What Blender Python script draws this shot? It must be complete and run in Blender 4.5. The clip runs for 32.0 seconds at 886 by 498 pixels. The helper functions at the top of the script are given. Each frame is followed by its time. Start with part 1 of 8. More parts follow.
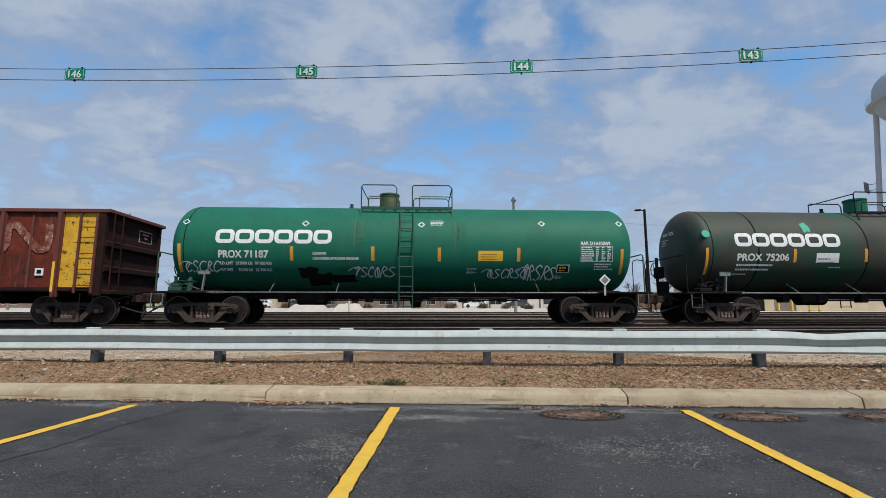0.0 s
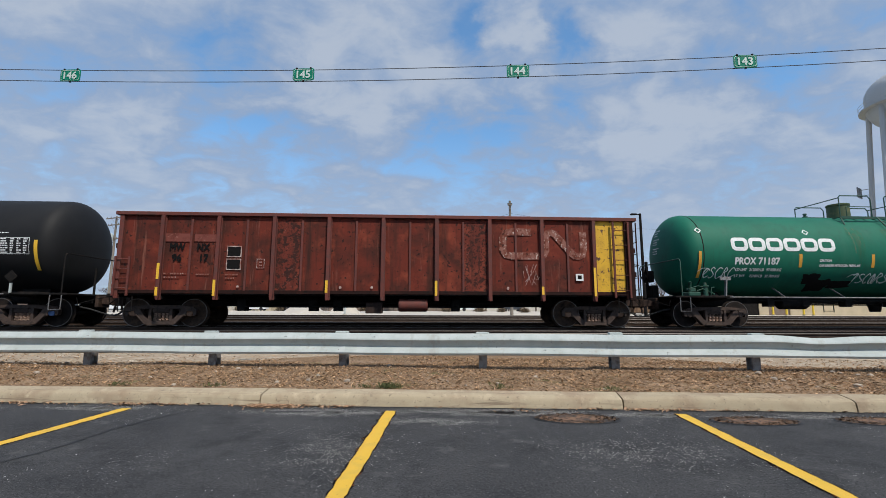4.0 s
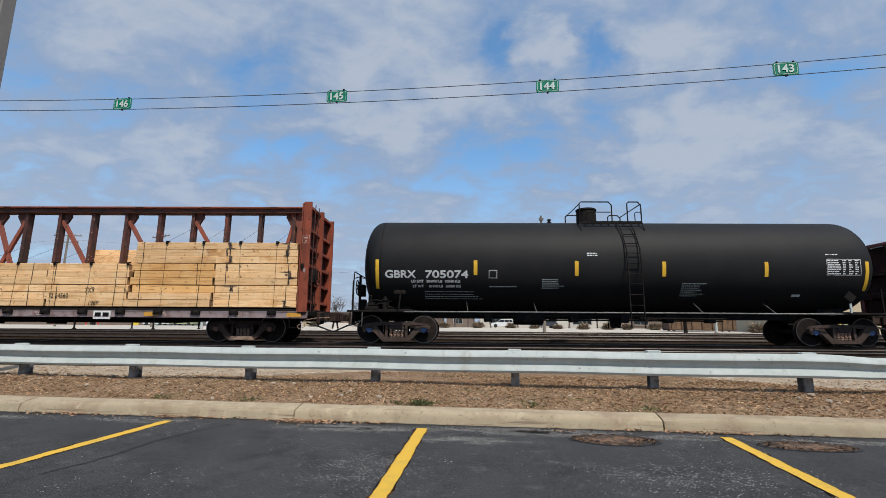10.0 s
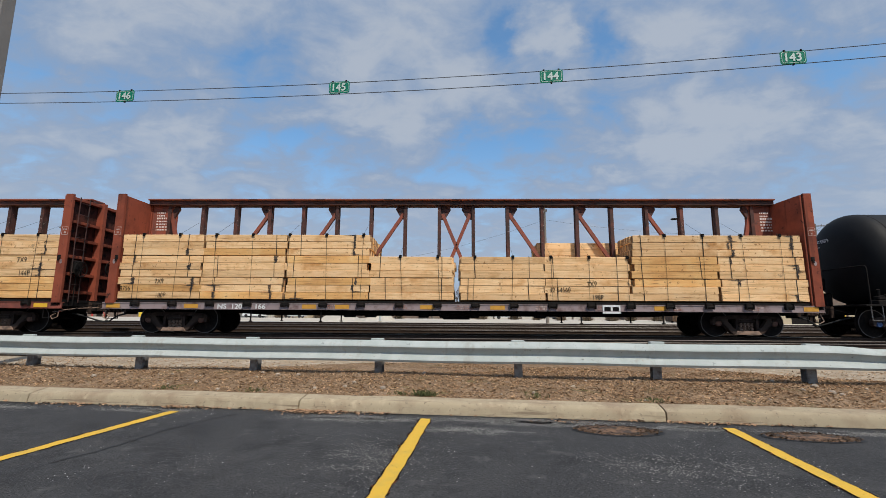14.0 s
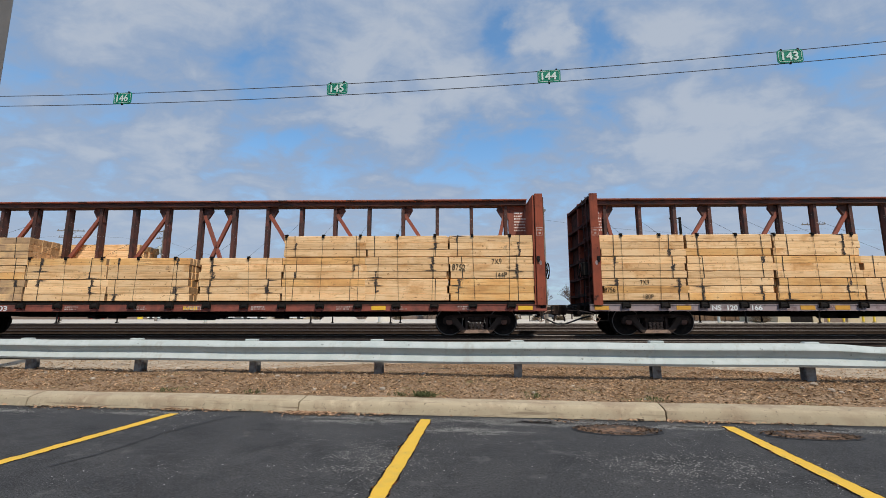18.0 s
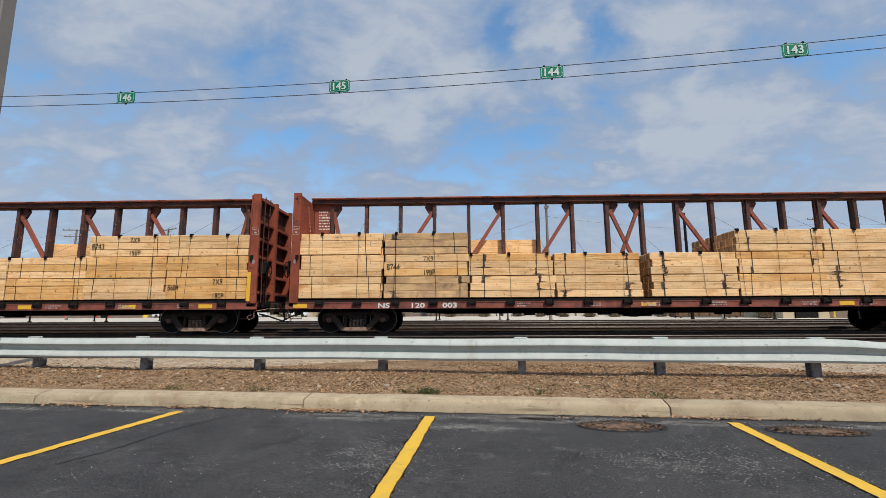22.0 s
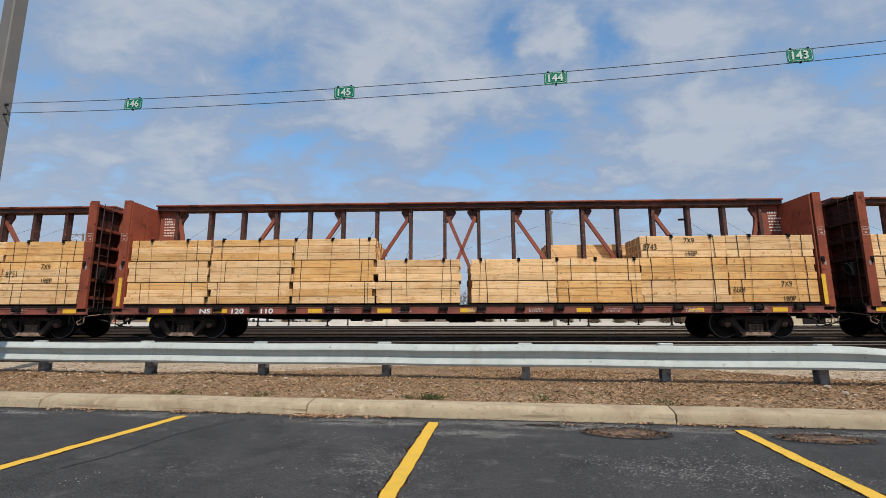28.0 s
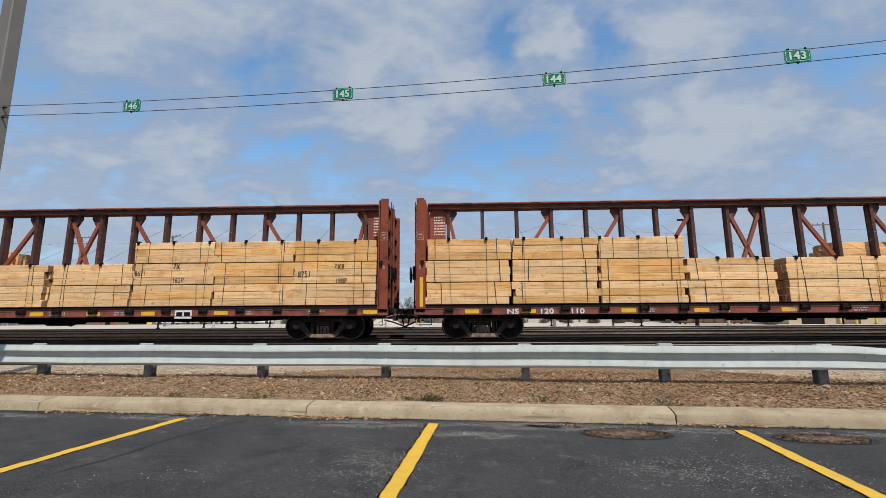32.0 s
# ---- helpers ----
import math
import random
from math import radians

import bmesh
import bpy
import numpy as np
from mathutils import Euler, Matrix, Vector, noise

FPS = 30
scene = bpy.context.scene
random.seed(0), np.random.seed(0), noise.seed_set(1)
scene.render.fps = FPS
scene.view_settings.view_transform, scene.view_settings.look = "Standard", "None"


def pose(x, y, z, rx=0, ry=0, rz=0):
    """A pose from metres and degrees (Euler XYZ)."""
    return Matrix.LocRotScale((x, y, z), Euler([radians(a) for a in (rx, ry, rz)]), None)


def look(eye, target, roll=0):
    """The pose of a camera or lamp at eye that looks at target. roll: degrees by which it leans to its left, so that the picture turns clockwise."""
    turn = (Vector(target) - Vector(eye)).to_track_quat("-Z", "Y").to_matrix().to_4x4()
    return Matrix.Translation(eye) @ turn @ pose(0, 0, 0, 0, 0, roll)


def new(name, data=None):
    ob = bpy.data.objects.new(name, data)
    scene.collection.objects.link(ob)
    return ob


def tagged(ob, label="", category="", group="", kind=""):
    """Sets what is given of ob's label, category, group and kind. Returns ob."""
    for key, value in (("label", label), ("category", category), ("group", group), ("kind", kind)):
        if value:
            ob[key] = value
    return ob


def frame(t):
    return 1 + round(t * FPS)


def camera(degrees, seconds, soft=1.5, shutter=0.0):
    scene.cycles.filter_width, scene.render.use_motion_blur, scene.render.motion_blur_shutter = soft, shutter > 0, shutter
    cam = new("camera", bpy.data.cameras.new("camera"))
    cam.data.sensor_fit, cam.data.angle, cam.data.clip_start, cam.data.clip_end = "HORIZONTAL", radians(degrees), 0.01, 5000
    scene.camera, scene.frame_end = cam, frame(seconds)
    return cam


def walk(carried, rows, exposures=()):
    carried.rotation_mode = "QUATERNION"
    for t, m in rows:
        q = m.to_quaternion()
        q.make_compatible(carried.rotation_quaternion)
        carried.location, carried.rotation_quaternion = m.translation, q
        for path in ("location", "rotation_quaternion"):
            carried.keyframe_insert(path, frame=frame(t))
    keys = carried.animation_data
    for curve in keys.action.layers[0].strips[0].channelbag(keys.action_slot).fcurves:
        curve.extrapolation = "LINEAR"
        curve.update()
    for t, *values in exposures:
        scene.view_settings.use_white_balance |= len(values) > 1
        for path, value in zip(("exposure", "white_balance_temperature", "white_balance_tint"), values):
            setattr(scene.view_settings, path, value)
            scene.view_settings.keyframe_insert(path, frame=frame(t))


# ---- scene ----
# Eye height and lens; x runs along the kerb, y away from the lot, z up from the asphalt.
EYE = Vector((0.0, 0.0, 0.977))
cam = camera(89.2, 32.0, soft=0.75)


def aim(yaw, pitch, roll):
    """The eye turned left by yaw, up by pitch and leaned by roll, in degrees."""
    a, b = radians(yaw), radians(pitch)
    ahead = Vector((-math.sin(a) * math.cos(b), math.cos(a) * math.cos(b), math.sin(b)))
    return look(EYE, EYE + ahead, roll)


PATH = [(t, aim(a, b, c)) for t, a, b, c in (
    (0, 3.48, 7.54, 0.01), (0.5, 3.46, 7.63, -0.01), (1, 3.47, 7.72, -0.03), (1.5, 3.57, 7.81, -0.05), (2, 3.60, 7.88, -0.13),
    (2.5, 3.49, 7.99, -0.07), (3, 3.28, 7.97, 0.06), (3.5, 3.02, 7.93, 0.14), (5.5, 3.10, 8.07, 0.28), (6, 3.51, 7.89, 0.49),
    (6.5, 4.14, 7.85, 0.61), (7, 4.84, 8.29, 0.56), (7.5, 5.64, 8.85, 0.45), (8, 6.21, 9.40, 0.52), (8.5, 6.64, 9.70, 0.69),
    (9, 6.87, 9.83, 0.67), (9.5, 6.97, 9.91, 0.55), (10, 6.97, 9.95, 0.39), (10.5, 6.95, 10.03, 0.24), (11, 6.95, 10.09, 0.18),
    (11.5, 7.04, 9.98, 0.18), (12, 7.19, 9.75, 0.23), (12.5, 7.29, 9.41, 0.24), (13, 7.30, 9.11, 0.24), (13.5, 7.33, 8.96, 0.32),
    (14, 7.37, 8.89, 0.36), (14.5, 7.40, 8.81, 0.34), (16.5, 7.23, 8.54, -0.03), (17, 7.22, 8.66, 0.00), (17.5, 7.24, 8.85, 0.00),
    (18, 7.23, 8.96, -0.02), (18.5, 7.18, 9.13, -0.11), (19, 7.12, 9.35, -0.18), (19.5, 7.06, 9.56, -0.26), (20, 7.02, 9.70, -0.29),
    (20.5, 7.09, 9.57, -0.29), (21, 7.30, 9.14, -0.34), (21.5, 7.50, 8.82, -0.30), (22, 7.65, 8.60, -0.27), (22.5, 7.82, 8.32, -0.10),
    (23, 8.05, 8.00, 0.12), (23.5, 8.18, 7.82, 0.32), (24, 8.17, 7.87, 0.32), (24.5, 8.06, 8.14, 0.25), (25, 8.03, 8.46, 0.22),
    (25.5, 8.06, 8.74, 0.23), (27.5, 8.12, 9.14, -0.08), (28, 8.15, 9.27, -0.10), (28.5, 8.17, 9.33, -0.04), (29, 8.17, 9.41, -0.08),
    (29.5, 8.09, 9.44, -0.22), (30, 8.02, 9.41, -0.33), (30.5, 8.02, 9.46, -0.34), (31, 8.02, 9.49, -0.29), (31.5, 8.03, 9.49, -0.27),
    (32, 8.04, 9.42, -0.33),
)]
EXPOSURES = [(0.0, -0.15, 6300, 10), (6.5, -0.09, 6300, 10), (9.0, -0.12, 6350, 10), (12.0, -0.12, 6450, 10), (13.3, -0.16, 6470, 10), (14.2, -0.21, 6480, 10), (16.5, -0.19, 6450, 10), (18.0, -0.13, 6470, 10), (20.5, -0.10, 6530, 10), (22.5, -0.08, 6650, 10), (32.0, -0.11, 6600, 10)]
walk(cam, PATH, EXPOSURES)

# ---- light ----
SUN_TO = Vector((0.45, -0.62, 1.05)).normalized()
sun = new("sun", bpy.data.lights.new("sun", "SUN"))
sun.data.energy, sun.data.angle, sun.data.color = 4.2, radians(1.0), (1.0, 0.92, 0.80)
sun.matrix_basis = look(SUN_TO * 60, (0, 0, 0))


def make_world():
    world = bpy.data.worlds.new("sky")
    scene.world = world
    world.use_nodes = True
    n, l = world.node_tree.nodes, world.node_tree.links
    n.clear()
    sky = n.new("ShaderNodeTexSky")
    sky.sky_type, sky.sun_disc = "NISHITA", False
    sky.sun_elevation = math.asin(SUN_TO.z)
    sky.sun_rotation = math.atan2(SUN_TO.x, SUN_TO.y)
    co = n.new("ShaderNodeTexCoord")
    sep = n.new("ShaderNodeSeparateXYZ")
    l.new(co.outputs["Generated"], sep.inputs[0])
    up = n.new("ShaderNodeMath")
    up.operation = "MAXIMUM"
    l.new(sep.outputs["Z"], up.inputs[0])
    up.inputs[1].default_value = 0.0
    lift = n.new("ShaderNodeMath")
    lift.operation = "ADD"
    l.new(up.outputs[0], lift.inputs[0])
    lift.inputs[1].default_value = 0.28
    flat = n.new("ShaderNodeVectorMath")
    flat.operation = "DIVIDE"
    l.new(co.outputs["Generated"], flat.inputs[0])
    three = n.new("ShaderNodeCombineXYZ")
    for k in range(3):
        l.new(lift.outputs[0], three.inputs[k])
    l.new(three.outputs[0], flat.inputs[1])

    def cloud(scale, detail, rough, dist, offset):
        m = n.new("ShaderNodeMapping")
        m.inputs["Location"].default_value = offset
        m.inputs["Scale"].default_value = (0.95, 1.15, 0.6)
        m.inputs["Rotation"].default_value = (0, 0, radians(-24))
        l.new(flat.outputs[0], m.inputs[0])
        t = n.new("ShaderNodeTexNoise")
        t.inputs["Scale"].default_value, t.inputs["Detail"].default_value = scale, detail
        t.inputs["Roughness"].default_value, t.inputs["Distortion"].default_value = rough, dist
        l.new(m.outputs[0], t.inputs["Vector"])
        return t.outputs["Fac"]

    def ramp(fac, lo, hi):
        r = n.new("ShaderNodeMapRange")
        r.interpolation_type = "SMOOTHSTEP"
        r.inputs["From Min"].default_value, r.inputs["From Max"].default_value = lo, hi
        l.new(fac, r.inputs[0])
        return r.outputs[0]

    def mix(fac, a, b):
        m = n.new("ShaderNodeMix")
        m.data_type = "RGBA"
        for value, slot in ((fac, m.inputs[0]), (a, m.inputs[6]), (b, m.inputs[7])):
            if isinstance(value, (tuple, float)):
                slot.default_value = value
            else:
                l.new(value, slot)
        return m.outputs[2]

    gain = n.new("ShaderNodeVectorMath")
    gain.operation = "MULTIPLY"
    l.new(sky.outputs[0], gain.inputs[0])
    gain.inputs[1].default_value = SKY_GAIN

    def math_of(op, a, b, c=None):
        m = n.new("ShaderNodeMath")
        m.operation = op
        for k, value in enumerate((a, b, c)):
            if value is None:
                continue
            if isinstance(value, (int, float)):
                m.inputs[k].default_value = value
            else:
                l.new(value, m.inputs[k])
        return m.outputs[0]

    # Bearings across the sky: sideways and upwards over the distance ahead.
    ahead = math_of("MAXIMUM", math_of("ABSOLUTE", sep.outputs["Y"], 0), 0.25)
    plane = n.new("ShaderNodeCombineXYZ")
    l.new(math_of("DIVIDE", sep.outputs["X"], ahead), plane.inputs[0])
    l.new(math_of("DIVIDE", sep.outputs["Z"], ahead), plane.inputs[1])
    stir = n.new("ShaderNodeTexNoise")
    stir.inputs["Scale"].default_value, stir.inputs["Detail"].default_value, stir.inputs["Roughness"].default_value = 4.5, 6, 0.58
    l.new(plane.outputs[0], stir.inputs["Vector"])
    swirl = n.new("ShaderNodeVectorMath")
    swirl.operation = "MULTIPLY_ADD"
    l.new(stir.outputs["Color"], swirl.inputs[0])
    swirl.inputs[1].default_value = (0.42, 0.26, 0.0)
    l.new(plane.outputs[0], swirl.inputs[2])
    total = math_of("MULTIPLY_ADD", cloud(*CLOUD_BIG), 1.1, CLOUD_BASE - 0.55)
    total = math_of("MULTIPLY_ADD", cloud(*CLOUD_SMALL), 1.25, math_of("ADD", total, -0.625))
    total = math_of("MULTIPLY_ADD", cloud(*CLOUD_FINE), 0.62, math_of("ADD", total, -0.31))
    for u, v, ru, rv, weight in CLOUD_BANKS + CLOUD_GAPS:
        m = n.new("ShaderNodeMapping")
        m.inputs["Scale"].default_value = (1 / ru, 1 / rv, 0)
        m.inputs["Location"].default_value = (-(u + 0.21) / ru, -(v + 0.13) / rv, 0)
        l.new(swirl.outputs[0], m.inputs[0])
        far = n.new("ShaderNodeVectorMath")
        far.operation = "LENGTH"
        l.new(m.outputs[0], far.inputs[0])
        total = math_of("MULTIPLY_ADD", ramp(far.outputs["Value"], 1.45, 0.0), weight * 0.8, total)
    veil = ramp(total, -0.10, 0.50)
    white = ramp(total, 0.34, 0.86)
    colour = mix(math_of("MULTIPLY", veil, 0.94), gain.outputs[0], mix(white, CLOUD_GREY, CLOUD_WHITE))
    # Pale haze close to the horizon.
    low = ramp(sep.outputs["Z"], 0.42, 0.0)
    hz = n.new("ShaderNodeMath")
    hz.operation = "MULTIPLY"
    l.new(low, hz.inputs[0])
    hz.inputs[1].default_value = 0.75
    colour = mix(hz.outputs[0], colour, HAZE)
    bg = n.new("ShaderNodeBackground")
    l.new(colour, bg.inputs["Color"])
    bg.inputs["Strength"].default_value = 1.0
    out = n.new("ShaderNodeOutputWorld")
    l.new(bg.outputs[0], out.inputs[0])


SKY_GAIN = (0.139, 0.190, 0.209)
CLOUD_WHITE, CLOUD_GREY, HAZE = (0.495, 0.555, 0.65, 1), (0.315, 0.415, 0.585, 1), (0.45, 0.535, 0.67, 1)
CLOUD_BASE = 0.39
CLOUD_BIG = (2.4, 5, 0.5, 0.4, (3.68, 1.7, 0.4))
CLOUD_SMALL = (5.2, 6, 0.55, 0.5, (0.3, 5.2, 1.0))
CLOUD_FINE = (11.0, 8, 0.62, 0.7, (4.1, 2.2, 3.0))
# Cloud banks and blue gaps: bearing, height, half width, half height, weight.
CLOUD_BANKS = [
    (-0.288, 0.655, 0.292, 0.188, 0.42),
    (-0.914, 0.459, 0.267, 0.078, 0.4),
    (0.457, 0.420, 0.247, 0.106, 0.48),
    (0.099, 0.689, 0.072, 0.052, 0.5),
    (0.440, 0.652, 0.107, 0.056, 0.35),
    (0.596, 0.666, 0.092, 0.056, 0.35),
    (-0.132, 0.496, 0.199, 0.072, 0.25),
    (0.198, 0.299, 0.096, 0.026, 0.3),
    (-0.439, 0.419, 0.086, 0.036, 0.2),
    (-1.268, 0.699, 0.228, 0.211, 0.1),
    (0.769, 0.409, 0.063, 0.050, 0.25),
]
CLOUD_GAPS = [
    (0.247, 0.662, 0.088, 0.087, -0.75),
    (0.005, 0.661, 0.067, 0.120, -0.5),
    (-0.599, 0.632, 0.122, 0.177, -0.3),
    (-0.571, 0.433, 0.161, 0.067, -0.5),
    (-0.026, 0.399, 0.141, 0.062, -0.5),
    (0.250, 0.472, 0.061, 0.096, -0.35),
    (0.727, 0.507, 0.097, 0.079, -0.4),
    (0.164, 0.349, 0.110, 0.029, -0.35),
    (-0.814, 0.746, 0.193, 0.100, -0.15),
    (-0.240, 0.326, 0.264, 0.025, -0.2),
]
make_world()

# ---- materials ----
def surface(name, base, rough=0.6, metal=0.0, spots=(), streaks=(), bump=(), rand=0.0, island=0.0, spec=0.5, coat=0.0, grain=()):
    """A painted, worn or plain surface. spots: (colour, size in 1/m, from, to) by noise; streaks: the same drawn out
    downwards; grain: the same drawn out along x; bump: (size in 1/m, strength); rand, island: how much pieces differ in brightness."""
    m = bpy.data.materials.new(name)
    m.use_nodes = True
    n, l = m.node_tree.nodes, m.node_tree.links
    b = n["Principled BSDF"]
    b.inputs["Roughness"].default_value, b.inputs["Metallic"].default_value = rough, metal
    b.inputs["Specular IOR Level"].default_value, b.inputs["Coat Weight"].default_value = spec, coat
    co, info = n.new("ShaderNodeTexCoord"), n.new("ShaderNodeObjectInfo")
    add = n.new("ShaderNodeVectorMath")
    add.operation = "ADD"
    far = n.new("ShaderNodeMath")
    far.operation = "MULTIPLY"
    l.new(info.outputs["Random"], far.inputs[0])
    far.inputs[1].default_value = 40.0
    l.new(co.outputs["Object"], add.inputs[0])
    l.new(far.outputs[0], add.inputs[1])
    where = add.outputs[0]
    colour = n.new("ShaderNodeRGB")
    colour.outputs[0].default_value = (*base, 1)
    now = colour.outputs[0]

    def noise_of(size, stretch, detail=6.0):
        mp = n.new("ShaderNodeMapping")
        mp.inputs["Scale"].default_value = stretch
        l.new(where, mp.inputs[0])
        t = n.new("ShaderNodeTexNoise")
        t.inputs["Scale"].default_value, t.inputs["Detail"].default_value, t.inputs["Roughness"].default_value = size, detail, 0.62
        l.new(mp.outputs[0], t.inputs["Vector"])
        return t.outputs["Fac"]

    for rows, stretch in ((spots, (1, 1, 1)), (streaks, (1, 1, 0.07)), (grain, (0.045, 1, 1))):
        for tint, size, lo, hi in rows:
            r = n.new("ShaderNodeMapRange")
            r.inputs["From Min"].default_value, r.inputs["From Max"].default_value = lo, hi
            l.new(noise_of(size, stretch), r.inputs[0])
            mx = n.new("ShaderNodeMix")
            mx.data_type = "RGBA"
            l.new(r.outputs[0], mx.inputs[0])
            l.new(now, mx.inputs[6])
            mx.inputs[7].default_value = (*tint, 1)
            now = mx.outputs[2]
    for amount, socket in ((rand, info.outputs["Random"]), (island, None)):
        if amount:
            if socket is None:
                socket = n.new("ShaderNodeNewGeometry").outputs["Random Per Island"]
            r = n.new("ShaderNodeMapRange")
            r.inputs["To Min"].default_value, r.inputs["To Max"].default_value = 1 - amount, 1 + amount
            l.new(socket, r.inputs[0])
            hs = n.new("ShaderNodeHueSaturation")
            l.new(r.outputs[0], hs.inputs["Value"])
            l.new(now, hs.inputs["Color"])
            now = hs.outputs[0]
    l.new(now, b.inputs["Base Color"])
    if bump:
        bp = n.new("ShaderNodeBump")
        bp.inputs["Strength"].default_value, bp.inputs["Distance"].default_value = bump[1], 0.01
        l.new(noise_of(bump[0], (1, 1, 1)), bp.inputs["Height"])
        l.new(bp.outputs[0], b.inputs["Normal"])
    return m


ASPHALT = surface("asphalt", (0.0435, 0.0435, 0.0455), 0.85, spots=(((0.064, 0.063, 0.064), 0.9, 0.42, 0.66), ((0.027, 0.027, 0.029), 2.6, 0.5, 0.68), ((0.014, 0.014, 0.015), 70, 0.52, 0.62), ((0.13, 0.128, 0.125), 95, 0.56, 0.66), ((0.10, 0.098, 0.095), 5.5, 0.60, 0.74)), bump=(160, 0.9), spec=0.3)
MULCH = surface("mulch", (0.215, 0.138, 0.080), 0.95, spots=(((0.30, 0.207, 0.132), 2.2, 0.42, 0.62), ((0.15, 0.135, 0.06), 3.1, 0.60, 0.70), ((0.085, 0.05, 0.032), 22, 0.52, 0.62), ((0.46, 0.37, 0.28), 60, 0.58, 0.68)), bump=(40, 1.0), spec=0.1)
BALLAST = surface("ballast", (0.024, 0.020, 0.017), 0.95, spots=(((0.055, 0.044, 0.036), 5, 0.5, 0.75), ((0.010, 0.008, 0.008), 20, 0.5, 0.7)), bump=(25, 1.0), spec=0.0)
PALE_GROUND = surface("pale_concrete", (0.50, 0.443, 0.36), 0.9, spots=(((0.40, 0.37, 0.33), 0.15, 0.45, 0.65), ((0.56, 0.52, 0.47), 1.2, 0.5, 0.7)), bump=(8, 0.3))
SAND = surface("bare_sand", (0.345, 0.275, 0.20), 0.95, spots=(((0.36, 0.285, 0.20), 1.4, 0.46, 0.66), ((0.58, 0.50, 0.40), 7, 0.52, 0.68), ((0.20, 0.15, 0.105), 16, 0.62, 0.70)), bump=(30, 0.6), spec=0.1)
DRY_GRASS = surface("dry_grass", (0.085, 0.095, 0.03), 0.95, spots=(((0.12, 0.13, 0.06), 0.3, 0.4, 0.7),))
KERB = surface("kerb_concrete", (0.385, 0.315, 0.210), 0.9, spots=(((0.29, 0.215, 0.14), 2.5, 0.46, 0.66), ((0.46, 0.37, 0.25), 9, 0.54, 0.70), ((0.20, 0.16, 0.11), 30, 0.60, 0.70), ((0.16, 0.125, 0.09), 6, 0.64, 0.72)), grain=(((0.22, 0.165, 0.11), 24, 0.60, 0.69),), bump=(90, 0.6), rand=0.05)
YELLOW_LINE = surface("road_paint_yellow", (0.70, 0.425, 0.040), 0.75, spots=(((0.55, 0.36, 0.06), 6, 0.5, 0.75), ((0.08, 0.07, 0.05), 38, 0.66, 0.7)), bump=(160, 0.5))
LINE_EDGE = surface("worn_line_edge", (0.008, 0.006, 0.005), 0.95, spots=(((0.13, 0.05, 0.02), 24, 0.55, 0.60), ((0.30, 0.28, 0.24), 60, 0.62, 0.68)), spec=0.05)
DUST = surface("pale_dust", (0.29, 0.28, 0.265), 0.95, island=0.5, spec=0.1)
GRIT = surface("pale_grit", (0.52, 0.51, 0.49), 0.9, island=0.5)
CRACK = surface("crack_tar", (0.012, 0.012, 0.013), 0.7)
DEBRIS = surface("leaf_debris", (0.175, 0.098, 0.055), 0.95, spots=(((0.045, 0.034, 0.028), 9, 0.46, 0.60), ((0.02, 0.017, 0.015), 30, 0.52, 0.62)), island=0.5, bump=(50, 0.8))
LITTER = surface("damp_litter", (0.085, 0.055, 0.036), 0.95, island=0.8, spec=0.15)
LEAF = surface("fallen_leaf", (0.32, 0.195, 0.115), 0.9, island=0.65)
CHIP = surface("wood_chip", (0.365, 0.235, 0.136), 0.95, island=0.85, spec=0.1)
STONE = surface("field_stone", (0.43, 0.36, 0.28), 0.85, spots=(((0.26, 0.205, 0.155), 18, 0.45, 0.65),), rand=0.2, bump=(40, 0.4))
GRASS = surface("grass", (0.085, 0.095, 0.03), 0.85, island=0.4)
GALV = surface("galvanised_steel", (0.39, 0.43, 0.415), 0.8, 0.0, spots=(((0.46, 0.495, 0.48), 4, 0.4, 0.65), ((0.40, 0.38, 0.33), 22, 0.62, 0.72), ((0.15, 0.16, 0.15), 7, 0.66, 0.73), ((0.10, 0.085, 0.07), 26, 0.68, 0.71)), streaks=(((0.34, 0.34, 0.31), 9, 0.56, 0.74),), bump=(60, 0.15), spec=0.2)
GALV_DARK = surface("weathered_post_steel", (0.24, 0.24, 0.24), 0.6, 0.4, spots=(((0.12, 0.10, 0.09), 12, 0.45, 0.65),))
RAIL_STEEL = surface("rail_head_steel", (0.11, 0.10, 0.092), 0.45, 0.9)
RAIL_RUST = surface("rail_rust", (0.048, 0.034, 0.027), 0.85, spots=(((0.075, 0.054, 0.041), 3, 0.45, 0.7),), spec=0.1)
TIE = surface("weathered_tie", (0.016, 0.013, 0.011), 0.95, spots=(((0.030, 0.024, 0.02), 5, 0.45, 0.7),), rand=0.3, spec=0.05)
STEEL_BLACK = surface("grimy_black_steel", (0.010, 0.009, 0.0085), 0.85, 0.0, spots=(((0.026, 0.019, 0.016), 5, 0.48, 0.7),), bump=(40, 0.2), spec=0.15)
TRUCK_IRON = surface("cast_truck_iron", (0.058, 0.041, 0.034), 0.76, 0.0, spots=(((0.088, 0.060, 0.047), 4, 0.45, 0.7), ((0.026, 0.022, 0.020), 11, 0.5, 0.7)), bump=(70, 0.4), rand=0.12, spec=0.2)
TRUCK_BROWN = surface("rusty_truck_iron", (0.044, 0.027, 0.021), 0.85, 0.0, spots=(((0.085, 0.055, 0.040), 4, 0.5, 0.7), ((0.022, 0.017, 0.015), 11, 0.48, 0.7)), bump=(70, 0.4), rand=0.12, spec=0.2)
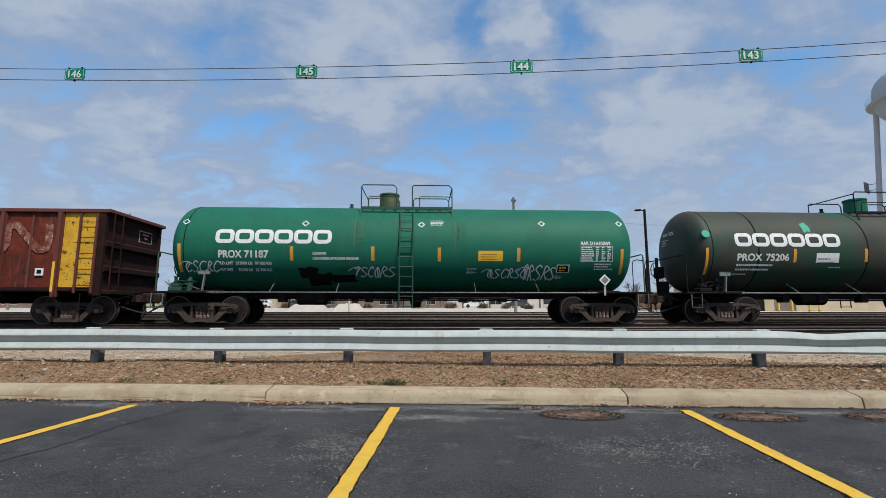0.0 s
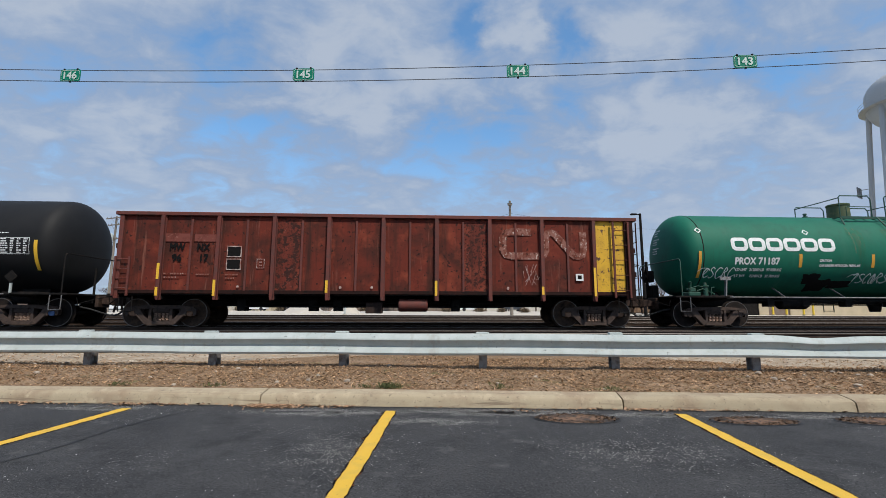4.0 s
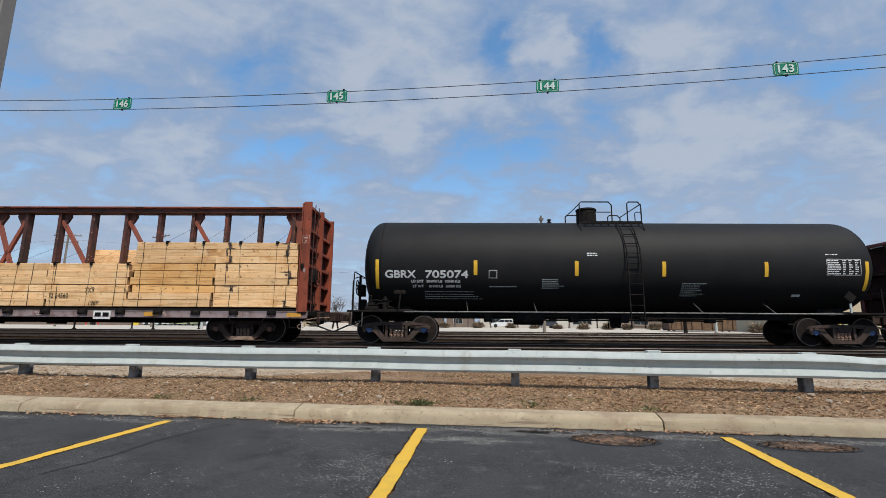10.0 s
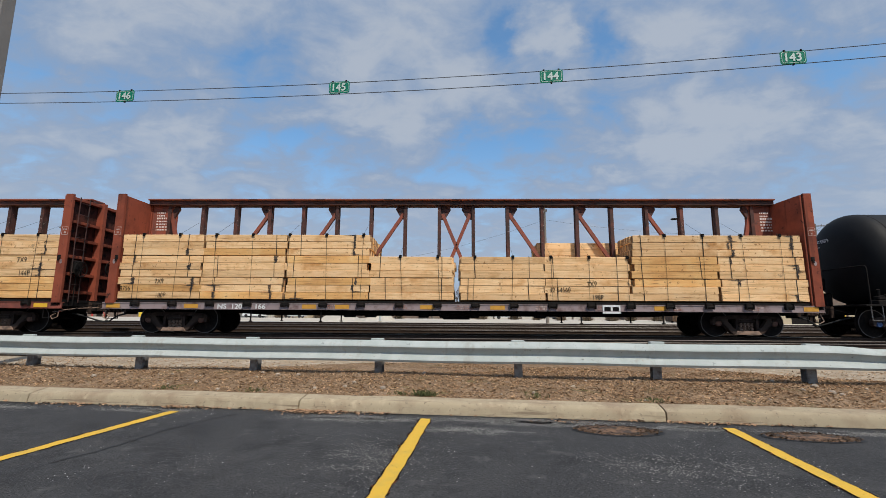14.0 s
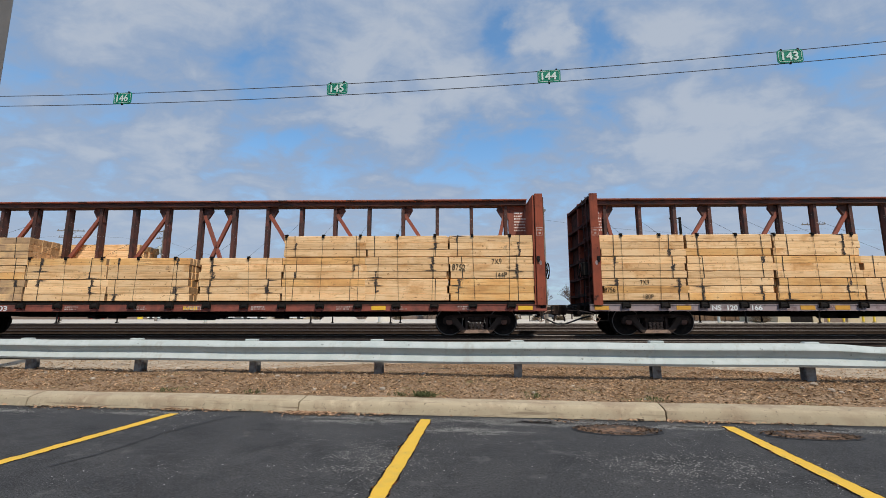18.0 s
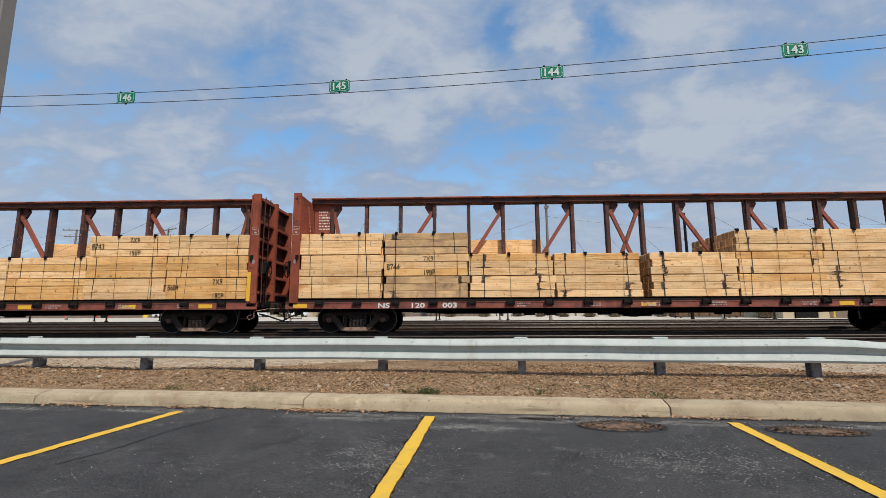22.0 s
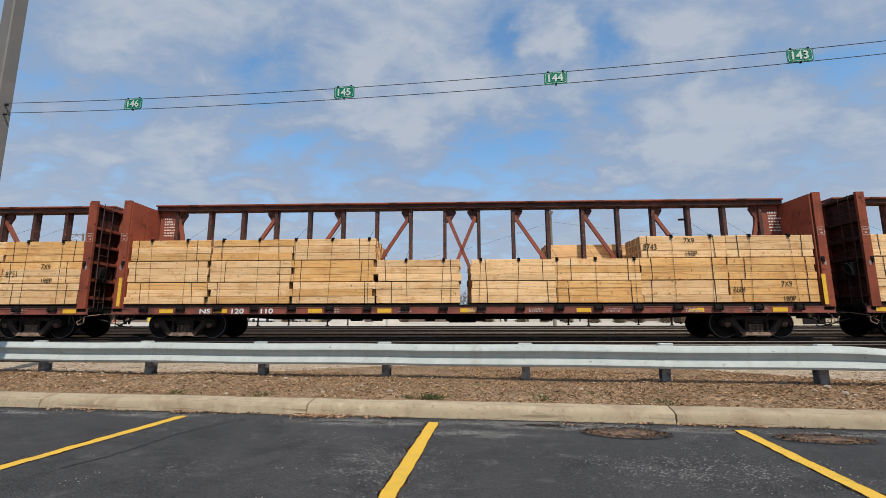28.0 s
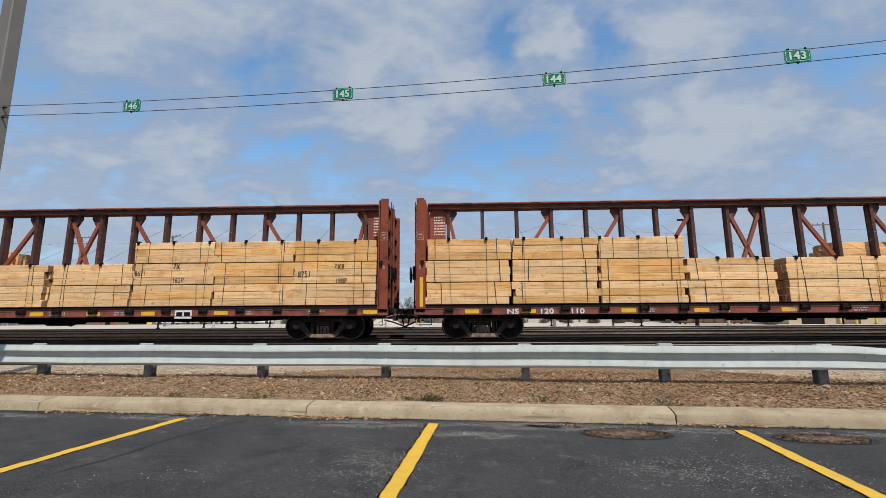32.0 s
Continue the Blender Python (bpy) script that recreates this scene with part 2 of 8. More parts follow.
# Rusty iron made paler for the sun on the spring seats.
TRUCK_SEAT = surface("rusty_sunlit_iron", (0.34, 0.225, 0.165), 0.85, 0.1, spots=(((0.07, 0.05, 0.04), 6, 0.5, 0.7),), bump=(70, 0.4))
# Diagonals: low sunlight on the frame, put into a lighter brown.
TRUCK_SUNLIT = surface("sunlit_truck_iron", (0.068, 0.045, 0.034), 0.85, 0.0, spots=(((0.045, 0.033, 0.028), 6, 0.5, 0.7),), bump=(70, 0.4), spec=0.2)
WHEEL = surface("wheel_steel", (0.014, 0.011, 0.010), 0.85, 0.0, spots=(((0.032, 0.022, 0.017), 6, 0.45, 0.7), ((0.012, 0.010, 0.009), 9, 0.5, 0.7)), rand=0.1, spec=0.15)
WHEEL_RUST = surface("rusty_wheel_steel", (0.050, 0.034, 0.026), 0.85, 0.0, spots=(((0.105, 0.066, 0.042), 5, 0.46, 0.7), ((0.020, 0.015, 0.013), 9, 0.54, 0.7)), rand=0.1, spec=0.15)
WHEEL_RIM = surface("worn_wheel_rim", (0.16, 0.145, 0.135), 0.4, 0.85, spots=(((0.10, 0.07, 0.05), 10, 0.5, 0.7),))
CAP_BLUE = surface("blue_cap", (0.05, 0.10, 0.24), 0.5)
HUB_RUST = surface("rust_red_hub", (0.20, 0.105, 0.075), 0.8, spots=(((0.09, 0.05, 0.038), 14, 0.5, 0.7),), spec=0.2)
CAP_RUST = surface("rusty_cap", (0.22, 0.12, 0.07), 0.7, 0.3)
WHITE = surface("white_lettering", (0.72, 0.73, 0.72), 0.65, spots=(((0.5, 0.52, 0.5), 12, 0.5, 0.75),))
FADED_WHITE = surface("faded_white_lettering", (0.50, 0.40, 0.36), 0.75, spots=(((0.24, 0.10, 0.075), 7, 0.42, 0.6),))
PALE_PRINT = surface("chalky_white_print", (0.70, 0.64, 0.61), 0.75, spots=(((0.36, 0.20, 0.16), 9, 0.50, 0.66),))
PINKISH = surface("faded_logo_paint", (0.25, 0.11, 0.085), 0.85, spots=(((0.15, 0.042, 0.026), 5, 0.45, 0.58), ((0.55, 0.45, 0.40), 12, 0.58, 0.65), ((0.03, 0.015, 0.012), 10, 0.61, 0.66)), spec=0.2)
BLACK_MARK = surface("black_marking", (0.010, 0.009, 0.009), 0.85, spec=0.1)
INK = surface("black_lumber_ink", (0.03, 0.025, 0.02), 0.85, spec=0.1)
REPAINT = surface("repainted_red_panel", (0.185, 0.055, 0.042), 0.8, spots=(((0.12, 0.032, 0.022), 4, 0.48, 0.66), ((0.30, 0.13, 0.10), 9, 0.60, 0.70)), spec=0.2)
GRAFFITI = surface("pale_graffiti_paint", (0.62, 0.69, 0.66), 0.7)
REFLECT = surface("yellow_reflective_tape", (0.80, 0.47, 0.035), 0.45, spots=(((0.55, 0.31, 0.03), 9, 0.55, 0.8),))
ORANGE_TAPE = surface("orange_reflective_tape", (0.62, 0.31, 0.04), 0.5, spots=(((0.42, 0.21, 0.03), 9, 0.5, 0.8),))
TANK_STAIN = surface("oily_tank_stain", (0.017, 0.135, 0.080), 0.7, streaks=(((0.036, 0.115, 0.068), 6, 0.45, 0.65), ((0.055, 0.100, 0.060), 14, 0.54, 0.70)), spec=0.2)
GREEN_TANK = surface("green_tank_paint", (0.009, 0.132, 0.080), 0.62, spots=(((0.010, 0.108, 0.067), 0.8, 0.4, 0.7), ((0.014, 0.095, 0.062), 2.6, 0.54, 0.76)), streaks=(((0.024, 0.125, 0.080), 1.7, 0.57, 0.74), ((0.014, 0.085, 0.056), 5, 0.60, 0.78)), bump=(3, 0.06), spec=0.25)
TANK_RUST = surface("rust_run_on_green", (0.014, 0.140, 0.086), 0.7, spots=(((0.10, 0.115, 0.07), 7, 0.42, 0.66), ((0.13, 0.09, 0.055), 3, 0.56, 0.72)), spec=0.2)
GREEN_PART = surface("green_fitting_paint", (0.010, 0.062, 0.040), 0.6, spots=(((0.05, 0.06, 0.04), 8, 0.5, 0.7),))
BRIGHT_GREEN = surface("fresh_green_patch", (0.03, 0.34, 0.22), 0.6)
SOOT_TANK = surface("soot_stained_green_paint", (0.034, 0.040, 0.028), 0.6, spots=(((0.060, 0.053, 0.038), 0.7, 0.4, 0.66), ((0.011, 0.062, 0.037), 0.5, 0.46, 0.68)), streaks=(((0.055, 0.048, 0.04), 1.8, 0.5, 0.75),), bump=(3, 0.06), spec=0.3)
BLACK_TANK = surface("black_tank_paint", (0.0115, 0.0115, 0.0122), 0.62, spots=(((0.016, 0.0158, 0.016), 1.2, 0.4, 0.7),), streaks=(((0.017, 0.0165, 0.016), 2.2, 0.58, 0.8),), bump=(3, 0.05), spec=0.2)
OLIVE = surface("olive_dome_paint", (0.05, 0.075, 0.03), 0.6, spots=(((0.12, 0.115, 0.04), 5, 0.55, 0.7),))
GONDOLA_RED = surface("rusty_red_gondola_paint", (0.140, 0.0255, 0.015), 0.8, spots=(((0.065, 0.019, 0.013), 0.9, 0.45, 0.62), ((0.23, 0.048, 0.025), 1.5, 0.52, 0.70), ((0.022, 0.012, 0.010), 8, 0.60, 0.66)), streaks=(((0.045, 0.017, 0.012), 2.5, 0.50, 0.68), ((0.20, 0.075, 0.05), 7, 0.62, 0.72)), bump=(14, 0.35), spec=0.2)
GONDOLA_PATCHY = surface("peeling_red_gondola_paint", (0.145, 0.029, 0.018), 0.8, spots=(((0.24, 0.055, 0.030), 1.5, 0.50, 0.70), ((0.042, 0.016, 0.012), 6.5, 0.50, 0.57), ((0.022, 0.011, 0.009), 17, 0.55, 0.62), ((0.30, 0.11, 0.08), 21, 0.62, 0.70)), streaks=(((0.05, 0.018, 0.013), 3, 0.52, 0.7),), bump=(14, 0.5), spec=0.2)
# Near-black red: the shade on the gondola's ends, put into the colour.
GONDOLA_DARK = surface("shaded_end_steel", (0.024, 0.010, 0.008), 0.85, spots=(((0.055, 0.017, 0.012), 1.6, 0.5, 0.7), ((0.012, 0.009, 0.008), 5, 0.5, 0.66)), bump=(14, 0.3), spec=0.15)
GONDOLA_POST = surface("red_gondola_steel", (0.125, 0.028, 0.019), 0.75, spots=(((0.075, 0.03, 0.024), 5, 0.45, 0.7),), rand=0.15, bump=(14, 0.3))
SAFETY_YELLOW = surface("chipped_yellow_paint", (0.66, 0.38, 0.02), 0.65, spots=(((0.50, 0.28, 0.02), 2.5, 0.45, 0.7), ((0.09, 0.035, 0.015), 7, 0.60, 0.62), ((0.09, 0.035, 0.015), 22, 0.62, 0.65)), streaks=(((0.16, 0.08, 0.025), 6, 0.64, 0.75),), bump=(14, 0.3))
BEAM_RED = surface("oxide_red_beam_paint", (0.245, 0.062, 0.036), 0.75, spots=(((0.19, 0.062, 0.042), 1.3, 0.42, 0.66), ((0.07, 0.04, 0.033), 6, 0.62, 0.7)), streaks=(((0.11, 0.045, 0.035), 4, 0.55, 0.75),), bump=(14, 0.25), rand=0.1)
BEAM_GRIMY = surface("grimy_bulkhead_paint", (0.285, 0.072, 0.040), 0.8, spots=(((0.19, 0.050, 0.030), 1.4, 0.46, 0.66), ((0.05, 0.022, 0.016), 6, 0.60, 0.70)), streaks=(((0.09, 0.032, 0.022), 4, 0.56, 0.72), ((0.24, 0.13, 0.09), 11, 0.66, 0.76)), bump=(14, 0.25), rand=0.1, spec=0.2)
# Grimy bulkhead red, darkened in colour for shaded recesses and left ends.
BEAM_SHADE = surface("shaded_grimy_bulkhead_paint", (0.075, 0.026, 0.019), 0.85, spots=(((0.13, 0.040, 0.027), 1.4, 0.50, 0.68), ((0.018, 0.012, 0.010), 5, 0.50, 0.64)), streaks=(((0.03, 0.015, 0.012), 4, 0.52, 0.70),), bump=(14, 0.25), spec=0.15)
# Posts darker than the braces: shade in the base colour, scuffs as flecks.
BEAM_POST = surface("scuffed_shaded_post_paint", (0.072, 0.024, 0.018), 0.75, spots=(((0.028, 0.016, 0.014), 3, 0.42, 0.66), ((0.16, 0.048, 0.032), 2.2, 0.56, 0.70), ((0.50, 0.44, 0.41), 16, 0.655, 0.68)), bump=(14, 0.25), rand=0.2)
# Dark fittings; on the chord web it stands for the flange's shade.
BEAM_DARK = surface("dark_and_shaded_beam_paint", (0.075, 0.023, 0.017), 0.75, spots=(((0.030, 0.018, 0.016), 3, 0.42, 0.66), ((0.13, 0.042, 0.030), 1.7, 0.54, 0.7)), bump=(14, 0.25), rand=0.1)
SILL_RED = surface("red_brown_side_sill", (0.27, 0.075, 0.050), 0.75, spots=(((0.13, 0.045, 0.034), 3, 0.45, 0.66),), bump=(14, 0.25))
SILL_PALE = surface("faded_pinkish_side_sill", (0.30, 0.235, 0.235), 0.75, spots=(((0.16, 0.10, 0.095), 3, 0.5, 0.66),), bump=(14, 0.25))
TIMBER = surface("fresh_sawn_timber", (0.81, 0.505, 0.250), 0.85, spots=(((0.85, 0.585, 0.325), 1.6, 0.4, 0.65), ((0.56, 0.275, 0.095), 1.1, 0.56, 0.70), ((0.34, 0.18, 0.075), 9, 0.62, 0.68), ((0.10, 0.075, 0.055), 2.4, 0.66, 0.74)), grain=(((0.54, 0.315, 0.135), 20, 0.50, 0.68), ((0.33, 0.18, 0.08), 34, 0.62, 0.70)), rand=0.14, bump=(60, 0.3), spec=0.25)
TIMBER_ORANGE = surface("resin_orange_timber", (0.74, 0.41, 0.15), 0.85, spots=(((0.79, 0.50, 0.22), 1.6, 0.45, 0.66), ((0.56, 0.28, 0.10), 1.1, 0.52, 0.70), ((0.28, 0.14, 0.06), 9, 0.62, 0.68)), grain=(((0.46, 0.24, 0.09), 20, 0.50, 0.68), ((0.28, 0.14, 0.06), 34, 0.62, 0.70)), rand=0.14, bump=(60, 0.3), spec=0.25)
TIMBER_END = surface("timber_end_grain", (0.40, 0.25, 0.13), 0.85, spots=(((0.25, 0.145, 0.07), 8, 0.42, 0.68),), rand=0.3, spec=0.2)
TIMBER_GREY = surface("stained_grey_timber", (0.47, 0.30, 0.165), 0.85, spots=(((0.16, 0.11, 0.075), 2.2, 0.60, 0.72), ((0.29, 0.18, 0.10), 3.5, 0.52, 0.70), ((0.66, 0.43, 0.21), 1.6, 0.46, 0.64)), grain=(((0.22, 0.14, 0.09), 26, 0.54, 0.70),), rand=0.16, bump=(60, 0.3), spec=0.25)
STAIN = surface("dark_wood_stain", (0.055, 0.046, 0.042), 0.9, spots=(((0.17, 0.12, 0.085), 7, 0.46, 0.64), ((0.42, 0.28, 0.16), 24, 0.58, 0.66)), grain=(((0.028, 0.025, 0.024), 20, 0.50, 0.68),), spec=0.1)
STRAP = surface("dark_steel_strap", (0.03, 0.027, 0.024), 0.55, 0.5)
SIGN_GREEN = surface("green_sign_sheet", (0.005, 0.205, 0.125), 0.6, spots=(((0.006, 0.17, 0.105), 20, 0.45, 0.65),), spec=0.2)
SIGN_WHITE = surface("white_sign_sheet", (0.58, 0.66, 0.61), 0.55)
CABLE = surface("grey_cable", (0.05, 0.05, 0.055), 0.6)
POLE_GREY = surface("grey_pole_paint", (0.165, 0.155, 0.145), 0.65, spots=(((0.20, 0.185, 0.17), 2.2, 0.45, 0.7),), bump=(20, 0.2))
WOOD_POLE = surface("weathered_pole_wood", (0.22, 0.19, 0.16), 0.9, streaks=(((0.13, 0.11, 0.09), 12, 0.45, 0.65),))
BARK = surface("bare_bark", (0.13, 0.105, 0.09), 0.95)
SHRUB = surface("bare_shrub_twigs", (0.24, 0.185, 0.13), 0.95, island=0.5, spec=0.05)
NEEDLES = surface("conifer_needles", (0.035, 0.055, 0.035), 0.9, island=0.4, spec=0.1)
TOWER_WHITE = surface("tower_paint", (0.46, 0.47, 0.48), 0.6, streaks=(((0.40, 0.40, 0.39), 0.5, 0.5, 0.75),))
BUFF = surface("buff_block_wall", (0.50, 0.42, 0.29), 0.9, spots=(((0.42, 0.35, 0.24), 0.8, 0.4, 0.7),))
BEIGE = surface("beige_siding", (0.55, 0.52, 0.46), 0.85, spots=(((0.46, 0.43, 0.38), 0.6, 0.4, 0.7),))
BRICK = surface("brown_brick", (0.19, 0.155, 0.125), 0.9, spots=(((0.17, 0.10, 0.08), 2, 0.4, 0.7),))
CONTAINER = surface("rusty_container_steel", (0.135, 0.085, 0.052), 0.85, spots=(((0.20, 0.125, 0.075), 1.2, 0.46, 0.66), ((0.07, 0.045, 0.032), 3, 0.54, 0.7)), streaks=(((0.09, 0.055, 0.036), 3, 0.52, 0.7),), spec=0.2)
CONTAINER_DARK = surface("grimy_container_steel", (0.075, 0.05, 0.036), 0.85, spots=(((0.12, 0.08, 0.05), 2, 0.48, 0.68),), spec=0.2)
ROOF = surface("grey_roof", (0.16, 0.155, 0.15), 0.9, spots=(((0.11, 0.105, 0.10), 1, 0.4, 0.7),))
GLASS = surface("dark_window_glass", (0.02, 0.025, 0.03), 0.08, spec=0.8)
CAR_WHITE = surface("white_car_paint", (0.70, 0.71, 0.72), 0.25, coat=0.5)
CAR_GREEN = surface("pale_green_car_paint", (0.34, 0.38, 0.22), 0.25, coat=0.5)
CAR_DARK = surface("dark_car_paint", (0.05, 0.055, 0.065), 0.25, coat=0.5)
RUBBER = surface("tyre_rubber", (0.02, 0.02, 0.02), 0.85)
ALLOY = surface("alloy_rim", (0.45, 0.45, 0.46), 0.35, 0.8)
CAR_LIGHT = surface("red_tail_lens", (0.35, 0.02, 0.02), 0.25)
YELLOW_PLAIN = surface("yellow_bollard_paint", (0.70, 0.50, 0.04), 0.6)
RED_PLAIN = surface("red_paint", (0.45, 0.04, 0.03), 0.6)


# ---- mesh building ----
class Shape:
    """Gathers vertices and faces; slot is the material of the faces that follow."""

    def __init__(self):
        self.v, self.f, self.s, self.slot = [], [], [], 0

    def add(self, verts, faces):
        k = len(self.v)
        self.v += [tuple(p) for p in verts]
        self.f += [tuple(i + k for i in f) for f in faces]
        self.s += [self.slot] * len(faces)
        return self

    def box(self, x0, x1, y0, y1, z0, z1, c=0.0, m=None):
        """A box, with its edges cut by c."""
        x0, x1, y0, y1, z0, z1 = min(x0, x1), max(x0, x1), min(y0, y1), max(y0, y1), min(z0, z1), max(z0, z1)
        if not c:
            v = [(x, y, z) for z in (z0, z1) for y in (y0, y1) for x in (x0, x1)]
            f = [(0, 2, 3, 1), (4, 5, 7, 6), (0, 1, 5, 4), (2, 6, 7, 3), (0, 4, 6, 2), (1, 3, 7, 5)]
        else:
            v, f = [], []
            for k in range(8):
                i, j, h = k & 1, k >> 1 & 1, k >> 2 & 1
                x, y, z = (x0, x1)[i], (y0, y1)[j], (z0, z1)[h]
                xi, yi, zi = x + c * (1 - 2 * i), y + c * (1 - 2 * j), z + c * (1 - 2 * h)
                v += [(x, yi, zi), (xi, y, zi), (xi, yi, z)]
            q = lambda k, a: 3 * k + a
            f = [(q(0, 0), q(4, 0), q(6, 0), q(2, 0)), (q(1, 0), q(3, 0), q(7, 0), q(5, 0)), (q(0, 1), q(1, 1), q(5, 1), q(4, 1)),
                 (q(2, 1), q(6, 1), q(7, 1), q(3, 1)), (q(0, 2), q(2, 2), q(3, 2), q(1, 2)), (q(4, 2), q(5, 2), q(7, 2), q(6, 2))]
            for a, b, u, w in ((0, 1, 1, 2), (2, 3, 2, 1), (4, 5, 2, 1), (6, 7, 1, 2), (0, 2, 2, 0), (1, 3, 0, 2), (4, 6, 0, 2), (5, 7, 2, 0), (0, 4, 0, 1), (1, 5, 1, 0), (2, 6, 1, 0), (3, 7, 0, 1)):
                f.append((q(a, u), q(a, w), q(b, w), q(b, u)))
            for k in range(8):
                odd = bin(k).count("1") % 2
                f.append((q(k, 0), q(k, 2), q(k, 1)) if odd else (q(k, 0), q(k, 1), q(k, 2)))
        if m is not None:
            v = [m @ Vector(p) for p in v]
        return self.add(v, f)

    def tube(self, points, r, n=8, r1=None, caps=True):
        """A round bar through points, r to r1 thick."""
        points = [Vector(p) for p in points]
        v, f, last = [], [], len(points) - 1
        side = None
        for k, p in enumerate(points):
            d = (points[min(k + 1, last)] - points[max(k - 1, 0)]).normalized()
            if side is None:
                side = d.orthogonal().normalized()
            side = (side - d * side.dot(d)).normalized()
            up = d.cross(side)
            rr = r if r1 is None else r + (r1 - r) * k / last
            v += [p + rr * (math.cos(a) * side + math.sin(a) * up) for a in (2 * math.pi * i / n for i in range(n))]
        for k in range(last):
            f += [(k * n + i, k * n + (i + 1) % n, k * n + n + (i + 1) % n, k * n + n + i) for i in range(n)]
        if caps:
            f += [tuple(range(n - 1, -1, -1)), tuple(range(last * n, last * n + n))]
        return self.add(v, f)

    def lathe(self, profile, axis="z", n=24, at=(0, 0, 0)):
        """Turns (distance along the axis, radius) about the axis."""
        v, f = [], []
        for h, r in profile:
            for i in range(n):
                a = 2 * math.pi * i / n
                p = (r * math.cos(a), r * math.sin(a), h)
                p = {"z": p, "x": (h, p[0], p[1]), "y": (p[1], h, p[0])}[axis]
                v.append(Vector(p) + Vector(at))
        for k in range(len(profile) - 1):
            f += [(k * n + i, k * n + (i + 1) % n, k * n + n + (i + 1) % n, k * n + n + i) for i in range(n)]
        f += [tuple(range(n - 1, -1, -1)), tuple(range((len(profile) - 1) * n, len(profile) * n))]
        return self.add(v, f)

    def prism(self, outline, y0, y1, m=None):
        """An outline of (x, z), through y0 to y1."""
        n = len(outline)
        v = [(x, y, z) for y in (y0, y1) for x, z in outline]
        f = [tuple(range(n)), tuple(range(2 * n - 1, n - 1, -1))] + [(i, i + n, (i + 1) % n + n, (i + 1) % n) for i in range(n)]
        if m is not None:
            v = [m @ Vector(p) for p in v]
        return self.add(v, f)

    def bar(self, a, b, w, d, up=(0, 0, 1)):
        """A square bar from a to b, w wide and d deep."""
        a, b = Vector(a), Vector(b)
        along = (b - a).normalized()
        side = along.cross(Vector(up))
        side = side.normalized() if side.length > 1e-4 else Vector((1, 0, 0))
        top = side.cross(along)
        v = [p + sx * side * w / 2 + sz * top * d / 2 for p in (a, b) for sx, sz in ((-1, -1), (1, -1), (1, 1), (-1, 1))]
        return self.add(v, [(3, 2, 1, 0), (4, 5, 6, 7), (0, 1, 5, 4), (1, 2, 6, 5), (2, 3, 7, 6), (3, 0, 4, 7)])

    def mesh(self, name, mats, smooth=35):
        me = bpy.data.meshes.new(name)
        me.from_pydata(self.v, [], self.f)
        for m in mats if isinstance(mats, (list, tuple)) else [mats]:
            me.materials.append(m)
        me.polygons.foreach_set("material_index", self.s)
        if smooth:
            me.shade_smooth()
            me.set_sharp_from_angle(angle=radians(smooth))
        me.update()
        return me


def part(name, shape, material, parent=None, label="", at=None):
    """Links a shape, or a mesh, as one object under parent."""
    me = shape.mesh(name, material) if isinstance(shape, Shape) else shape
    ob = new(name, me)
    ob.parent = parent
    if at is not None:
        ob.matrix_basis = at
    return tagged(ob, label)


def thing(name, label, category, m=None, group="", kind=""):
    """An Empty that parents the parts of one thing."""
    ob = tagged(new(name), label, category, group, kind)
    ob.empty_display_size = 0.3
    if m is not None:
        ob.matrix_basis = m
    return ob


LETTERS = {}


def letters(text, size, mats, squeeze=1.0, bold=0.0):
    """The mesh of a word in the plane x, z: its lower left corner at the origin, facing -y."""
    key = (text, size, squeeze, bold)
    if key not in LETTERS:
        cu = bpy.data.curves.new("word", "FONT")
        cu.body, cu.size = text, size * 1.39
        ob = bpy.data.objects.new("word", cu)
        me = bpy.data.meshes.new_from_object(ob)
        bpy.data.objects.remove(ob)
        me.transform(Matrix(((squeeze, 0, 0, 0), (0, 0, 1, 0), (0, 1, 0, 0), (0, 0, 0, 1))))
        me.flip_normals()
        if bold:
            # Thicker strokes: the word laid over itself, shifted a little each way.
            bm = bmesh.new()
            for k, (dx, dz) in enumerate(((0, 0), (-bold, 0), (bold, 0), (0, -bold), (0, bold))):
                me.transform(Matrix.Translation((dx, -0.0003 * k, dz)))
                bm.from_mesh(me)
                me.transform(Matrix.Translation((-dx, 0.0003 * k, -dz)))
            bm.to_mesh(me)
            bm.free()
        LETTERS[key] = me
    me = LETTERS[key].copy()
    me.materials.clear()
    me.materials.append(mats)
    return me


def word(text, x, y, z, size, mat, parent, squeeze=1.0, tilt=0.0, name="lettering", bold=0.0):
    return part(name, letters(text, size, mat, squeeze, bold), mat, parent, at=pose(x, y, z, 0, tilt, 0))

# ---- ground ----
SKEW = math.tan(radians(5.98))


def shift(x, w):
    """How far the lines beyond the kerb swing with the tracks, which are not parallel to it."""
    return w * SKEW * max(-22.0, min(60.0, x))


def mulch_edge(x):
    """Where the mulch ends behind the guardrail and bare sand begins."""
    return 6.86 + 1.75 * math.exp(-((x - 0.4) / 3.7) ** 4) + 0.16 * noise.noise((x * 0.55, 2.0, 0)) - 0.14 * max(0.0, min(1.0, (-3.0 - x) / 3.0))


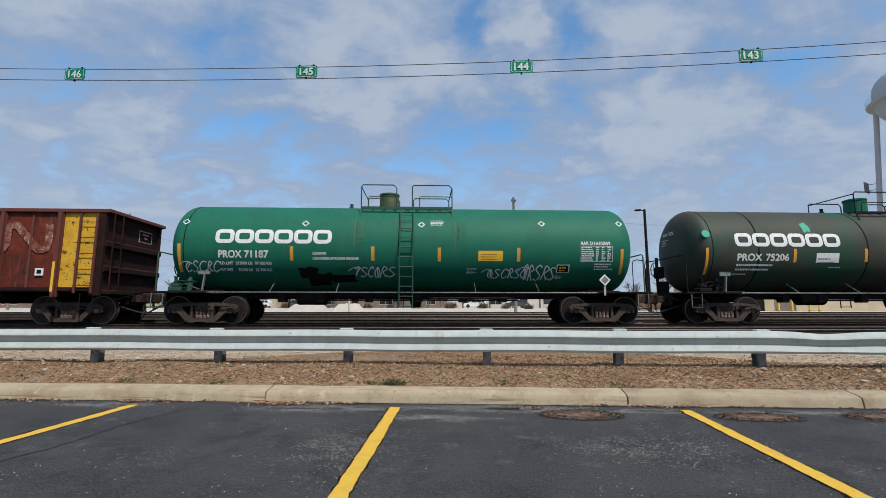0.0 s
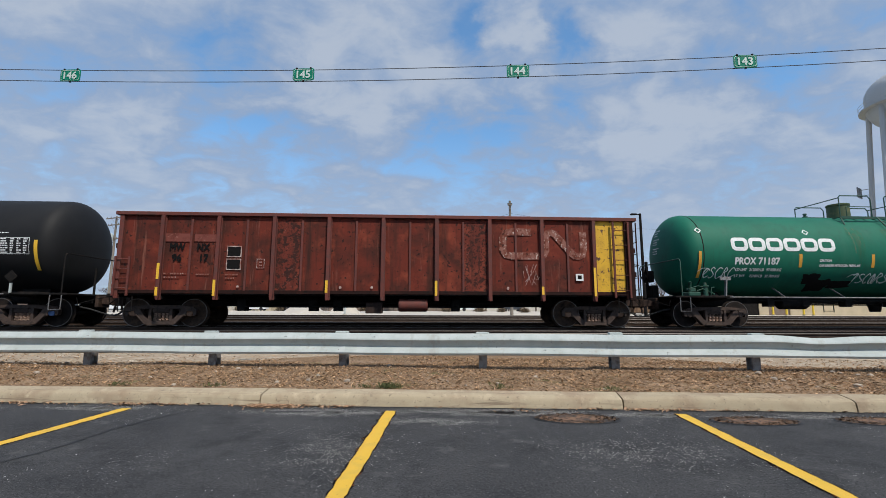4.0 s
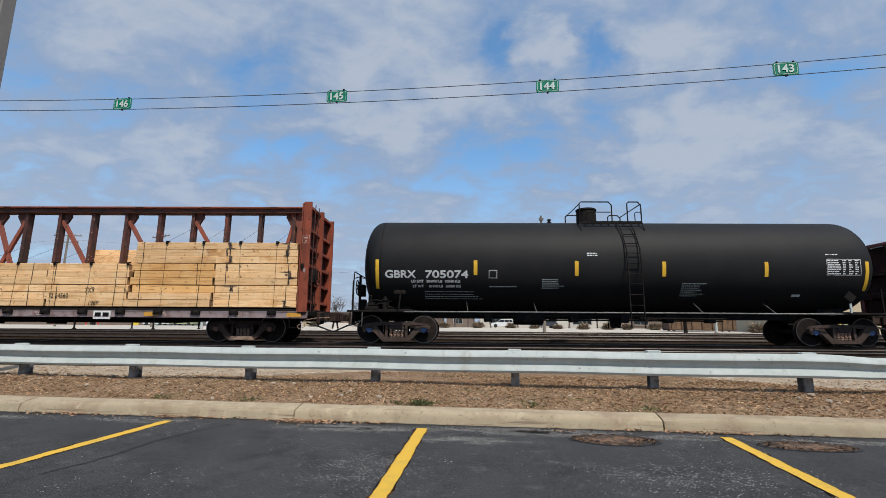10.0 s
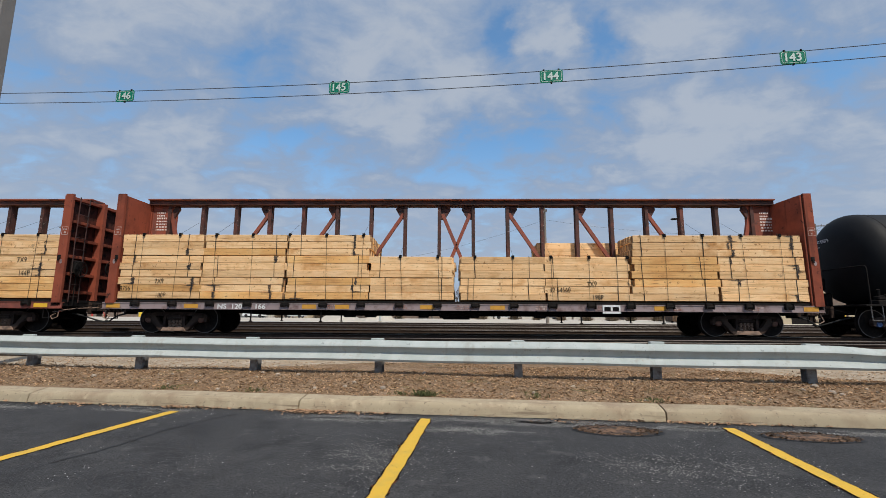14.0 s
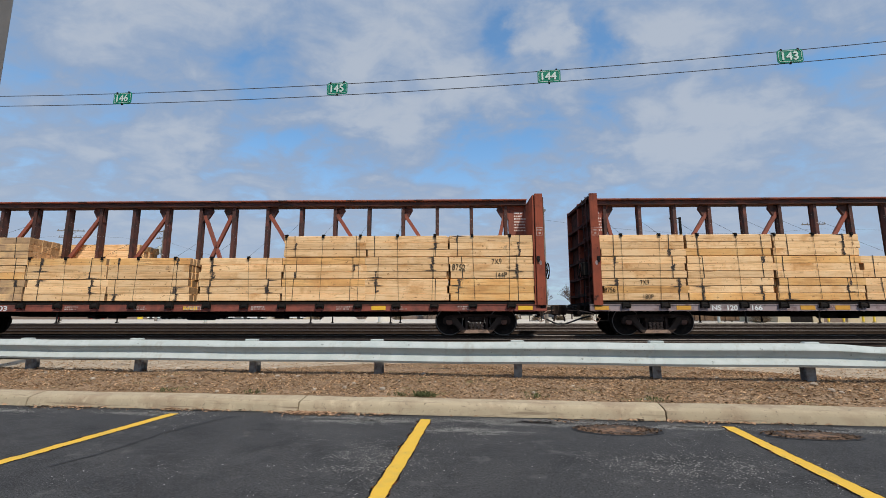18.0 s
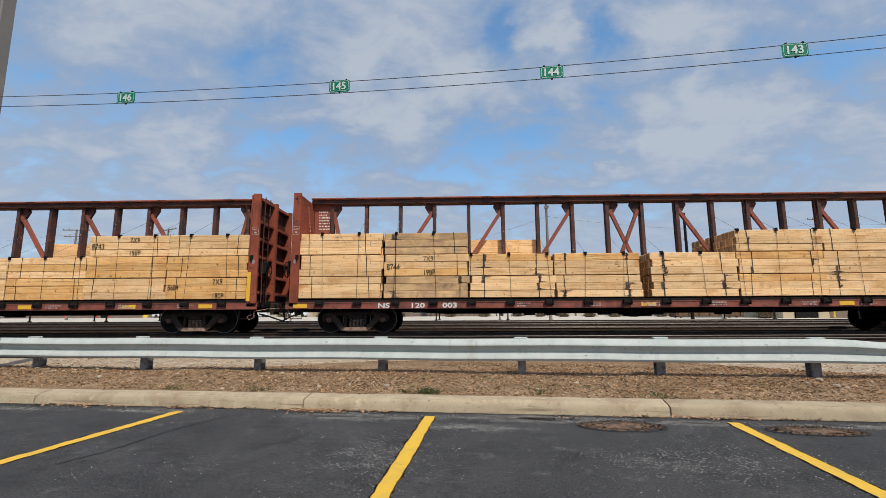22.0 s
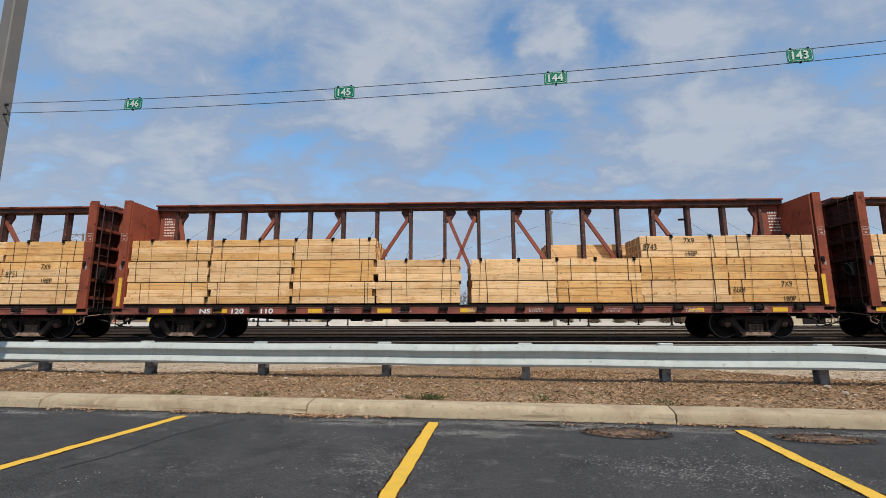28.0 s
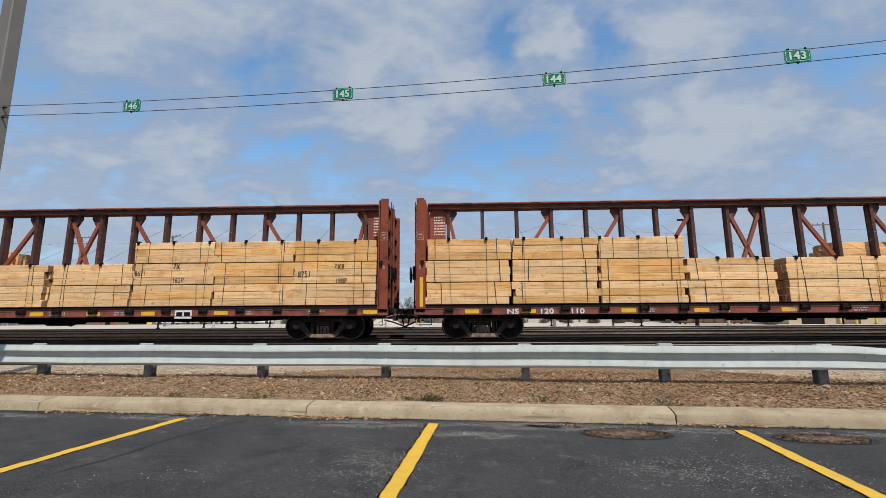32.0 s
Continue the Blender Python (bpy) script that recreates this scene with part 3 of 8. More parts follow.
def make_ground():
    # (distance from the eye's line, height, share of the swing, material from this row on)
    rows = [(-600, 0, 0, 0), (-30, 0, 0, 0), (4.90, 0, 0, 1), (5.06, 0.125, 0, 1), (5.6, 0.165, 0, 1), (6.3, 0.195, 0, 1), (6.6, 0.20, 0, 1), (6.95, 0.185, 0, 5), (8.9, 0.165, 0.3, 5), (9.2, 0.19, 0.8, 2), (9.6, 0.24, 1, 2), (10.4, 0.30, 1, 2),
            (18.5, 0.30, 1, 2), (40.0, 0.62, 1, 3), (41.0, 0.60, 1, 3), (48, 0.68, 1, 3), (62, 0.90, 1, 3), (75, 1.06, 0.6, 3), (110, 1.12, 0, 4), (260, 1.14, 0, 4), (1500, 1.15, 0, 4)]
    xs = [-1500, -400, -150, -80, -50, -36, -30, -26, -22, -18, -14, -11] + [-9 + 0.35 * k for k in range(52)] + [11, 14, 18, 24, 32, 45, 60, 90, 160, 400, 1500]
    s = Shape()
    n = len(xs)
    s.v = [(x, mulch_edge(x) if y == 6.95 else y + shift(x, w), z + (0.02 * noise.noise((x * 0.8, y, 0)) if 5.3 < y < 9 else 0)) for y, z, w, _ in rows for x in xs]
    for k in range(len(rows) - 1):
        for i in range(n - 1):
            s.f.append((k * n + i, k * n + i + 1, k * n + n + i + 1, k * n + n + i))
            s.s.append(rows[k][3])
    ob = part("ground", s, [ASPHALT, MULCH, BALLAST, PALE_GROUND, DRY_GRASS, SAND])
    tagged(ob, "dark asphalt lot, mulch strip, bare sand, ballast and pale concrete yard", "ground", kind="structure")


make_ground()


def make_stripes():
    for x, y0 in ((-3.43, 4.55), (-0.755, 4.60), (2.06, 4.645), (-6.2, 4.5), (4.85, 4.68), (7.6, 4.7)):
        rng = random.Random(int(x * 100))
        s, steps, far = Shape(), 150, -0.9
        ys = [y0 + (far - y0) * k / steps for k in range(steps + 1)]
        v = []
        for y in ys:
            lean = -0.016 * (y0 - y) if abs(x + 0.755) > 1 else 0.03 * (y0 - y) * 0.9
            wear = [0.011 * noise.noise((y * 5.5, x, q)) + 0.008 * noise.noise((y * 17.0, x, q)) + rng.uniform(-0.003, 0.003) for q in (0.0, 7.0)]
            v += [(x - 0.052 + lean + wear[0], y, 0.004), (x + 0.052 + lean + wear[1], y, 0.004)]
        s.add(v, [(2 * k, 2 * k + 2, 2 * k + 3, 2 * k + 1) for k in range(steps)])
        rag, edge = Shape(), []
        for k in range(0, len(v), 2):
            a, b = v[k], v[k + 1]
            edge += [(a[0] - 0.004 - 0.030 * max(0.0, noise.noise((a[1] * 9.0, x, 3.0)) + 0.30) - rng.uniform(0, 0.007), a[1], 0.0025), (b[0] + 0.003 + 0.014 * max(0.0, noise.noise((a[1] * 7.0, x, 9.0)) + 0.25) + rng.uniform(0, 0.004), b[1], 0.0025)]
        rag.add(edge, [(2 * k, 2 * k + 2, 2 * k + 3, 2 * k + 1) for k in range(steps)])
        tagged(part("line_edge", rag, LINE_EDGE), "dark worn edge along a parking line", "parking line edge", "parking line edges", "structure")
        ob = part("parking_line", s, YELLOW_LINE)
        tagged(ob, "worn yellow painted parking line on asphalt", "parking line", "parking lines", "structure")


make_stripes()


def make_kerb():
    """Cast kerb lengths with open joints; the front leans back and the top edge is rounded."""
    joints = [-16.0, -12.4, -9.1, -5.45, -2.17, 1.585, 3.87, 7.2, 10.6, 14.0]
    kerb = thing("kerb", "pale tan concrete kerb with open joints along the asphalt lot", "kerb", kind="structure")
    face = [(0.0, -0.02), (0.014, 0.060), (0.024, 0.094), (0.042, 0.116), (0.074, 0.128), (0.235, 0.136), (0.262, 0.10), (0.262, -0.02)]
    for a, b in zip(joints, joints[1:]):
        s = Shape()
        steps = max(3, int((b - a) / 0.22))
        n = len(face)
        v = []
        for k in range(steps + 1):
            x = a + 0.008 + (b - a - 0.016) * k / steps
            base = 4.795 + 0.010 * x
            worn = noise.noise((x * 1.6, 3.1, 0.0)) * 0.009
            for i, (y, z) in enumerate(face):
                chip = -0.018 if k in (0, steps) and i in (3, 4) else 0
                v.append((x, base + y - (worn if 2 < i < 6 else 0), z + (worn + chip if i > 1 and i < 7 else 0)))
        f = [(k * n + i, k * n + n + i, k * n + n + i + 1, k * n + i + 1) for k in range(steps) for i in range(n - 1)]
        f += [tuple(range(n)), tuple(range(steps * n + n - 1, steps * n - 1, -1))]
        s.add(v, f)
        part("kerb_stone", s, KERB, kerb)


make_kerb()


def make_cracks():
    """Tarry cracks and the ragged dark seam along the kerb."""
    for name, path, width in (("asphalt_crack", [(-2.72, 4.5), (-2.80, 4.35), (-2.86, 4.1), (-2.95, 3.75), (-2.93, 3.4), (-2.97, 3.1), (-3.04, 2.8)], 0.011),
                              ("kerb_seam", [(x * 0.35 - 8, 4.782 + 0.010 * (x * 0.35 - 8)) for x in range(56)], 0.022)):
        rng = random.Random(5)
        s, v = Shape(), []
        pts = []
        for (x0, y0), (x1, y1) in zip(path, path[1:]):
            for k in range(6):
                pts.append((x0 + (x1 - x0) * k / 6, y0 + (y1 - y0) * k / 6))
        along_x = abs(path[-1][0] - path[0][0]) > abs(path[-1][1] - path[0][1])
        for x, y in pts:
            j, w = rng.uniform(-0.012, 0.012), width * rng.uniform(0.35, 1.2)
            v += [(x, y + j - w, 0.003), (x, y + j + w, 0.003)] if along_x else [(x + j - w, y, 0.003), (x + j + w, y, 0.003)]
        s.add(v, [(2 * k, 2 * k + 2, 2 * k + 3, 2 * k + 1) for k in range(len(pts) - 1)])
        tagged(part(name, s, CRACK), "thin dark crack in the asphalt", "crack", kind="structure")


make_cracks()


def make_dust():
    """Pale dust washed against the foot of the kerb and between the bays."""
    rng, s = random.Random(21), Shape()
    for x, y, rx, ry, count in ((-3.75, 4.55, 0.45, 0.10, 1500), (-1.45, 4.50, 0.60, 0.13, 2600), (0.30, 4.60, 0.66, 0.13, 4800), (-5.6, 4.48, 0.7, 0.10, 1300), (1.75, 4.58, 0.5, 0.08, 1300), (-0.25, 4.2, 0.45, 0.12, 900), (3.1, 4.6, 0.5, 0.08, 1000), (-0.9, 3.3, 0.4, 0.5, 700), (1.2, 3.4, 0.7, 0.35, 700)):
        for _ in range(count * 3):
            px, py = x + rng.gauss(0, rx * 0.55), y + rng.gauss(0, ry * 0.55)
            if py > 4.765 + 0.010 * px or noise.noise((px * 4, py * 9, 1.0)) < rng.uniform(-0.5, 0.25):
                continue
            r, a = rng.uniform(0.0025, 0.0075), rng.uniform(0, 6.28)
            s.add([(px + r * rng.uniform(0.5, 1.4) * math.cos(a + q), py + r * rng.uniform(0.5, 1.4) * math.sin(a + q), 0.0022) for q in (0, 1.5, 3.0, 4.5)], [(0, 1, 2, 3)])
    tagged(part("dust", s, DUST), "pale dust washed over the asphalt by the kerb", "dust", kind="stuff")


make_dust()


def make_hollow(x, y, rx, ry, seed):
    """A sunken drain hollow filled with leaf litter."""
    rng = random.Random(seed)
    rim, inner, n = Shape(), Shape(), 40
    ring = lambda f, z: [(x + rx * f * (1 + 0.05 * noise.noise((i * 0.6, seed, f))) * math.cos(i * 2 * math.pi / n), y + ry * f * (1 + 0.09 * noise.noise((i * 0.5, seed, f + 3))) * math.sin(i * 2 * math.pi / n), z) for i in range(n)]
    rim.add(ring(1.0, 0.003) + ring(0.86, 0.005), [(i, (i + 1) % n, n + (i + 1) % n, n + i) for i in range(n)])
    inner.add(ring(0.86, 0.005) + ring(0.4, 0.007) + [(x, y, 0.006)], [(i, (i + 1) % n, n + (i + 1) % n, n + i) for i in range(n)] + [(n + i, n + (i + 1) % n, 2 * n) for i in range(n)])
    top = thing("drain_hollow", "shallow hollow in the asphalt filled with brown leaf litter", "drain", group="drain hollows", kind="structure")
    part("rim", rim, CRACK, top)
    part("litter_bed", inner, DEBRIS, top)
    litter = Shape()
    for _ in range(420):
        a, r = rng.uniform(0, 6.28), min(1.0, 0.45 + 0.5 * rng.random() ** 0.6)
        leaf(litter, (x + rx * r * math.cos(a), y + ry * r * math.sin(a), 0.010), rng.uniform(0.005, 0.016), rng)
    tagged(part("leaf_litter", litter, LITTER, top), kind="stuff")


def leaf(s, p, size, rng, slim=1.0):
    """One bent scrap: two triangles."""
    m = Matrix.Translation(p) @ Euler((rng.uniform(-0.6, 0.6), rng.uniform(-0.6, 0.6), rng.uniform(0, 6.28))).to_matrix().to_4x4()
    w = size * rng.uniform(0.35, 0.8) * slim
    s.add([m @ Vector(q) for q in ((-size, 0, 0), (0, -w, size * 0.25), (size, 0, 0), (0, w, size * 0.2))], [(0, 1, 2), (0, 2, 3)])


make_hollow(1.01, 4.38, 0.40, 0.20, 1)
make_hollow(2.60, 4.39, 0.41, 0.17, 2)
make_hollow(3.75, 4.45, 0.40, 0.17, 3)


def berm(x, y):
    """The height of the mulch strip."""
    pts = [(5.06, 0.125), (5.6, 0.165), (6.3, 0.195), (6.6, 0.20), (6.95, 0.185), (8.9, 0.165)]
    for (y0, z0), (y1, z1) in zip(pts, pts[1:]):
        if y <= y1:
            return z0 + (z1 - z0) * (y - y0) / (y1 - y0) + 0.02 * noise.noise((x * 0.8, y, 0)) * min(1.0, max(0.0, (y - 5.06) / 0.5))
    return 0.165


def make_litter():
    rng = random.Random(11)
    chips = Shape()
    for _ in range(78000):
        x = rng.uniform(-9, 9)
        y = rng.uniform(5.07, 8.3)
        if x < -2.2 and rng.random() < 0.3 or y > mulch_edge(x) + 0.3 * noise.noise((x * 1.6, y * 2, 7)) and rng.random() < 0.84:
            continue
        if rng.random() > 0.95 + 0.6 * noise.noise((x * 0.9, y * 1.6, 0)):
            continue
        shred = rng.random() < 0.45
        leaf(chips, (x, y, berm(x, y) + rng.uniform(0.002, 0.014)), rng.uniform(0.014, 0.036) if shred else rng.uniform(0.006, 0.017) * (1.5 if rng.random() < 0.10 else 1), rng, 0.3 if shred else 1.0)
    tagged(part("wood_chips", chips, CHIP), "tan and brown shredded wood chips and gravel", "mulch", kind="stuff")
    drift = Shape()
    for x0, y0, count, rx, ry in ((-2.02, 4.66, 420, 0.26, 0.055), (-1.7, 4.72, 40, 0.3, 0.02), (-3.15, 4.70, 60, 0.35, 0.03), (-4.6, 4.66, 50, 0.5, 0.03), (1.4, 4.73, 40, 0.5, 0.02), (2.3, 4.74, 50, 0.6, 0.02), (0.6, 4.6, 30, 0.3, 0.05), (-3.0, 4.70, 50, 3.4, 0.014), (2.4, 4.76, 50, 2.6, 0.014), (-3.55, 4.68, 90, 0.16, 0.04), (1.9, 4.74, 60, 0.2, 0.03), (-4.9, 4.62, 70, 0.5, 0.05), (-1.35, 4.68, 70, 0.25, 0.05)):
        for _ in range(count):
            leaf(drift, (x0 + rng.gauss(0, rx * 0.6), y0 + 0.05 + rng.gauss(0, ry), 0.012), rng.uniform(0.01, 0.028), rng)
    tagged(part("leaf_drift", drift, LEAF), "dry brown leaves drifted against the kerb", "leaves", kind="stuff")
    grit = Shape()
    for _ in range(26000):
        x, y = rng.uniform(-5.5, 5.5), 4.72 - rng.random() ** 1.3 * 3.6
        if noise.noise((x * 0.9, y * 0.55, 4.0)) + 0.7 * noise.noise((x * 3.1, y * 2.2, 9.0)) < rng.uniform(0.02, 0.62) + (0.2 if x < -1.6 else 0.0):
            continue
        r, a = rng.uniform(0.0015, 0.0056), rng.uniform(0, 6.28)
        grit.add([(x + r * rng.uniform(0.6, 1.3) * math.cos(a + q), y + r * rng.uniform(0.6, 1.3) * math.sin(a + q), 0.0035) for q in (0, 1.4, 2.9, 4.4)], [(0, 1, 2, 3)])
    tagged(part("pale_grit", grit, GRIT), "pale grit and scuffs scattered over the asphalt", "grit", kind="stuff")
    for k in range(120):
        x, y = rng.uniform(-7.5, 7.5), (rng.uniform(5.12, 6.7) if k < 70 else rng.uniform(5.85, 6.5))
        r = rng.choice((0.012, 0.014, 0.018, 0.018, 0.022, 0.03, 0.042))
        s, v, f = Shape(), [], []
        s.lathe([(-0.6 * r, 0.45 * r), (-0.15 * r, 0.95 * r), (0.25 * r, 0.9 * r), (0.6 * r, 0.4 * r)], "z", 8)
        s.v = [(p[0] * (1 + 0.4 * noise.noise((p[0] * 60, p[1] * 60, k))), p[1] * 0.8, p[2] + 0.2 * r * noise.noise((p[0] * 50, p[2] * 50, k + 9))) for p in s.v]
        tagged(part("stone", s, STONE, at=pose(x, y, berm(x, y) + 0.25 * r, 0, 0, rng.uniform(0, 360))), "small pale stone lying in the mulch", "stone", "stones in the mulch")
    for x0, y0, count, size in ((-0.87, 5.09, 190, 0.065), (-1.12, 5.11, 40, 0.05), (-4.0, 5.09, 40, 0.05), (1.6, 5.11, 40, 0.05), (0.35, 5.14, 36, 0.05), (-2.9, 5.09, 40, 0.05)):
        blades = Shape()
        for _ in range(count):
            bx, by = x0 + rng.gauss(0, 0.065), y0 + abs(rng.gauss(0, 0.05))
            h, a = size * rng.uniform(0.4, 1.1), rng.uniform(0, 6.28)
            z = berm(bx, by)
            dx, dy = math.cos(a), math.sin(a)
            blades.add([(bx - 0.004 * dy, by + 0.004 * dx, z), (bx + 0.004 * dy, by - 0.004 * dx, z), (bx + dx * h * 0.25, by + dy * h * 0.25, z + h * 0.7), (bx + dx * h * 0.7, by + dy * h * 0.7, z + h)], [(0, 1, 2), (0, 2, 3)])
        tagged(part("grass_tuft", blades, GRASS), "small green grass tuft at the kerb's edge", "grass", "grass tufts", "stuff")


make_litter()


# ---- guardrail ----
def make_guardrail():
    rail = thing("guardrail", "galvanised steel W-beam guardrail on steel posts beside the lot", "guardrail")
    posts = [-13.2, -11.3, -9.39, -7.49, -5.57, -3.68, -1.765, 0.225, 2.05, 3.93, 5.85, 7.75, 9.65]
    w = [(0.0, 0.148), (0.012, 0.147), (0.062, 0.093), (0.076, 0.074), (0.078, 0.062), (0.066, 0.047), (0.012, -0.020), (0.010, -0.032), (0.020, -0.044), (0.072, -0.100), (0.079, -0.114), (0.064, -0.142), (0.020, -0.148)]
    for turn, (a, b) in enumerate(zip(posts[0::2], posts[2::2] + [11.6])):
        s, n = Shape(), len(w)
        steps = 26
        v = []
        for back in (0.0, 0.005):
            for k in range(steps + 1):
                x = a + (b - a + 0.12) * k / steps - 0.06
                sag = 0.527 + 0.004 * math.sin(x * 2.1) - 0.018 * math.exp(-((x - 4.70) / 0.35) ** 2)
                dent = 0.045 * math.exp(-((x - 4.75) / 0.28) ** 2)
                for y, z in w:
                    squash = 1 - 0.12 * math.exp(-((x - 4.75) / 0.35) ** 2)
                    v.append((x, 6.375 - y + back + 0.008 * (turn % 2) + dent, sag + z * squash))
        m = (steps + 1) * n
        f = []
        for k in range(steps):
            for i in range(n - 1):
                q = k * n + i
                f += [(q, q + 1, q + n + 1, q + n), (m + q, m + q + n, m + q + n + 1, m + q + 1)]
            f += [(k * n, k * n + n, m + k * n + n, m + k * n), (k * n + n - 1, m + k * n + n - 1, m + k * n + 2 * n - 1, k * n + 2 * n - 1)]
        s.add(v, f)
        part("beam", s, GALV, rail)
    bolt = Shape().lathe([(0, 0.0001), (0.004, 0.014), (0.012, 0.016), (0.016, 0.016)], "y", 10).mesh("bolt", GALV)
    for k, x in enumerate(posts):
        s = Shape()
        # I-section post with its flanges across the line, and a block behind the beam.
        z0, z1 = 0.05, 0.63
        s.box(x - 0.055, x + 0.055, 6.47, 6.478, z0, z1).box(x - 0.004, x + 0.004, 6.478, 6.60, z0, z1).box(x - 0.055, x + 0.055, 6.60, 6.608, z0, z1)
        post = part("post", s, GALV_DARK, rail)
        block = Shape().box(x - 0.095, x + 0.085, 6.378, 6.468, 0.39, 0.700 - 0.004 * (k % 2), 0.008)
        part("offset_block", block, GALV, rail, "short galvanised spacer block")
        part("bolt", bolt, GALV, post, at=pose(x + 0.02, 6.352, 0.528))


make_guardrail()


# ---- numbered signs on two cables ----
def wire(name, pts, r, label, category="cable"):
    ob = part(name, Shape().tube(pts, r, 6), CABLE)
    return tagged(ob, label, category, "overhead cables")


def cable_height(x, low):
    return (3.852 if low else 4.006) + 0.0038 * (x + 0.2) ** 2


SIGN_Y = 5.25
for low in (0, 1):
    wire("sign_cable", [(x * 0.6 - 7.35, SIGN_Y, cable_height(x * 0.6 - 7.35, low)) for x in range(31)], 0.0045, "thin dark cable that carries the numbered signs")


def make_sign(text, x, z):
    top = thing("numbered_sign", f"green sign with white number {text} hung between two cables", "sign", pose(x, SIGN_Y - 0.012, z), "numbered signs")
    w, h, r = 0.138, 0.082, 0.028
    outline = []
    for cx, cz, a0 in ((w - r, h - r, 0), (-w + r, h - r, 90), (-w + r, -h + r, 180), (w - r, -h + r, 270)):
        outline += [(cx + r * math.cos(radians(a0 + 18 * k)), cz + r * math.sin(radians(a0 + 18 * k))) for k in range(6)]
    part("plate", Shape().prism(outline[::-1], -0.002, 0.003), SIGN_GREEN, top)
    ring = Shape()
    n = len(outline)
    inner = [(px * 0.90, pz * 0.84) for px, pz in outline]
    core = [(px * 0.87, pz * 0.79) for px, pz in outline]
    ring.add([(px, -0.005, pz) for px, pz in inner + core], [(i, (i + 1) % n, n + (i + 1) % n, n + i) for i in range(n)])
    part("border", ring, SIGN_WHITE, top)
    me = letters(text, 0.098, SIGN_WHITE, 1.0, 0.004)
    xs = [v.co.x for v in me.vertices]
    part("number", me, SIGN_WHITE, top, at=pose(-(min(xs) + max(xs)) / 2, -0.006, -0.046))
    for cx in (-0.09, 0.09):
        part("clip", Shape().box(cx - 0.010, cx + 0.010, -0.008, 0.014, 0.072, 0.094, 0.002), STEEL_BLACK, top)
    part("clip", Shape().box(-0.010, 0.010, -0.008, 0.014, -0.096, -0.075, 0.002), STEEL_BLACK, top)


make_sign("146", -5.155, 4.022)
make_sign("145", -2.053, 3.953)
make_sign("144", 0.647, 3.928)
make_sign("143", 3.37, 3.98)


def make_sign_pole(x):
    top = thing("cable_pole", "tall grey steel pole that holds the sign cables", "pole", pose(x, SIGN_Y, 0))
    shaft = Shape()
    rings = [(0.0, 0.112), (2.5, 0.108), (6.5, 0.096), (9.0, 0.088)]
    corner = ((-1, -0.86), (-0.86, -1), (0.86, -1), (1, -0.86), (1, 0.86), (0.86, 1), (-0.86, 1), (-1, 0.86))
    shaft.add([(r * u, r * v, z) for z, r in rings for u, v in corner], [(8 * k + i, 8 * k + (i + 1) % 8, 8 * k + 8 + (i + 1) % 8, 8 * k + 8 + i) for k in range(3) for i in range(8)] + [tuple(range(24, 32))])
    part("shaft", shaft, POLE_GREY, top)
    part("base_plate", Shape().box(-0.2, 0.2, -0.2, 0.2, 0, 0.17, 0.01), KERB, top)
    part("junction_box", Shape().box(0.106, 0.15, -0.05, 0.05, 3.00, 3.16, 0.008), STEEL_BLACK, top, "small dark box on the pole")
    for z in (4.02, 4.17):
        part("eye_bolt", Shape().tube([(0.09, 0, z), (0.16, 0, z)], 0.012, 6), STEEL_BLACK, top)


make_sign_pole(-7.42)
make_sign_pole(10.9)

# ---- tracks ----
TRACK_Y, TRACK_TURN, RAIL_TOP = 16.09, 5.98, 0.465


def track(off, x0, x1, ties=True, name="track", lift=0.0):
    """A standard-gauge track parallel to the train's, off metres beyond it."""
    top = thing(name, "rusty standard-gauge railway track on dark ballast", "railway track", pose(0, TRACK_Y + off / math.cos(radians(TRACK_TURN)), RAIL_TOP + lift, 0, 0, TRACK_TURN), "yard tracks", "structure")
    web = [(-0.07, -0.17), (0.07, -0.17), (0.07, -0.157), (0.012, -0.14), (0.01, -0.04), (0.036, -0.03), (0.036, -0.008)]
    head = [(0.036, -0.008), (0.03, 0.0), (-0.03, 0.0), (-0.036, -0.008)]
    outline = web + head[1:3] + [(-0.036, -0.008), (-0.036, -0.03), (-0.01, -0.04), (-0.012, -0.14), (-0.07, -0.157)]
    turn = Matrix(((0, 1, 0, 0), (1, 0, 0, 0), (0, 0, 1, 0), (0, 0, 0, 1)))
    for y in (-0.7525, 0.7525):
        s = Shape()
        m = Matrix.Translation((0, y, 0)) @ turn
        n = len(outline)
        v = [m @ Vector((px, q, pz)) for q in (x0, x1) for px, pz in outline]
        s.add(v, [tuple(range(n)), tuple(range(2 * n - 1, n - 1, -1))])
        for i in range(n):
            s.slot = 1 if 6 <= i <= 8 else 0
            s.add([v[i], v[(i + 1) % n], v[n + (i + 1) % n], v[n + i]], [(0, 1, 2, 3)])
        part("rail", s, [RAIL_RUST, RAIL_STEEL], top)
    if ties:
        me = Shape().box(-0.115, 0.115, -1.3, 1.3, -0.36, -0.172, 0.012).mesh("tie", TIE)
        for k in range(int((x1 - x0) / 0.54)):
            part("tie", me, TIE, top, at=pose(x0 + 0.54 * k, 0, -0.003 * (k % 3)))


track(0, -48, 60)
track(-4.3, -20, 45)
track(4.4, -45, 60, lift=0.05)
track(9.0, -45, 60, True, lift=0.12)
track(13.6, -45, 60, False, lift=0.19)
track(18.2, -45, 60, False, lift=0.25)

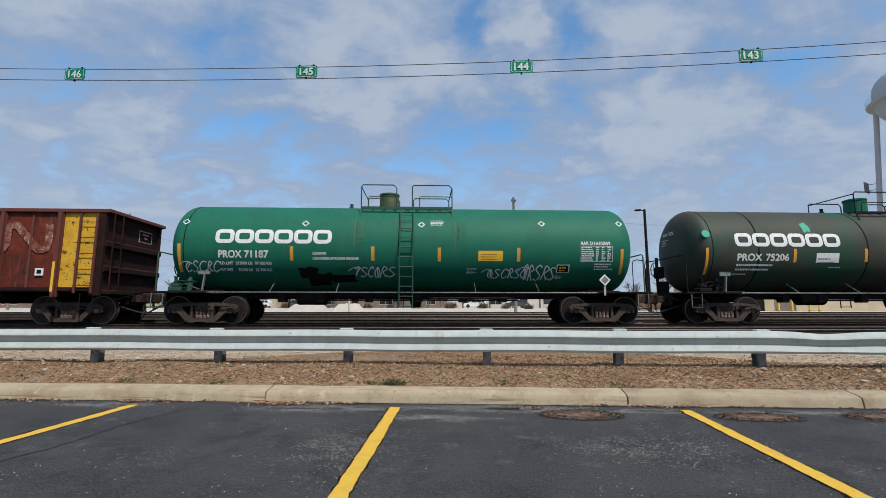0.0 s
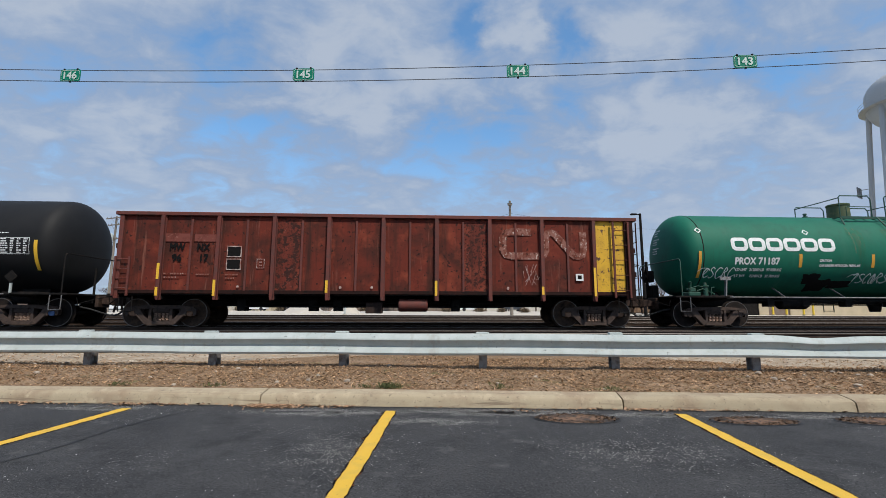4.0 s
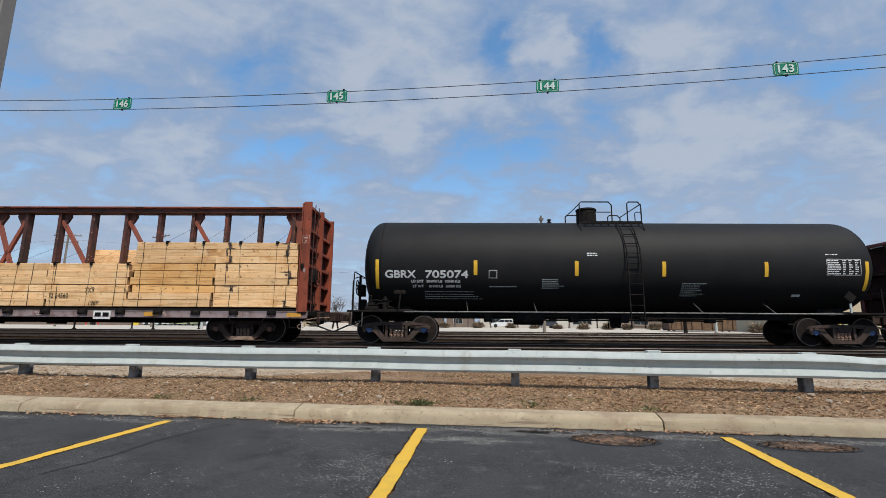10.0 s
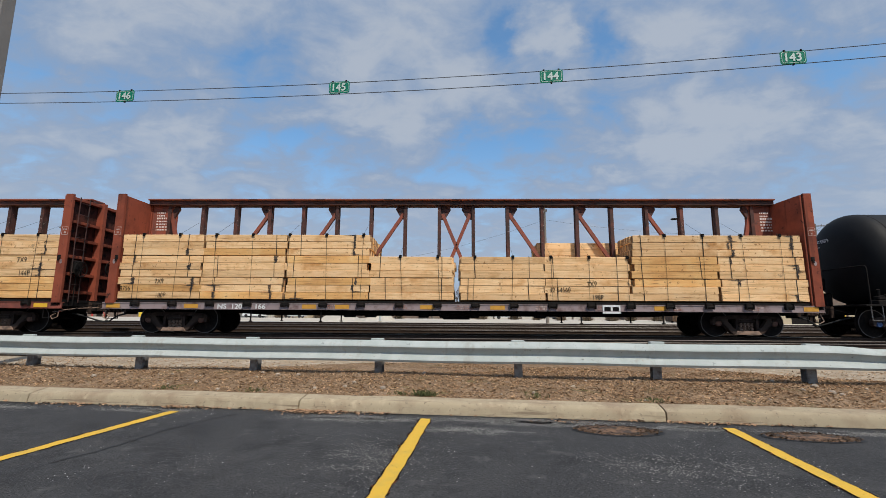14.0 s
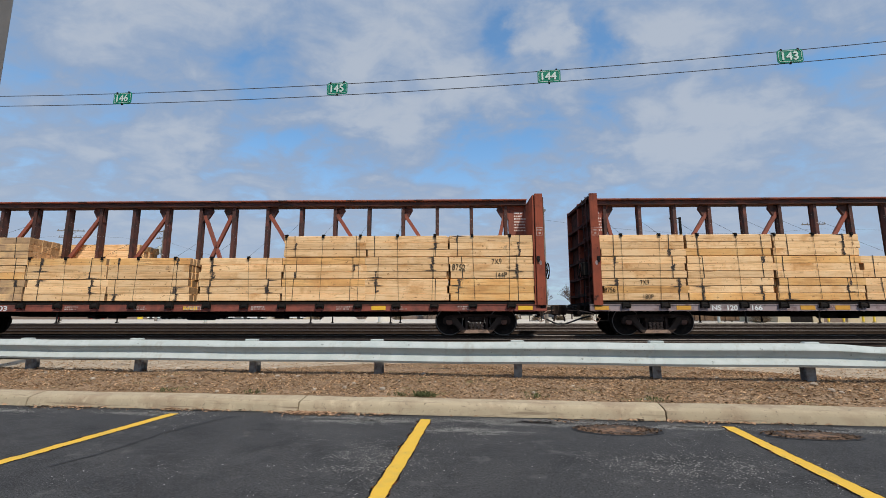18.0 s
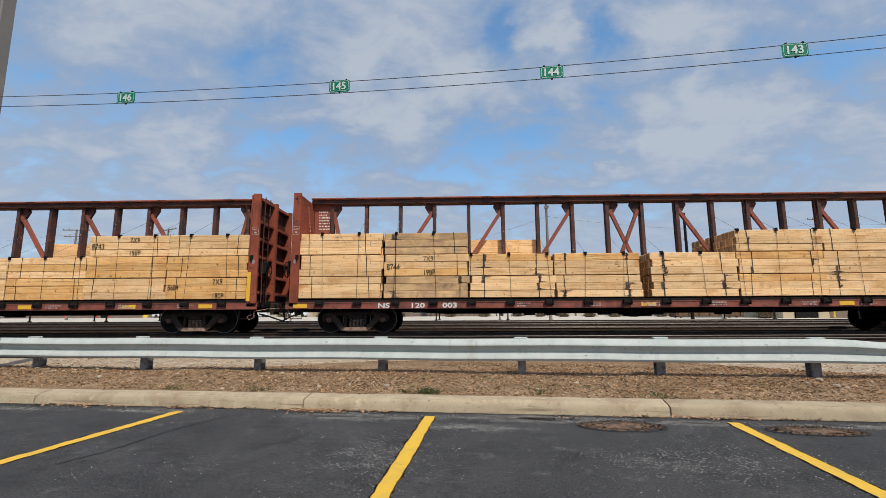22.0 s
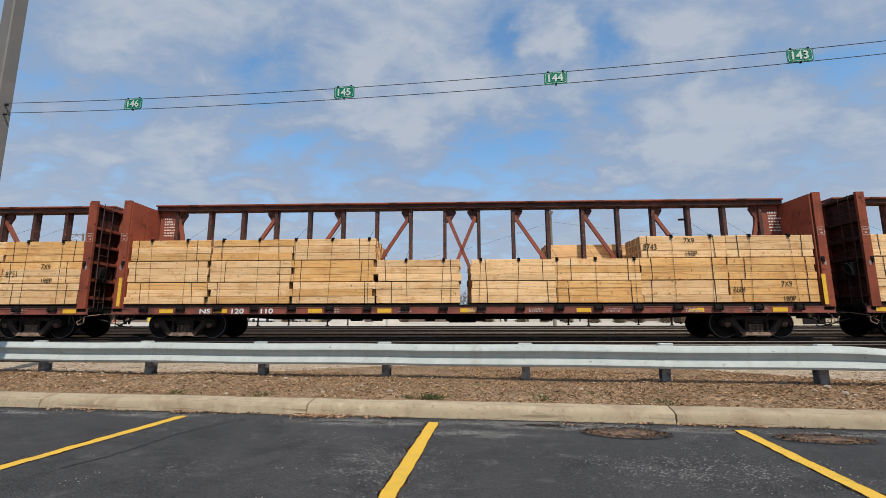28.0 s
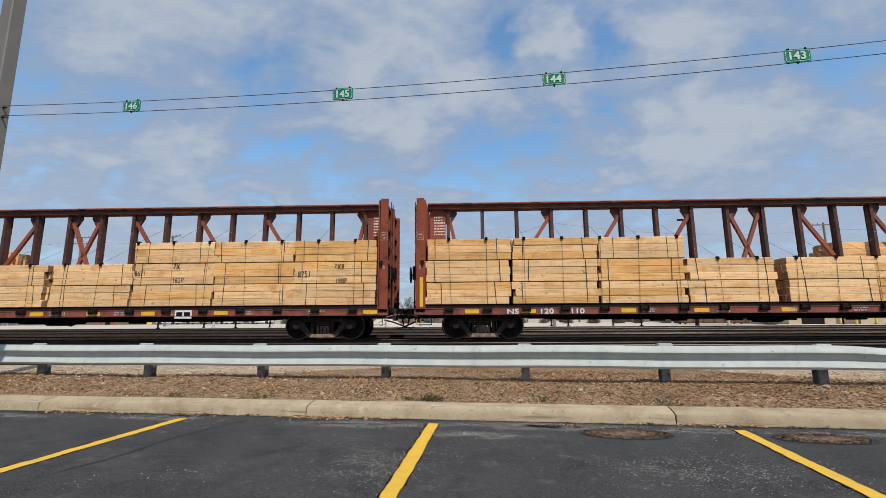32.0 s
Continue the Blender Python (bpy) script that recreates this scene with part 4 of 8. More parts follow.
# ---- the train ----
# Distance run by the train, in metres, second by second.
RUN = [0.000, 4.338, 8.666, 12.919, 17.197, 21.391, 25.614, 29.830, 34.027, 38.207, 42.391, 46.552, 50.647, 54.709, 58.733, 62.783, 66.807, 70.796, 74.651, 78.455, 82.196, 85.830, 89.311, 92.673, 95.968, 99.133, 102.130, 104.966, 107.531, 110.013, 112.515, 115.072, 117.609]


def run(t):
    """The distance at t, smooth between the whole seconds."""
    k = max(0, min(len(RUN) - 2, int(t)))
    u = t - k
    p1, p2 = RUN[k], RUN[k + 1]
    p0 = RUN[k - 1] if k else 2 * p1 - p2
    p3 = RUN[k + 2] if k + 2 < len(RUN) else 2 * p2 - p1
    return 0.5 * (2 * p1 + (p2 - p0) * u + (2 * p0 - 5 * p1 + 4 * p2 - p3) * u * u + (3 * p1 - p0 - 3 * p2 + p3) * u ** 3)


def on_track(a, y=0.0, z=0.0):
    """A pose on the train's track: a metres along it, y beyond its middle, z above the rails."""
    return pose(0, TRACK_Y, RAIL_TOP, 0, 0, TRACK_TURN) @ pose(a, y, z)


RIDERS, WHEELSETS = [], []
WHEEL_R = 0.457


def wheelset_mesh(cap):
    s = Shape()
    for side in (-1, 1):
        prof = [(0.66, 0.12), (0.66, 0.20), (0.70, 0.24), (0.695, 0.37), (0.675, 0.395), (0.675, WHEEL_R + 0.026), (0.705, WHEEL_R + 0.02), (0.72, WHEEL_R), (0.81, WHEEL_R - 0.006)]
        s.slot = 0
        s.lathe([(side * y, r) for y, r in prof], "y", 36)
        s.slot = 1
        s.lathe([(side * y, r) for y, r in ((0.8095, WHEEL_R - 0.004), (0.812, WHEEL_R - 0.006), (0.812, 0.430), (0.80, 0.425))], "y", 36)
        s.slot = 0
        s.lathe([(side * y, r) for y, r in ((0.80, 0.428), (0.79, 0.39), (0.745, 0.36), (0.745, 0.23), (0.80, 0.17), (0.815, 0.16), (0.815, 0.09))], "y", 28)
        s.slot = 2
        s.lathe([(side * y, r) for y, r in ((0.85, 0.10), (1.0, 0.115), (1.045, 0.115), (1.06, 0.095), (1.06, 0.001))], "y", 18)
        for k in range(3):
            a = k * 2.094
            s.box(-0.014, 0.014, side * 1.05, side * 1.078, -0.014, 0.014, m=pose(0.072 * math.cos(a), 0, 0.072 * math.sin(a)))
    s.slot = 0
    s.lathe([(-1.0, 0.075), (1.0, 0.075)], "y", 14)
    return s.mesh("wheelset", [WHEEL_RUST if cap is CAP_RUST else WHEEL, WHEEL_RIM, cap])


def side_frame_mesh(mat):
    """A cast side frame with two windows, pedestal jaws and spring opening."""
    s = Shape()
    y0, y1 = -0.075, 0.075
    # Top member with pedestal jaws hooked over the bearings, columns, diagonals and spring seat.
    up = [(-1.03, 0.36), (-1.10, 0.40), (-1.11, 0.55), (-1.02, 0.635), (-0.80, 0.665), (-0.45, 0.70), (0.45, 0.70), (0.80, 0.665), (1.02, 0.635), (1.11, 0.55), (1.10, 0.40), (1.03, 0.36), (1.01, 0.44), (0.97, 0.555), (0.60, 0.565), (0.40, 0.585), (-0.40, 0.585), (-0.60, 0.565), (-0.97, 0.555), (-1.01, 0.44)]
    s.prism(up, y0, y1)
    for sx in (-1, 1):
        s.slot = 2
        s.prism([(sx * x, z) for x, z in ((0.66, 0.59), (0.83, 0.59), (0.81, 0.46), (0.75, 0.38), (0.48, 0.085), (0.27, 0.085), (0.27, 0.20), (0.38, 0.245), (0.46, 0.31))][::-sx], y0 - 0.004, y1 + 0.004)
        s.slot = 0
        s.prism([(sx * x, z) for x, z in ((0.285, 0.60), (0.365, 0.60), (0.37, 0.18), (0.285, 0.18))][::-sx], y0, y1)
        s.box(sx * 0.80, sx * 0.985, -0.10, 0.10, 0.50, 0.565, 0.012)
        s.box(sx * 0.74, sx * 0.795, -0.085, 0.085, 0.35, 0.47, 0.01)
        # Ribs along the edges of the casting.
        s.bar((sx * 0.44, -0.088, 0.625), (sx * 0.98, -0.088, 0.585), 0.03, 0.022, (0, 1, 0)).bar((sx * 0.76, -0.088, 0.42), (sx * 0.46, -0.088, 0.105), 0.03, 0.022, (0, 1, 0))
    s.box(-0.27, 0.27, -0.05, 0.05, 0.455, 0.575, 0.015)
    s.box(-0.20, 0.20, -0.085, -0.05, 0.475, 0.50).box(-0.20, 0.20, -0.085, -0.05, 0.53, 0.555)
    s.slot = 1
    s.prism([(-0.42, 0.085), (-0.34, 0.195), (0.34, 0.195), (0.42, 0.085)][::-1], -0.10, 0.10)
    # On rusty trucks seat and diagonals get the colours lightened for sun.
    return s.mesh("side_frame", [mat, TRUCK_SEAT if mat is TRUCK_BROWN else mat, TRUCK_SUNLIT if mat is TRUCK_BROWN else mat])


def spring_mesh(mat):
    pts = [(0.042 * math.cos(a), 0.042 * math.sin(a), 0.195 + 0.245 * k / 40) for k, a in ((k, k * 0.785) for k in range(41))]
    return Shape().tube(pts, 0.015, 5).mesh("spring", mat)


TRUCK_MESH = {}


def truck(parent, x, iron, cap):
    """A two-axle bogie: side frames, bolster, springs, brake beam and wheelsets that turn."""
    if not TRUCK_MESH.get("spring"):
        TRUCK_MESH["spring"] = spring_mesh(TRUCK_SEAT)
        TRUCK_MESH["bolster"] = Shape().box(-0.2, 0.2, -1.06, 1.06, 0.44, 0.60, 0.03).lathe([(0.60, 0.2), (0.72, 0.2)], "z", 16).mesh("bolster", TRUCK_IRON)
        TRUCK_MESH["brake_beam"] = Shape().box(-0.04, 0.04, -0.85, 0.85, 0.30, 0.38).box(-0.03, 0.03, -0.80, -0.68, 0.2, 0.52, 0.01).box(-0.03, 0.03, 0.68, 0.80, 0.2, 0.52, 0.01).mesh("brake_beam", STEEL_BLACK)
    for key, make, mat in ((("frame", iron.name), side_frame_mesh, iron), (("wheels", cap.name), wheelset_mesh, cap)):
        if key not in TRUCK_MESH:
            TRUCK_MESH[key] = make(mat)
    top = part("truck", TRUCK_MESH["bolster"], None, parent, "dark cast iron bogie", at=pose(x, 0, 0))
    for y in (-1.0, 1.0):
        part("side_frame", TRUCK_MESH[("frame", iron.name)], None, top, at=pose(0, y, 0))
    for y in (-1.0, 1.0):
        for sx in (-0.18, -0.06, 0.06, 0.18):
            part("spring", TRUCK_MESH["spring"], None, top, at=pose(sx, y, 0))
    for sx in (-0.36, 0.36):
        part("brake_beam", TRUCK_MESH["brake_beam"], None, top, at=pose(sx, 0, 0))
    for sx in (-0.89, 0.89):
        w = part("wheelset", TRUCK_MESH[("wheels", cap.name)], None, top, at=pose(sx, 0, WHEEL_R))
        WHEELSETS.append((w, sx, parent))
    return top


def coupler(parent, x, side, mat=None):
    """Knuckle coupler with its draft gear pocket; side is the way it looks."""
    s = Shape()
    s.box(x - side * 0.75, x - side * 0.05, -0.11, 0.11, 0.72, 0.95, 0.015).box(x - side * 0.62, x - side * 0.50, -0.30, 0.30, 0.62, 1.02, 0.02)
    s.box(x - side * 0.16, x + side * 0.10, -0.19, 0.14, 0.68, 1.02, 0.04).bar((x - side * 0.05, -0.1, 0.70), (x - side * 0.1, -0.1, 0.46), 0.05, 0.05)
    s.prism([(x + side * 0.10, 0.72), (x + side * 0.24, 0.74), (x + side * 0.24, 0.98), (x + side * 0.10, 0.99)][::-side], -0.19, -0.03)
    part("coupler", s, mat or TRUCK_BROWN, parent, "rusty knuckle coupler")
    hose = [(x - side * 0.85, -0.62, 0.64), (x - side * 0.55, -0.58, 0.57), (x - side * 0.25, -0.45, 0.45), (x - side * 0.08, -0.34, 0.38), (x + side * 0.06, -0.28, 0.36), (x + side * 0.13, -0.27, 0.40)]
    part("air_hose", Shape().tube(hose, 0.028, 6), RUBBER, parent, "black rubber air hose")
    part("cut_lever", Shape().tube([(x - side * 0.45, -1.35, 0.92), (x - side * 0.42, -1.30, 0.72), (x - side * 0.3, -0.8, 0.88), (x - side * 0.1, -0.15, 1.0)], 0.012, 5), STEEL_BLACK, parent)


def tape(parent, x, y, z0, z1, w, mat=None, name="reflector"):
    part(name, Shape().box(x - w / 2, x + w / 2, y - 0.004, y, z0, z1), mat or REFLECT, parent, "yellow reflective strip")


# -- tank cars --
def wrap(parent, me, x, v, r, cz, mat, name, label="", lift=0.006, cuts=8, at_side=-1):
    """Lays a flat mesh (x, z) on the tank's near side: v is the arc above the middle line."""
    bm = bmesh.new()
    bm.from_mesh(me)
    zs = [q.co.z for q in bm.verts]
    lo, hi = min(zs), max(zs)
    n = max(1, int((hi - lo) / 0.07))
    for k in range(1, n):
        bmesh.ops.bisect_plane(bm, geom=bm.verts[:] + bm.edges[:] + bm.faces[:], plane_co=(0, 0, lo + (hi - lo) * k / n), plane_no=(0, 0, 1))
    for q in bm.verts:
        a = (v + q.co.z) / r
        q.co = Vector((x + q.co.x, -(r + lift) * math.cos(a), cz + (r + lift) * math.sin(a)))
    out = bpy.data.meshes.new(name)
    bm.to_mesh(out)
    bm.free()
    out.materials.clear()
    out.materials.append(mat)
    return part(name, out, mat, parent, label)


def flat(w, h, holes=False):
    """A flat plate (x, z) from the origin, facing -y."""
    n = max(1, int(h / 0.07))
    s = Shape()
    s.add([(x, 0, h * k / n) for k in range(n + 1) for x in (0, w)], [(2 * k, 2 * k + 1, 2 * k + 3, 2 * k + 2) for k in range(n)])
    return s.mesh("flat", WHITE, 0)


def bars(rows, w, pitch, h, seed):
    """Lines of small unreadable writing as broken bars."""
    rng = random.Random(seed)
    s = Shape()
    for k in range(rows):
        x, end = 0.0, w * rng.uniform(0.6, 1.0)
        while x < end:
            step = rng.uniform(0.025, 0.09)
            z = -pitch * k
            s.add([(x, 0, z), (min(x + step, end), 0, z), (min(x + step, end), 0, z + h), (x, 0, z + h)], [(0, 1, 2, 3)])
            x += step + 0.022
    return s.mesh("bars", WHITE, 0)


def ring_mark(w, h, t):
    """One block of a wordmark drawn as a plain rounded ring."""
    s, n = Shape(), 6
    rim = []
    for q, r in ((0.0, 0.34 * h), (t, 0.12 * h)):
        for cx, cz, a0 in ((w - q - r, h - q - r, 0), (q + r, h - q - r, 90), (q + r, q + r, 180), (w - q - r, q + r, 270)):
            rim += [(cx + r * math.cos(radians(a0 + 90 * k / (n - 1))), 0, cz + r * math.sin(radians(a0 + 90 * k / (n - 1)))) for k in range(n)]
    m = 4 * n
    s.add(rim, [(k, m + k, m + (k + 1) % m, (k + 1) % m) for k in range(m)])
    return s.mesh("mark", WHITE, 0)


def diamond(r, t):
    s = Shape()
    o, i = [(r, 0), (0, r), (-r, 0), (0, -r)], [(r - t, 0), (0, r - t), (t - r, 0), (0, t - r)]
    s.add([(x, 0, z) for x, z in o + i], [(k, 4 + k, 4 + (k + 1) % 4, (k + 1) % 4) for k in range(4)])
    return s.mesh("diamond", WHITE, 0)


def head_text(car, rows, half, head, r, cz, y0=1.02):
    """Small white lettering laid on the rounded end of a tank."""
    for text, z0, size in rows:
        me = letters(text, size, WHITE, 0.9, 0.004) if text else bars(3, 0.55, 0.09, 0.03, 5)
        me.materials.clear()
        me.materials.append(WHITE if text else GRAFFITI)
        for q in me.vertices:
            y, z = y0 - q.co.x, z0 + q.co.z
            rho = min(0.99, math.hypot(y, z) / r)
            c = math.sqrt(1 - rho ** (2 / 0.82))
            q.co = Vector((-half + head * (1 - c ** 0.82) - 0.008, y, cz + z))
        part("lettering" if text else "small_print", me, None, car)


def tank_car(a, label, paint, fit, r, cz, half, head, bogie, dome_x, lad_x, plat, cap, style):
    """A tank car: shell, dome and platform, ladder, sills, saddles, bogies and its painted marks."""
    car = thing("tank_car", label, "tank car", on_track(a), "freight cars in the train")
    RIDERS.append((car, a))
    prof = [(-half, 0.02)]
    for k in range(1, 13):
        q = k / 12 * math.pi / 2
        prof.append((-half + head * (1 - math.cos(q) ** 0.82), r * math.sin(q) ** 0.82))
    prof += [(-half + head + (half - head) * 2 * k / 12, r) for k in range(1, 12)]
    prof += [(-x, rr) for x, rr in prof[12::-1]]
    shell = Shape().lathe(prof, "x", 72, (0, 0, cz))
    tank = part("tank", shell, paint, car)
    for q in style.get("bands", ()):
        part("weld_band", Shape().lathe([(q - 0.03, r + 0.001), (q - 0.02, r + 0.006), (q + 0.02, r + 0.006), (q + 0.03, r + 0.001)], "x", 72, (0, 0, cz)), STEEL_BLACK, car)
    if style.get("head_text"):
        part("head_seam", Shape().lathe([(-half + head - 0.02, r - 0.004), (-half + head - 0.01, r + 0.004), (-half + head + 0.01, r + 0.004), (-half + head + 0.02, r + 0.001)], "x", 72, (0, 0, cz)), STEEL_BLACK, car)
        head_text(car, style["head_text"], half, head, r, cz, style.get("text_y", 1.02))
    # Dome, valve, platform and its rails.
    top = cz + r
    dome = part("dome", Shape().lathe([(top - 0.1, 0.36), (top + 0.46, 0.34), (top + 0.48, 0.365), (top + 0.53, 0.365), (top + 0.55, 0.33), (top + 0.555, 0.05)], "z", 24, (dome_x, 0, 0)), style["dome"], car, style["dome_label"])
    part("safety_valve", Shape().lathe([(top - 0.05, 0.09), (top + 0.06, 0.09), (top + 0.07, 0.05), (top + 0.13, 0.05), (top + 0.14, 0.07), (top + 0.18, 0.06)], "z", 12, (dome_x - 1.35, 0, 0)), fit, car)
    p0, p1 = plat
    pz = top - 0.15
    s = Shape()
    for y in (-0.95, 0.95):
        s.box(p0, p1, y - 0.03, y + 0.03, pz - 0.05, pz + 0.04)
    for k in range(9):
        x = p0 + (p1 - p0) * k / 8
        s.box(x - 0.02, x + 0.02, -0.95, -0.45, pz - 0.01, pz + 0.02).box(x - 0.02, x + 0.02, 0.45, 0.95, pz - 0.01, pz + 0.02)
    for y in (-0.45, 0.45):
        s.box(p0, p1, y - 0.02, y + 0.02, pz - 0.02, pz + 0.03)
    part("platform", s, fit, car)
    gap0, gap1 = lad_x - 0.15, lad_x + 0.38
    for y in (-0.95, 0.95):
        for x0, x1 in ((p0, gap0), (gap1, p1)):
            hi, mid = pz + style["rail"], pz + style["rail"] * 0.5
            part("handrail", Shape().tube([(x0, y, pz), (x0, y, hi - 0.06), (x0 + 0.06, y, hi), (x1 - 0.10, y, hi - style["dip"]), (x1, y, hi - 0.12 - style["dip"]), (x1, y, pz)], 0.021, 6), fit, car)
            part("handrail", Shape().tube([(x0 + 0.25, y, pz), (x0 + 0.25, y, mid - 0.03), (x0 + 0.3, y, mid), (x1, y, mid)], 0.016, 6), fit, car)
    for x in (p0, p1):
        part("handrail", Shape().tube([(x, -0.95, pz + style["rail"] * 0.9), (x, 0.95, pz + style["rail"] * 0.9)], 0.018, 6), fit, car)
        for q in (-1, 1):
            part("bracket", Shape().bar((x, q * 0.95, pz), (x, q * r * 0.72, cz + r * 0.70), 0.04, 0.02), fit, car)
    # Ladders on both sides, from the platform to below the sill.
    for side in (-1, 1):
        lad = Shape()
        line = [(side * 0.97, pz), (side * (r * 0.80 + 0.05), cz + r * 0.66), (side * (r + 0.06), cz + 0.25 * r), (side * (r + 0.11), cz - 0.2), (side * (r + 0.10), 0.53)]
        for x in (lad_x, lad_x + 0.43):
            lad.tube([(x, y, z) for y, z in line], 0.022, 6)
        for k in range(11):
            z = 0.58 + k * (pz - 0.62) / 10.4
            y = line[-1][0]
            for (y0, z0), (y1, z1) in zip(line, line[1:]):
                if z1 <= z <= z0:
                    y = y0 + (y1 - y0) * (z0 - z) / (z0 - z1)
            lad.tube([(lad_x, y, z), (lad_x + 0.43, y, z)], 0.014, 5)
        part("ladder", lad, fit, car)
    # Underframe: running rail at each side, saddles, stub sills, brake gear.
    for side in (-1, 1):
        y = side * 1.44
        s = Shape().tube([(-half + 1.5, y, 1.02), (half - 1.5, y, 1.02)], 0.022, 6)
        part("side_rail", s, style["line"], car)
        for x in style["stays"]:
            part("rail_stay", Shape().bar((x, y, 1.02), (x, side * 0.89, cz - math.sqrt(r * r - 0.79)), 0.04, 0.012, (1, 0, 0)), GALV_DARK, car)
    for side in (-1, 1):
        x = side * bogie
        s = Shape()
        s.box(x - 0.55, x + 0.55, -1.25, 1.25, 0.96, 1.10, 0.02)
        for y in (-0.6, 0.0, 0.6):
            s.prism([(x - 0.45, 1.08), (x + 0.45, 1.08), (x + 0.30, cz - r * 0.5), (x - 0.30, cz - r * 0.5)][::-1], y - 0.02, y + 0.02)
        s.box(x - 0.2, x + 0.2, -0.24, 0.24, 0.72, 0.98, 0.02)
        part("saddle", s, style["under"], car)
        ex = side * (half + 0.35)
        s = Shape().box(x - side * 1.1, ex, -0.22, 0.22, 0.74, 1.06, 0.02).box(side * (half - 1.55), ex, -1.45, 1.45, 1.0, 1.06, 0.01)
        part("end_sill", s, style["under"], car)
        if side < 0:
            part("jack_pad", Shape().bar((side * style["jack"], -1.44, 1.06), (side * style["jack"] + 0.06, -1.44, 1.62), 0.09, 0.04).box(side * style["jack"] - 0.16, side * style["jack"] + 0.22, -1.47, -1.43, 1.58, 1.70, 0.01), style["post"], car)
        e = side * (half + style["grab"])
        grab = fit if fit is GREEN_PART else STEEL_BLACK
        part("grab_rail", Shape().tube([(e, -1.40, 1.06), (e, -1.40, 2.20), (e, -1.37, 2.28), (e, -1.29, 2.31), (e, 1.29, 2.31), (e, 1.37, 2.28), (e, 1.40, 2.20), (e, 1.40, 1.06)], 0.021, 6), grab, car)
        if side < 0:
            part("grab_rail", Shape().tube([(-half - 0.12, 1.40, 2.36), (-half - 0.62, 1.40, 2.43), (-half - 0.76, 1.40, 2.38), (-half - 0.80, 1.40, 2.26), (-half - 0.80, 1.40, 1.06)], 0.018, 6), grab, car)
        part("step", Shape().tube([(side * (half - 0.15), -1.43, 1.0), (side * (half - 0.15), -1.43, 0.55), (side * (half + 0.2), -1.43, 0.55), (side * (half + 0.2), -1.43, 1.0)], 0.016, 6), GALV_DARK, car)
        coupler(car, side * style["reach"], side)
        truck(car, x, TRUCK_IRON, cap)
    s = Shape().lathe([(-0.5, 0.2), (-0.46, 0.23), (0.46, 0.23), (0.5, 0.2)], "x", 16, (lad_x - 3.0, -0.35, 0.86))
    part("air_reservoir", s, STEEL_BLACK, car)
    s = Shape()
    for x0, x1, y, z in ((-4.6, 4.3, -0.55, 0.93), (-3.2, 3.9, -0.2, 0.80), (-5, 4.8, 0.4, 0.9), (0.8, 3.6, -0.9, 0.86)):
        s.tube([(x0, y, z), (x1, y, z)], 0.028, 6)
    for x in (-4.2, -2.9, -1.3, 0.4, 1.9, 3.3):
        s.box(x - 0.12, x + 0.14, -0.62, -0.3, 0.72, 1.0, 0.02)
    s.lathe([(0.55, 0.16), (0.75, 0.2), (1.2, 0.2)], "z", 14, (0.3, 0, 0)).box(-bogie + 0.8, bogie - 0.8, -0.16, 0.16, 0.84, cz - r + 0.05)
    part("brake_rigging", s, STEEL_BLACK, car)
    part("brake_wheel", brake_wheel(), STEEL_BLACK, car, at=pose(-half - 0.42, 0.45, 1.95))
    part("brake_stand", Shape().box(-half - 0.36, -half - 0.28, 0.40, 0.50, 1.0, 2.40, 0.01).box(-half - 0.38, -half - 0.12, 0.28, 0.62, 1.62, 2.05, 0.03).box(-half - 0.30, -half - 0.05, 0.15, 0.45, 1.06, 1.50, 0.02), STEEL_BLACK, car, "black hand brake stand")
    part("end_post", Shape().tube([(half + 0.58, -0.6, 1.0), (half + 0.58, -0.6, 1.9)], 0.035, 6), STEEL_BLACK, car)
    vx = -half
    valve = Shape().box(vx + 0.20, vx + 0.62, -1.28, -0.92, 1.06, 1.20, 0.02).box(vx + 0.26, vx + 0.50, -1.24, -1.0, 1.20, 1.34, 0.03)
    valve.lathe([(1.06, 0.09), (1.36, 0.09), (1.38, 0.12), (1.42, 0.12), (1.44, 0.06), (1.52, 0.05)], "z", 12, (vx + 0.84, -1.18, 0))
    valve.lathe([(1.2, 0.05), (1.50, 0.05), (1.53, 0.07), (1.56, 0.02)], "z", 10, (vx + 0.36, -1.12, 0))
    valve.tube([(vx + 0.55, -1.2, 1.24), (vx + 0.72, -1.24, 1.30), (vx + 0.9, -1.24, 1.22), (vx + 1.15, -1.2, 1.12)], 0.025, 6)
    valve.tube([(vx + 0.30, -1.22, 1.32), (vx + 0.55, -1.26, 1.40), (vx + 0.78, -1.22, 1.36)], 0.018, 6)
    valve.tube([(vx + 0.95, -1.3, 1.08), (vx + 0.98, -1.3, 1.34), (vx + 1.10, -1.3, 1.36)], 0.016, 6)
    part("brake_valve", valve, style["valve"], car, "brake valve with its pipes")
    return car, tank


def brake_wheel():
    s = Shape()
    n = 18
    pts = [(0, 0.26 * math.cos(2 * math.pi * k / n), 0.26 * math.sin(2 * math.pi * k / n)) for k in range(n + 1)]
    s.tube(pts, 0.018, 6)
    for k in range(5):
        a = 2 * math.pi * k / 5
        s.tube([(0, 0, 0), (0, 0.26 * math.cos(a), 0.26 * math.sin(a))], 0.013, 5)
    s.tube([(0.0, 0, 0), (0.2, 0, 0)], 0.03, 6)
    return s


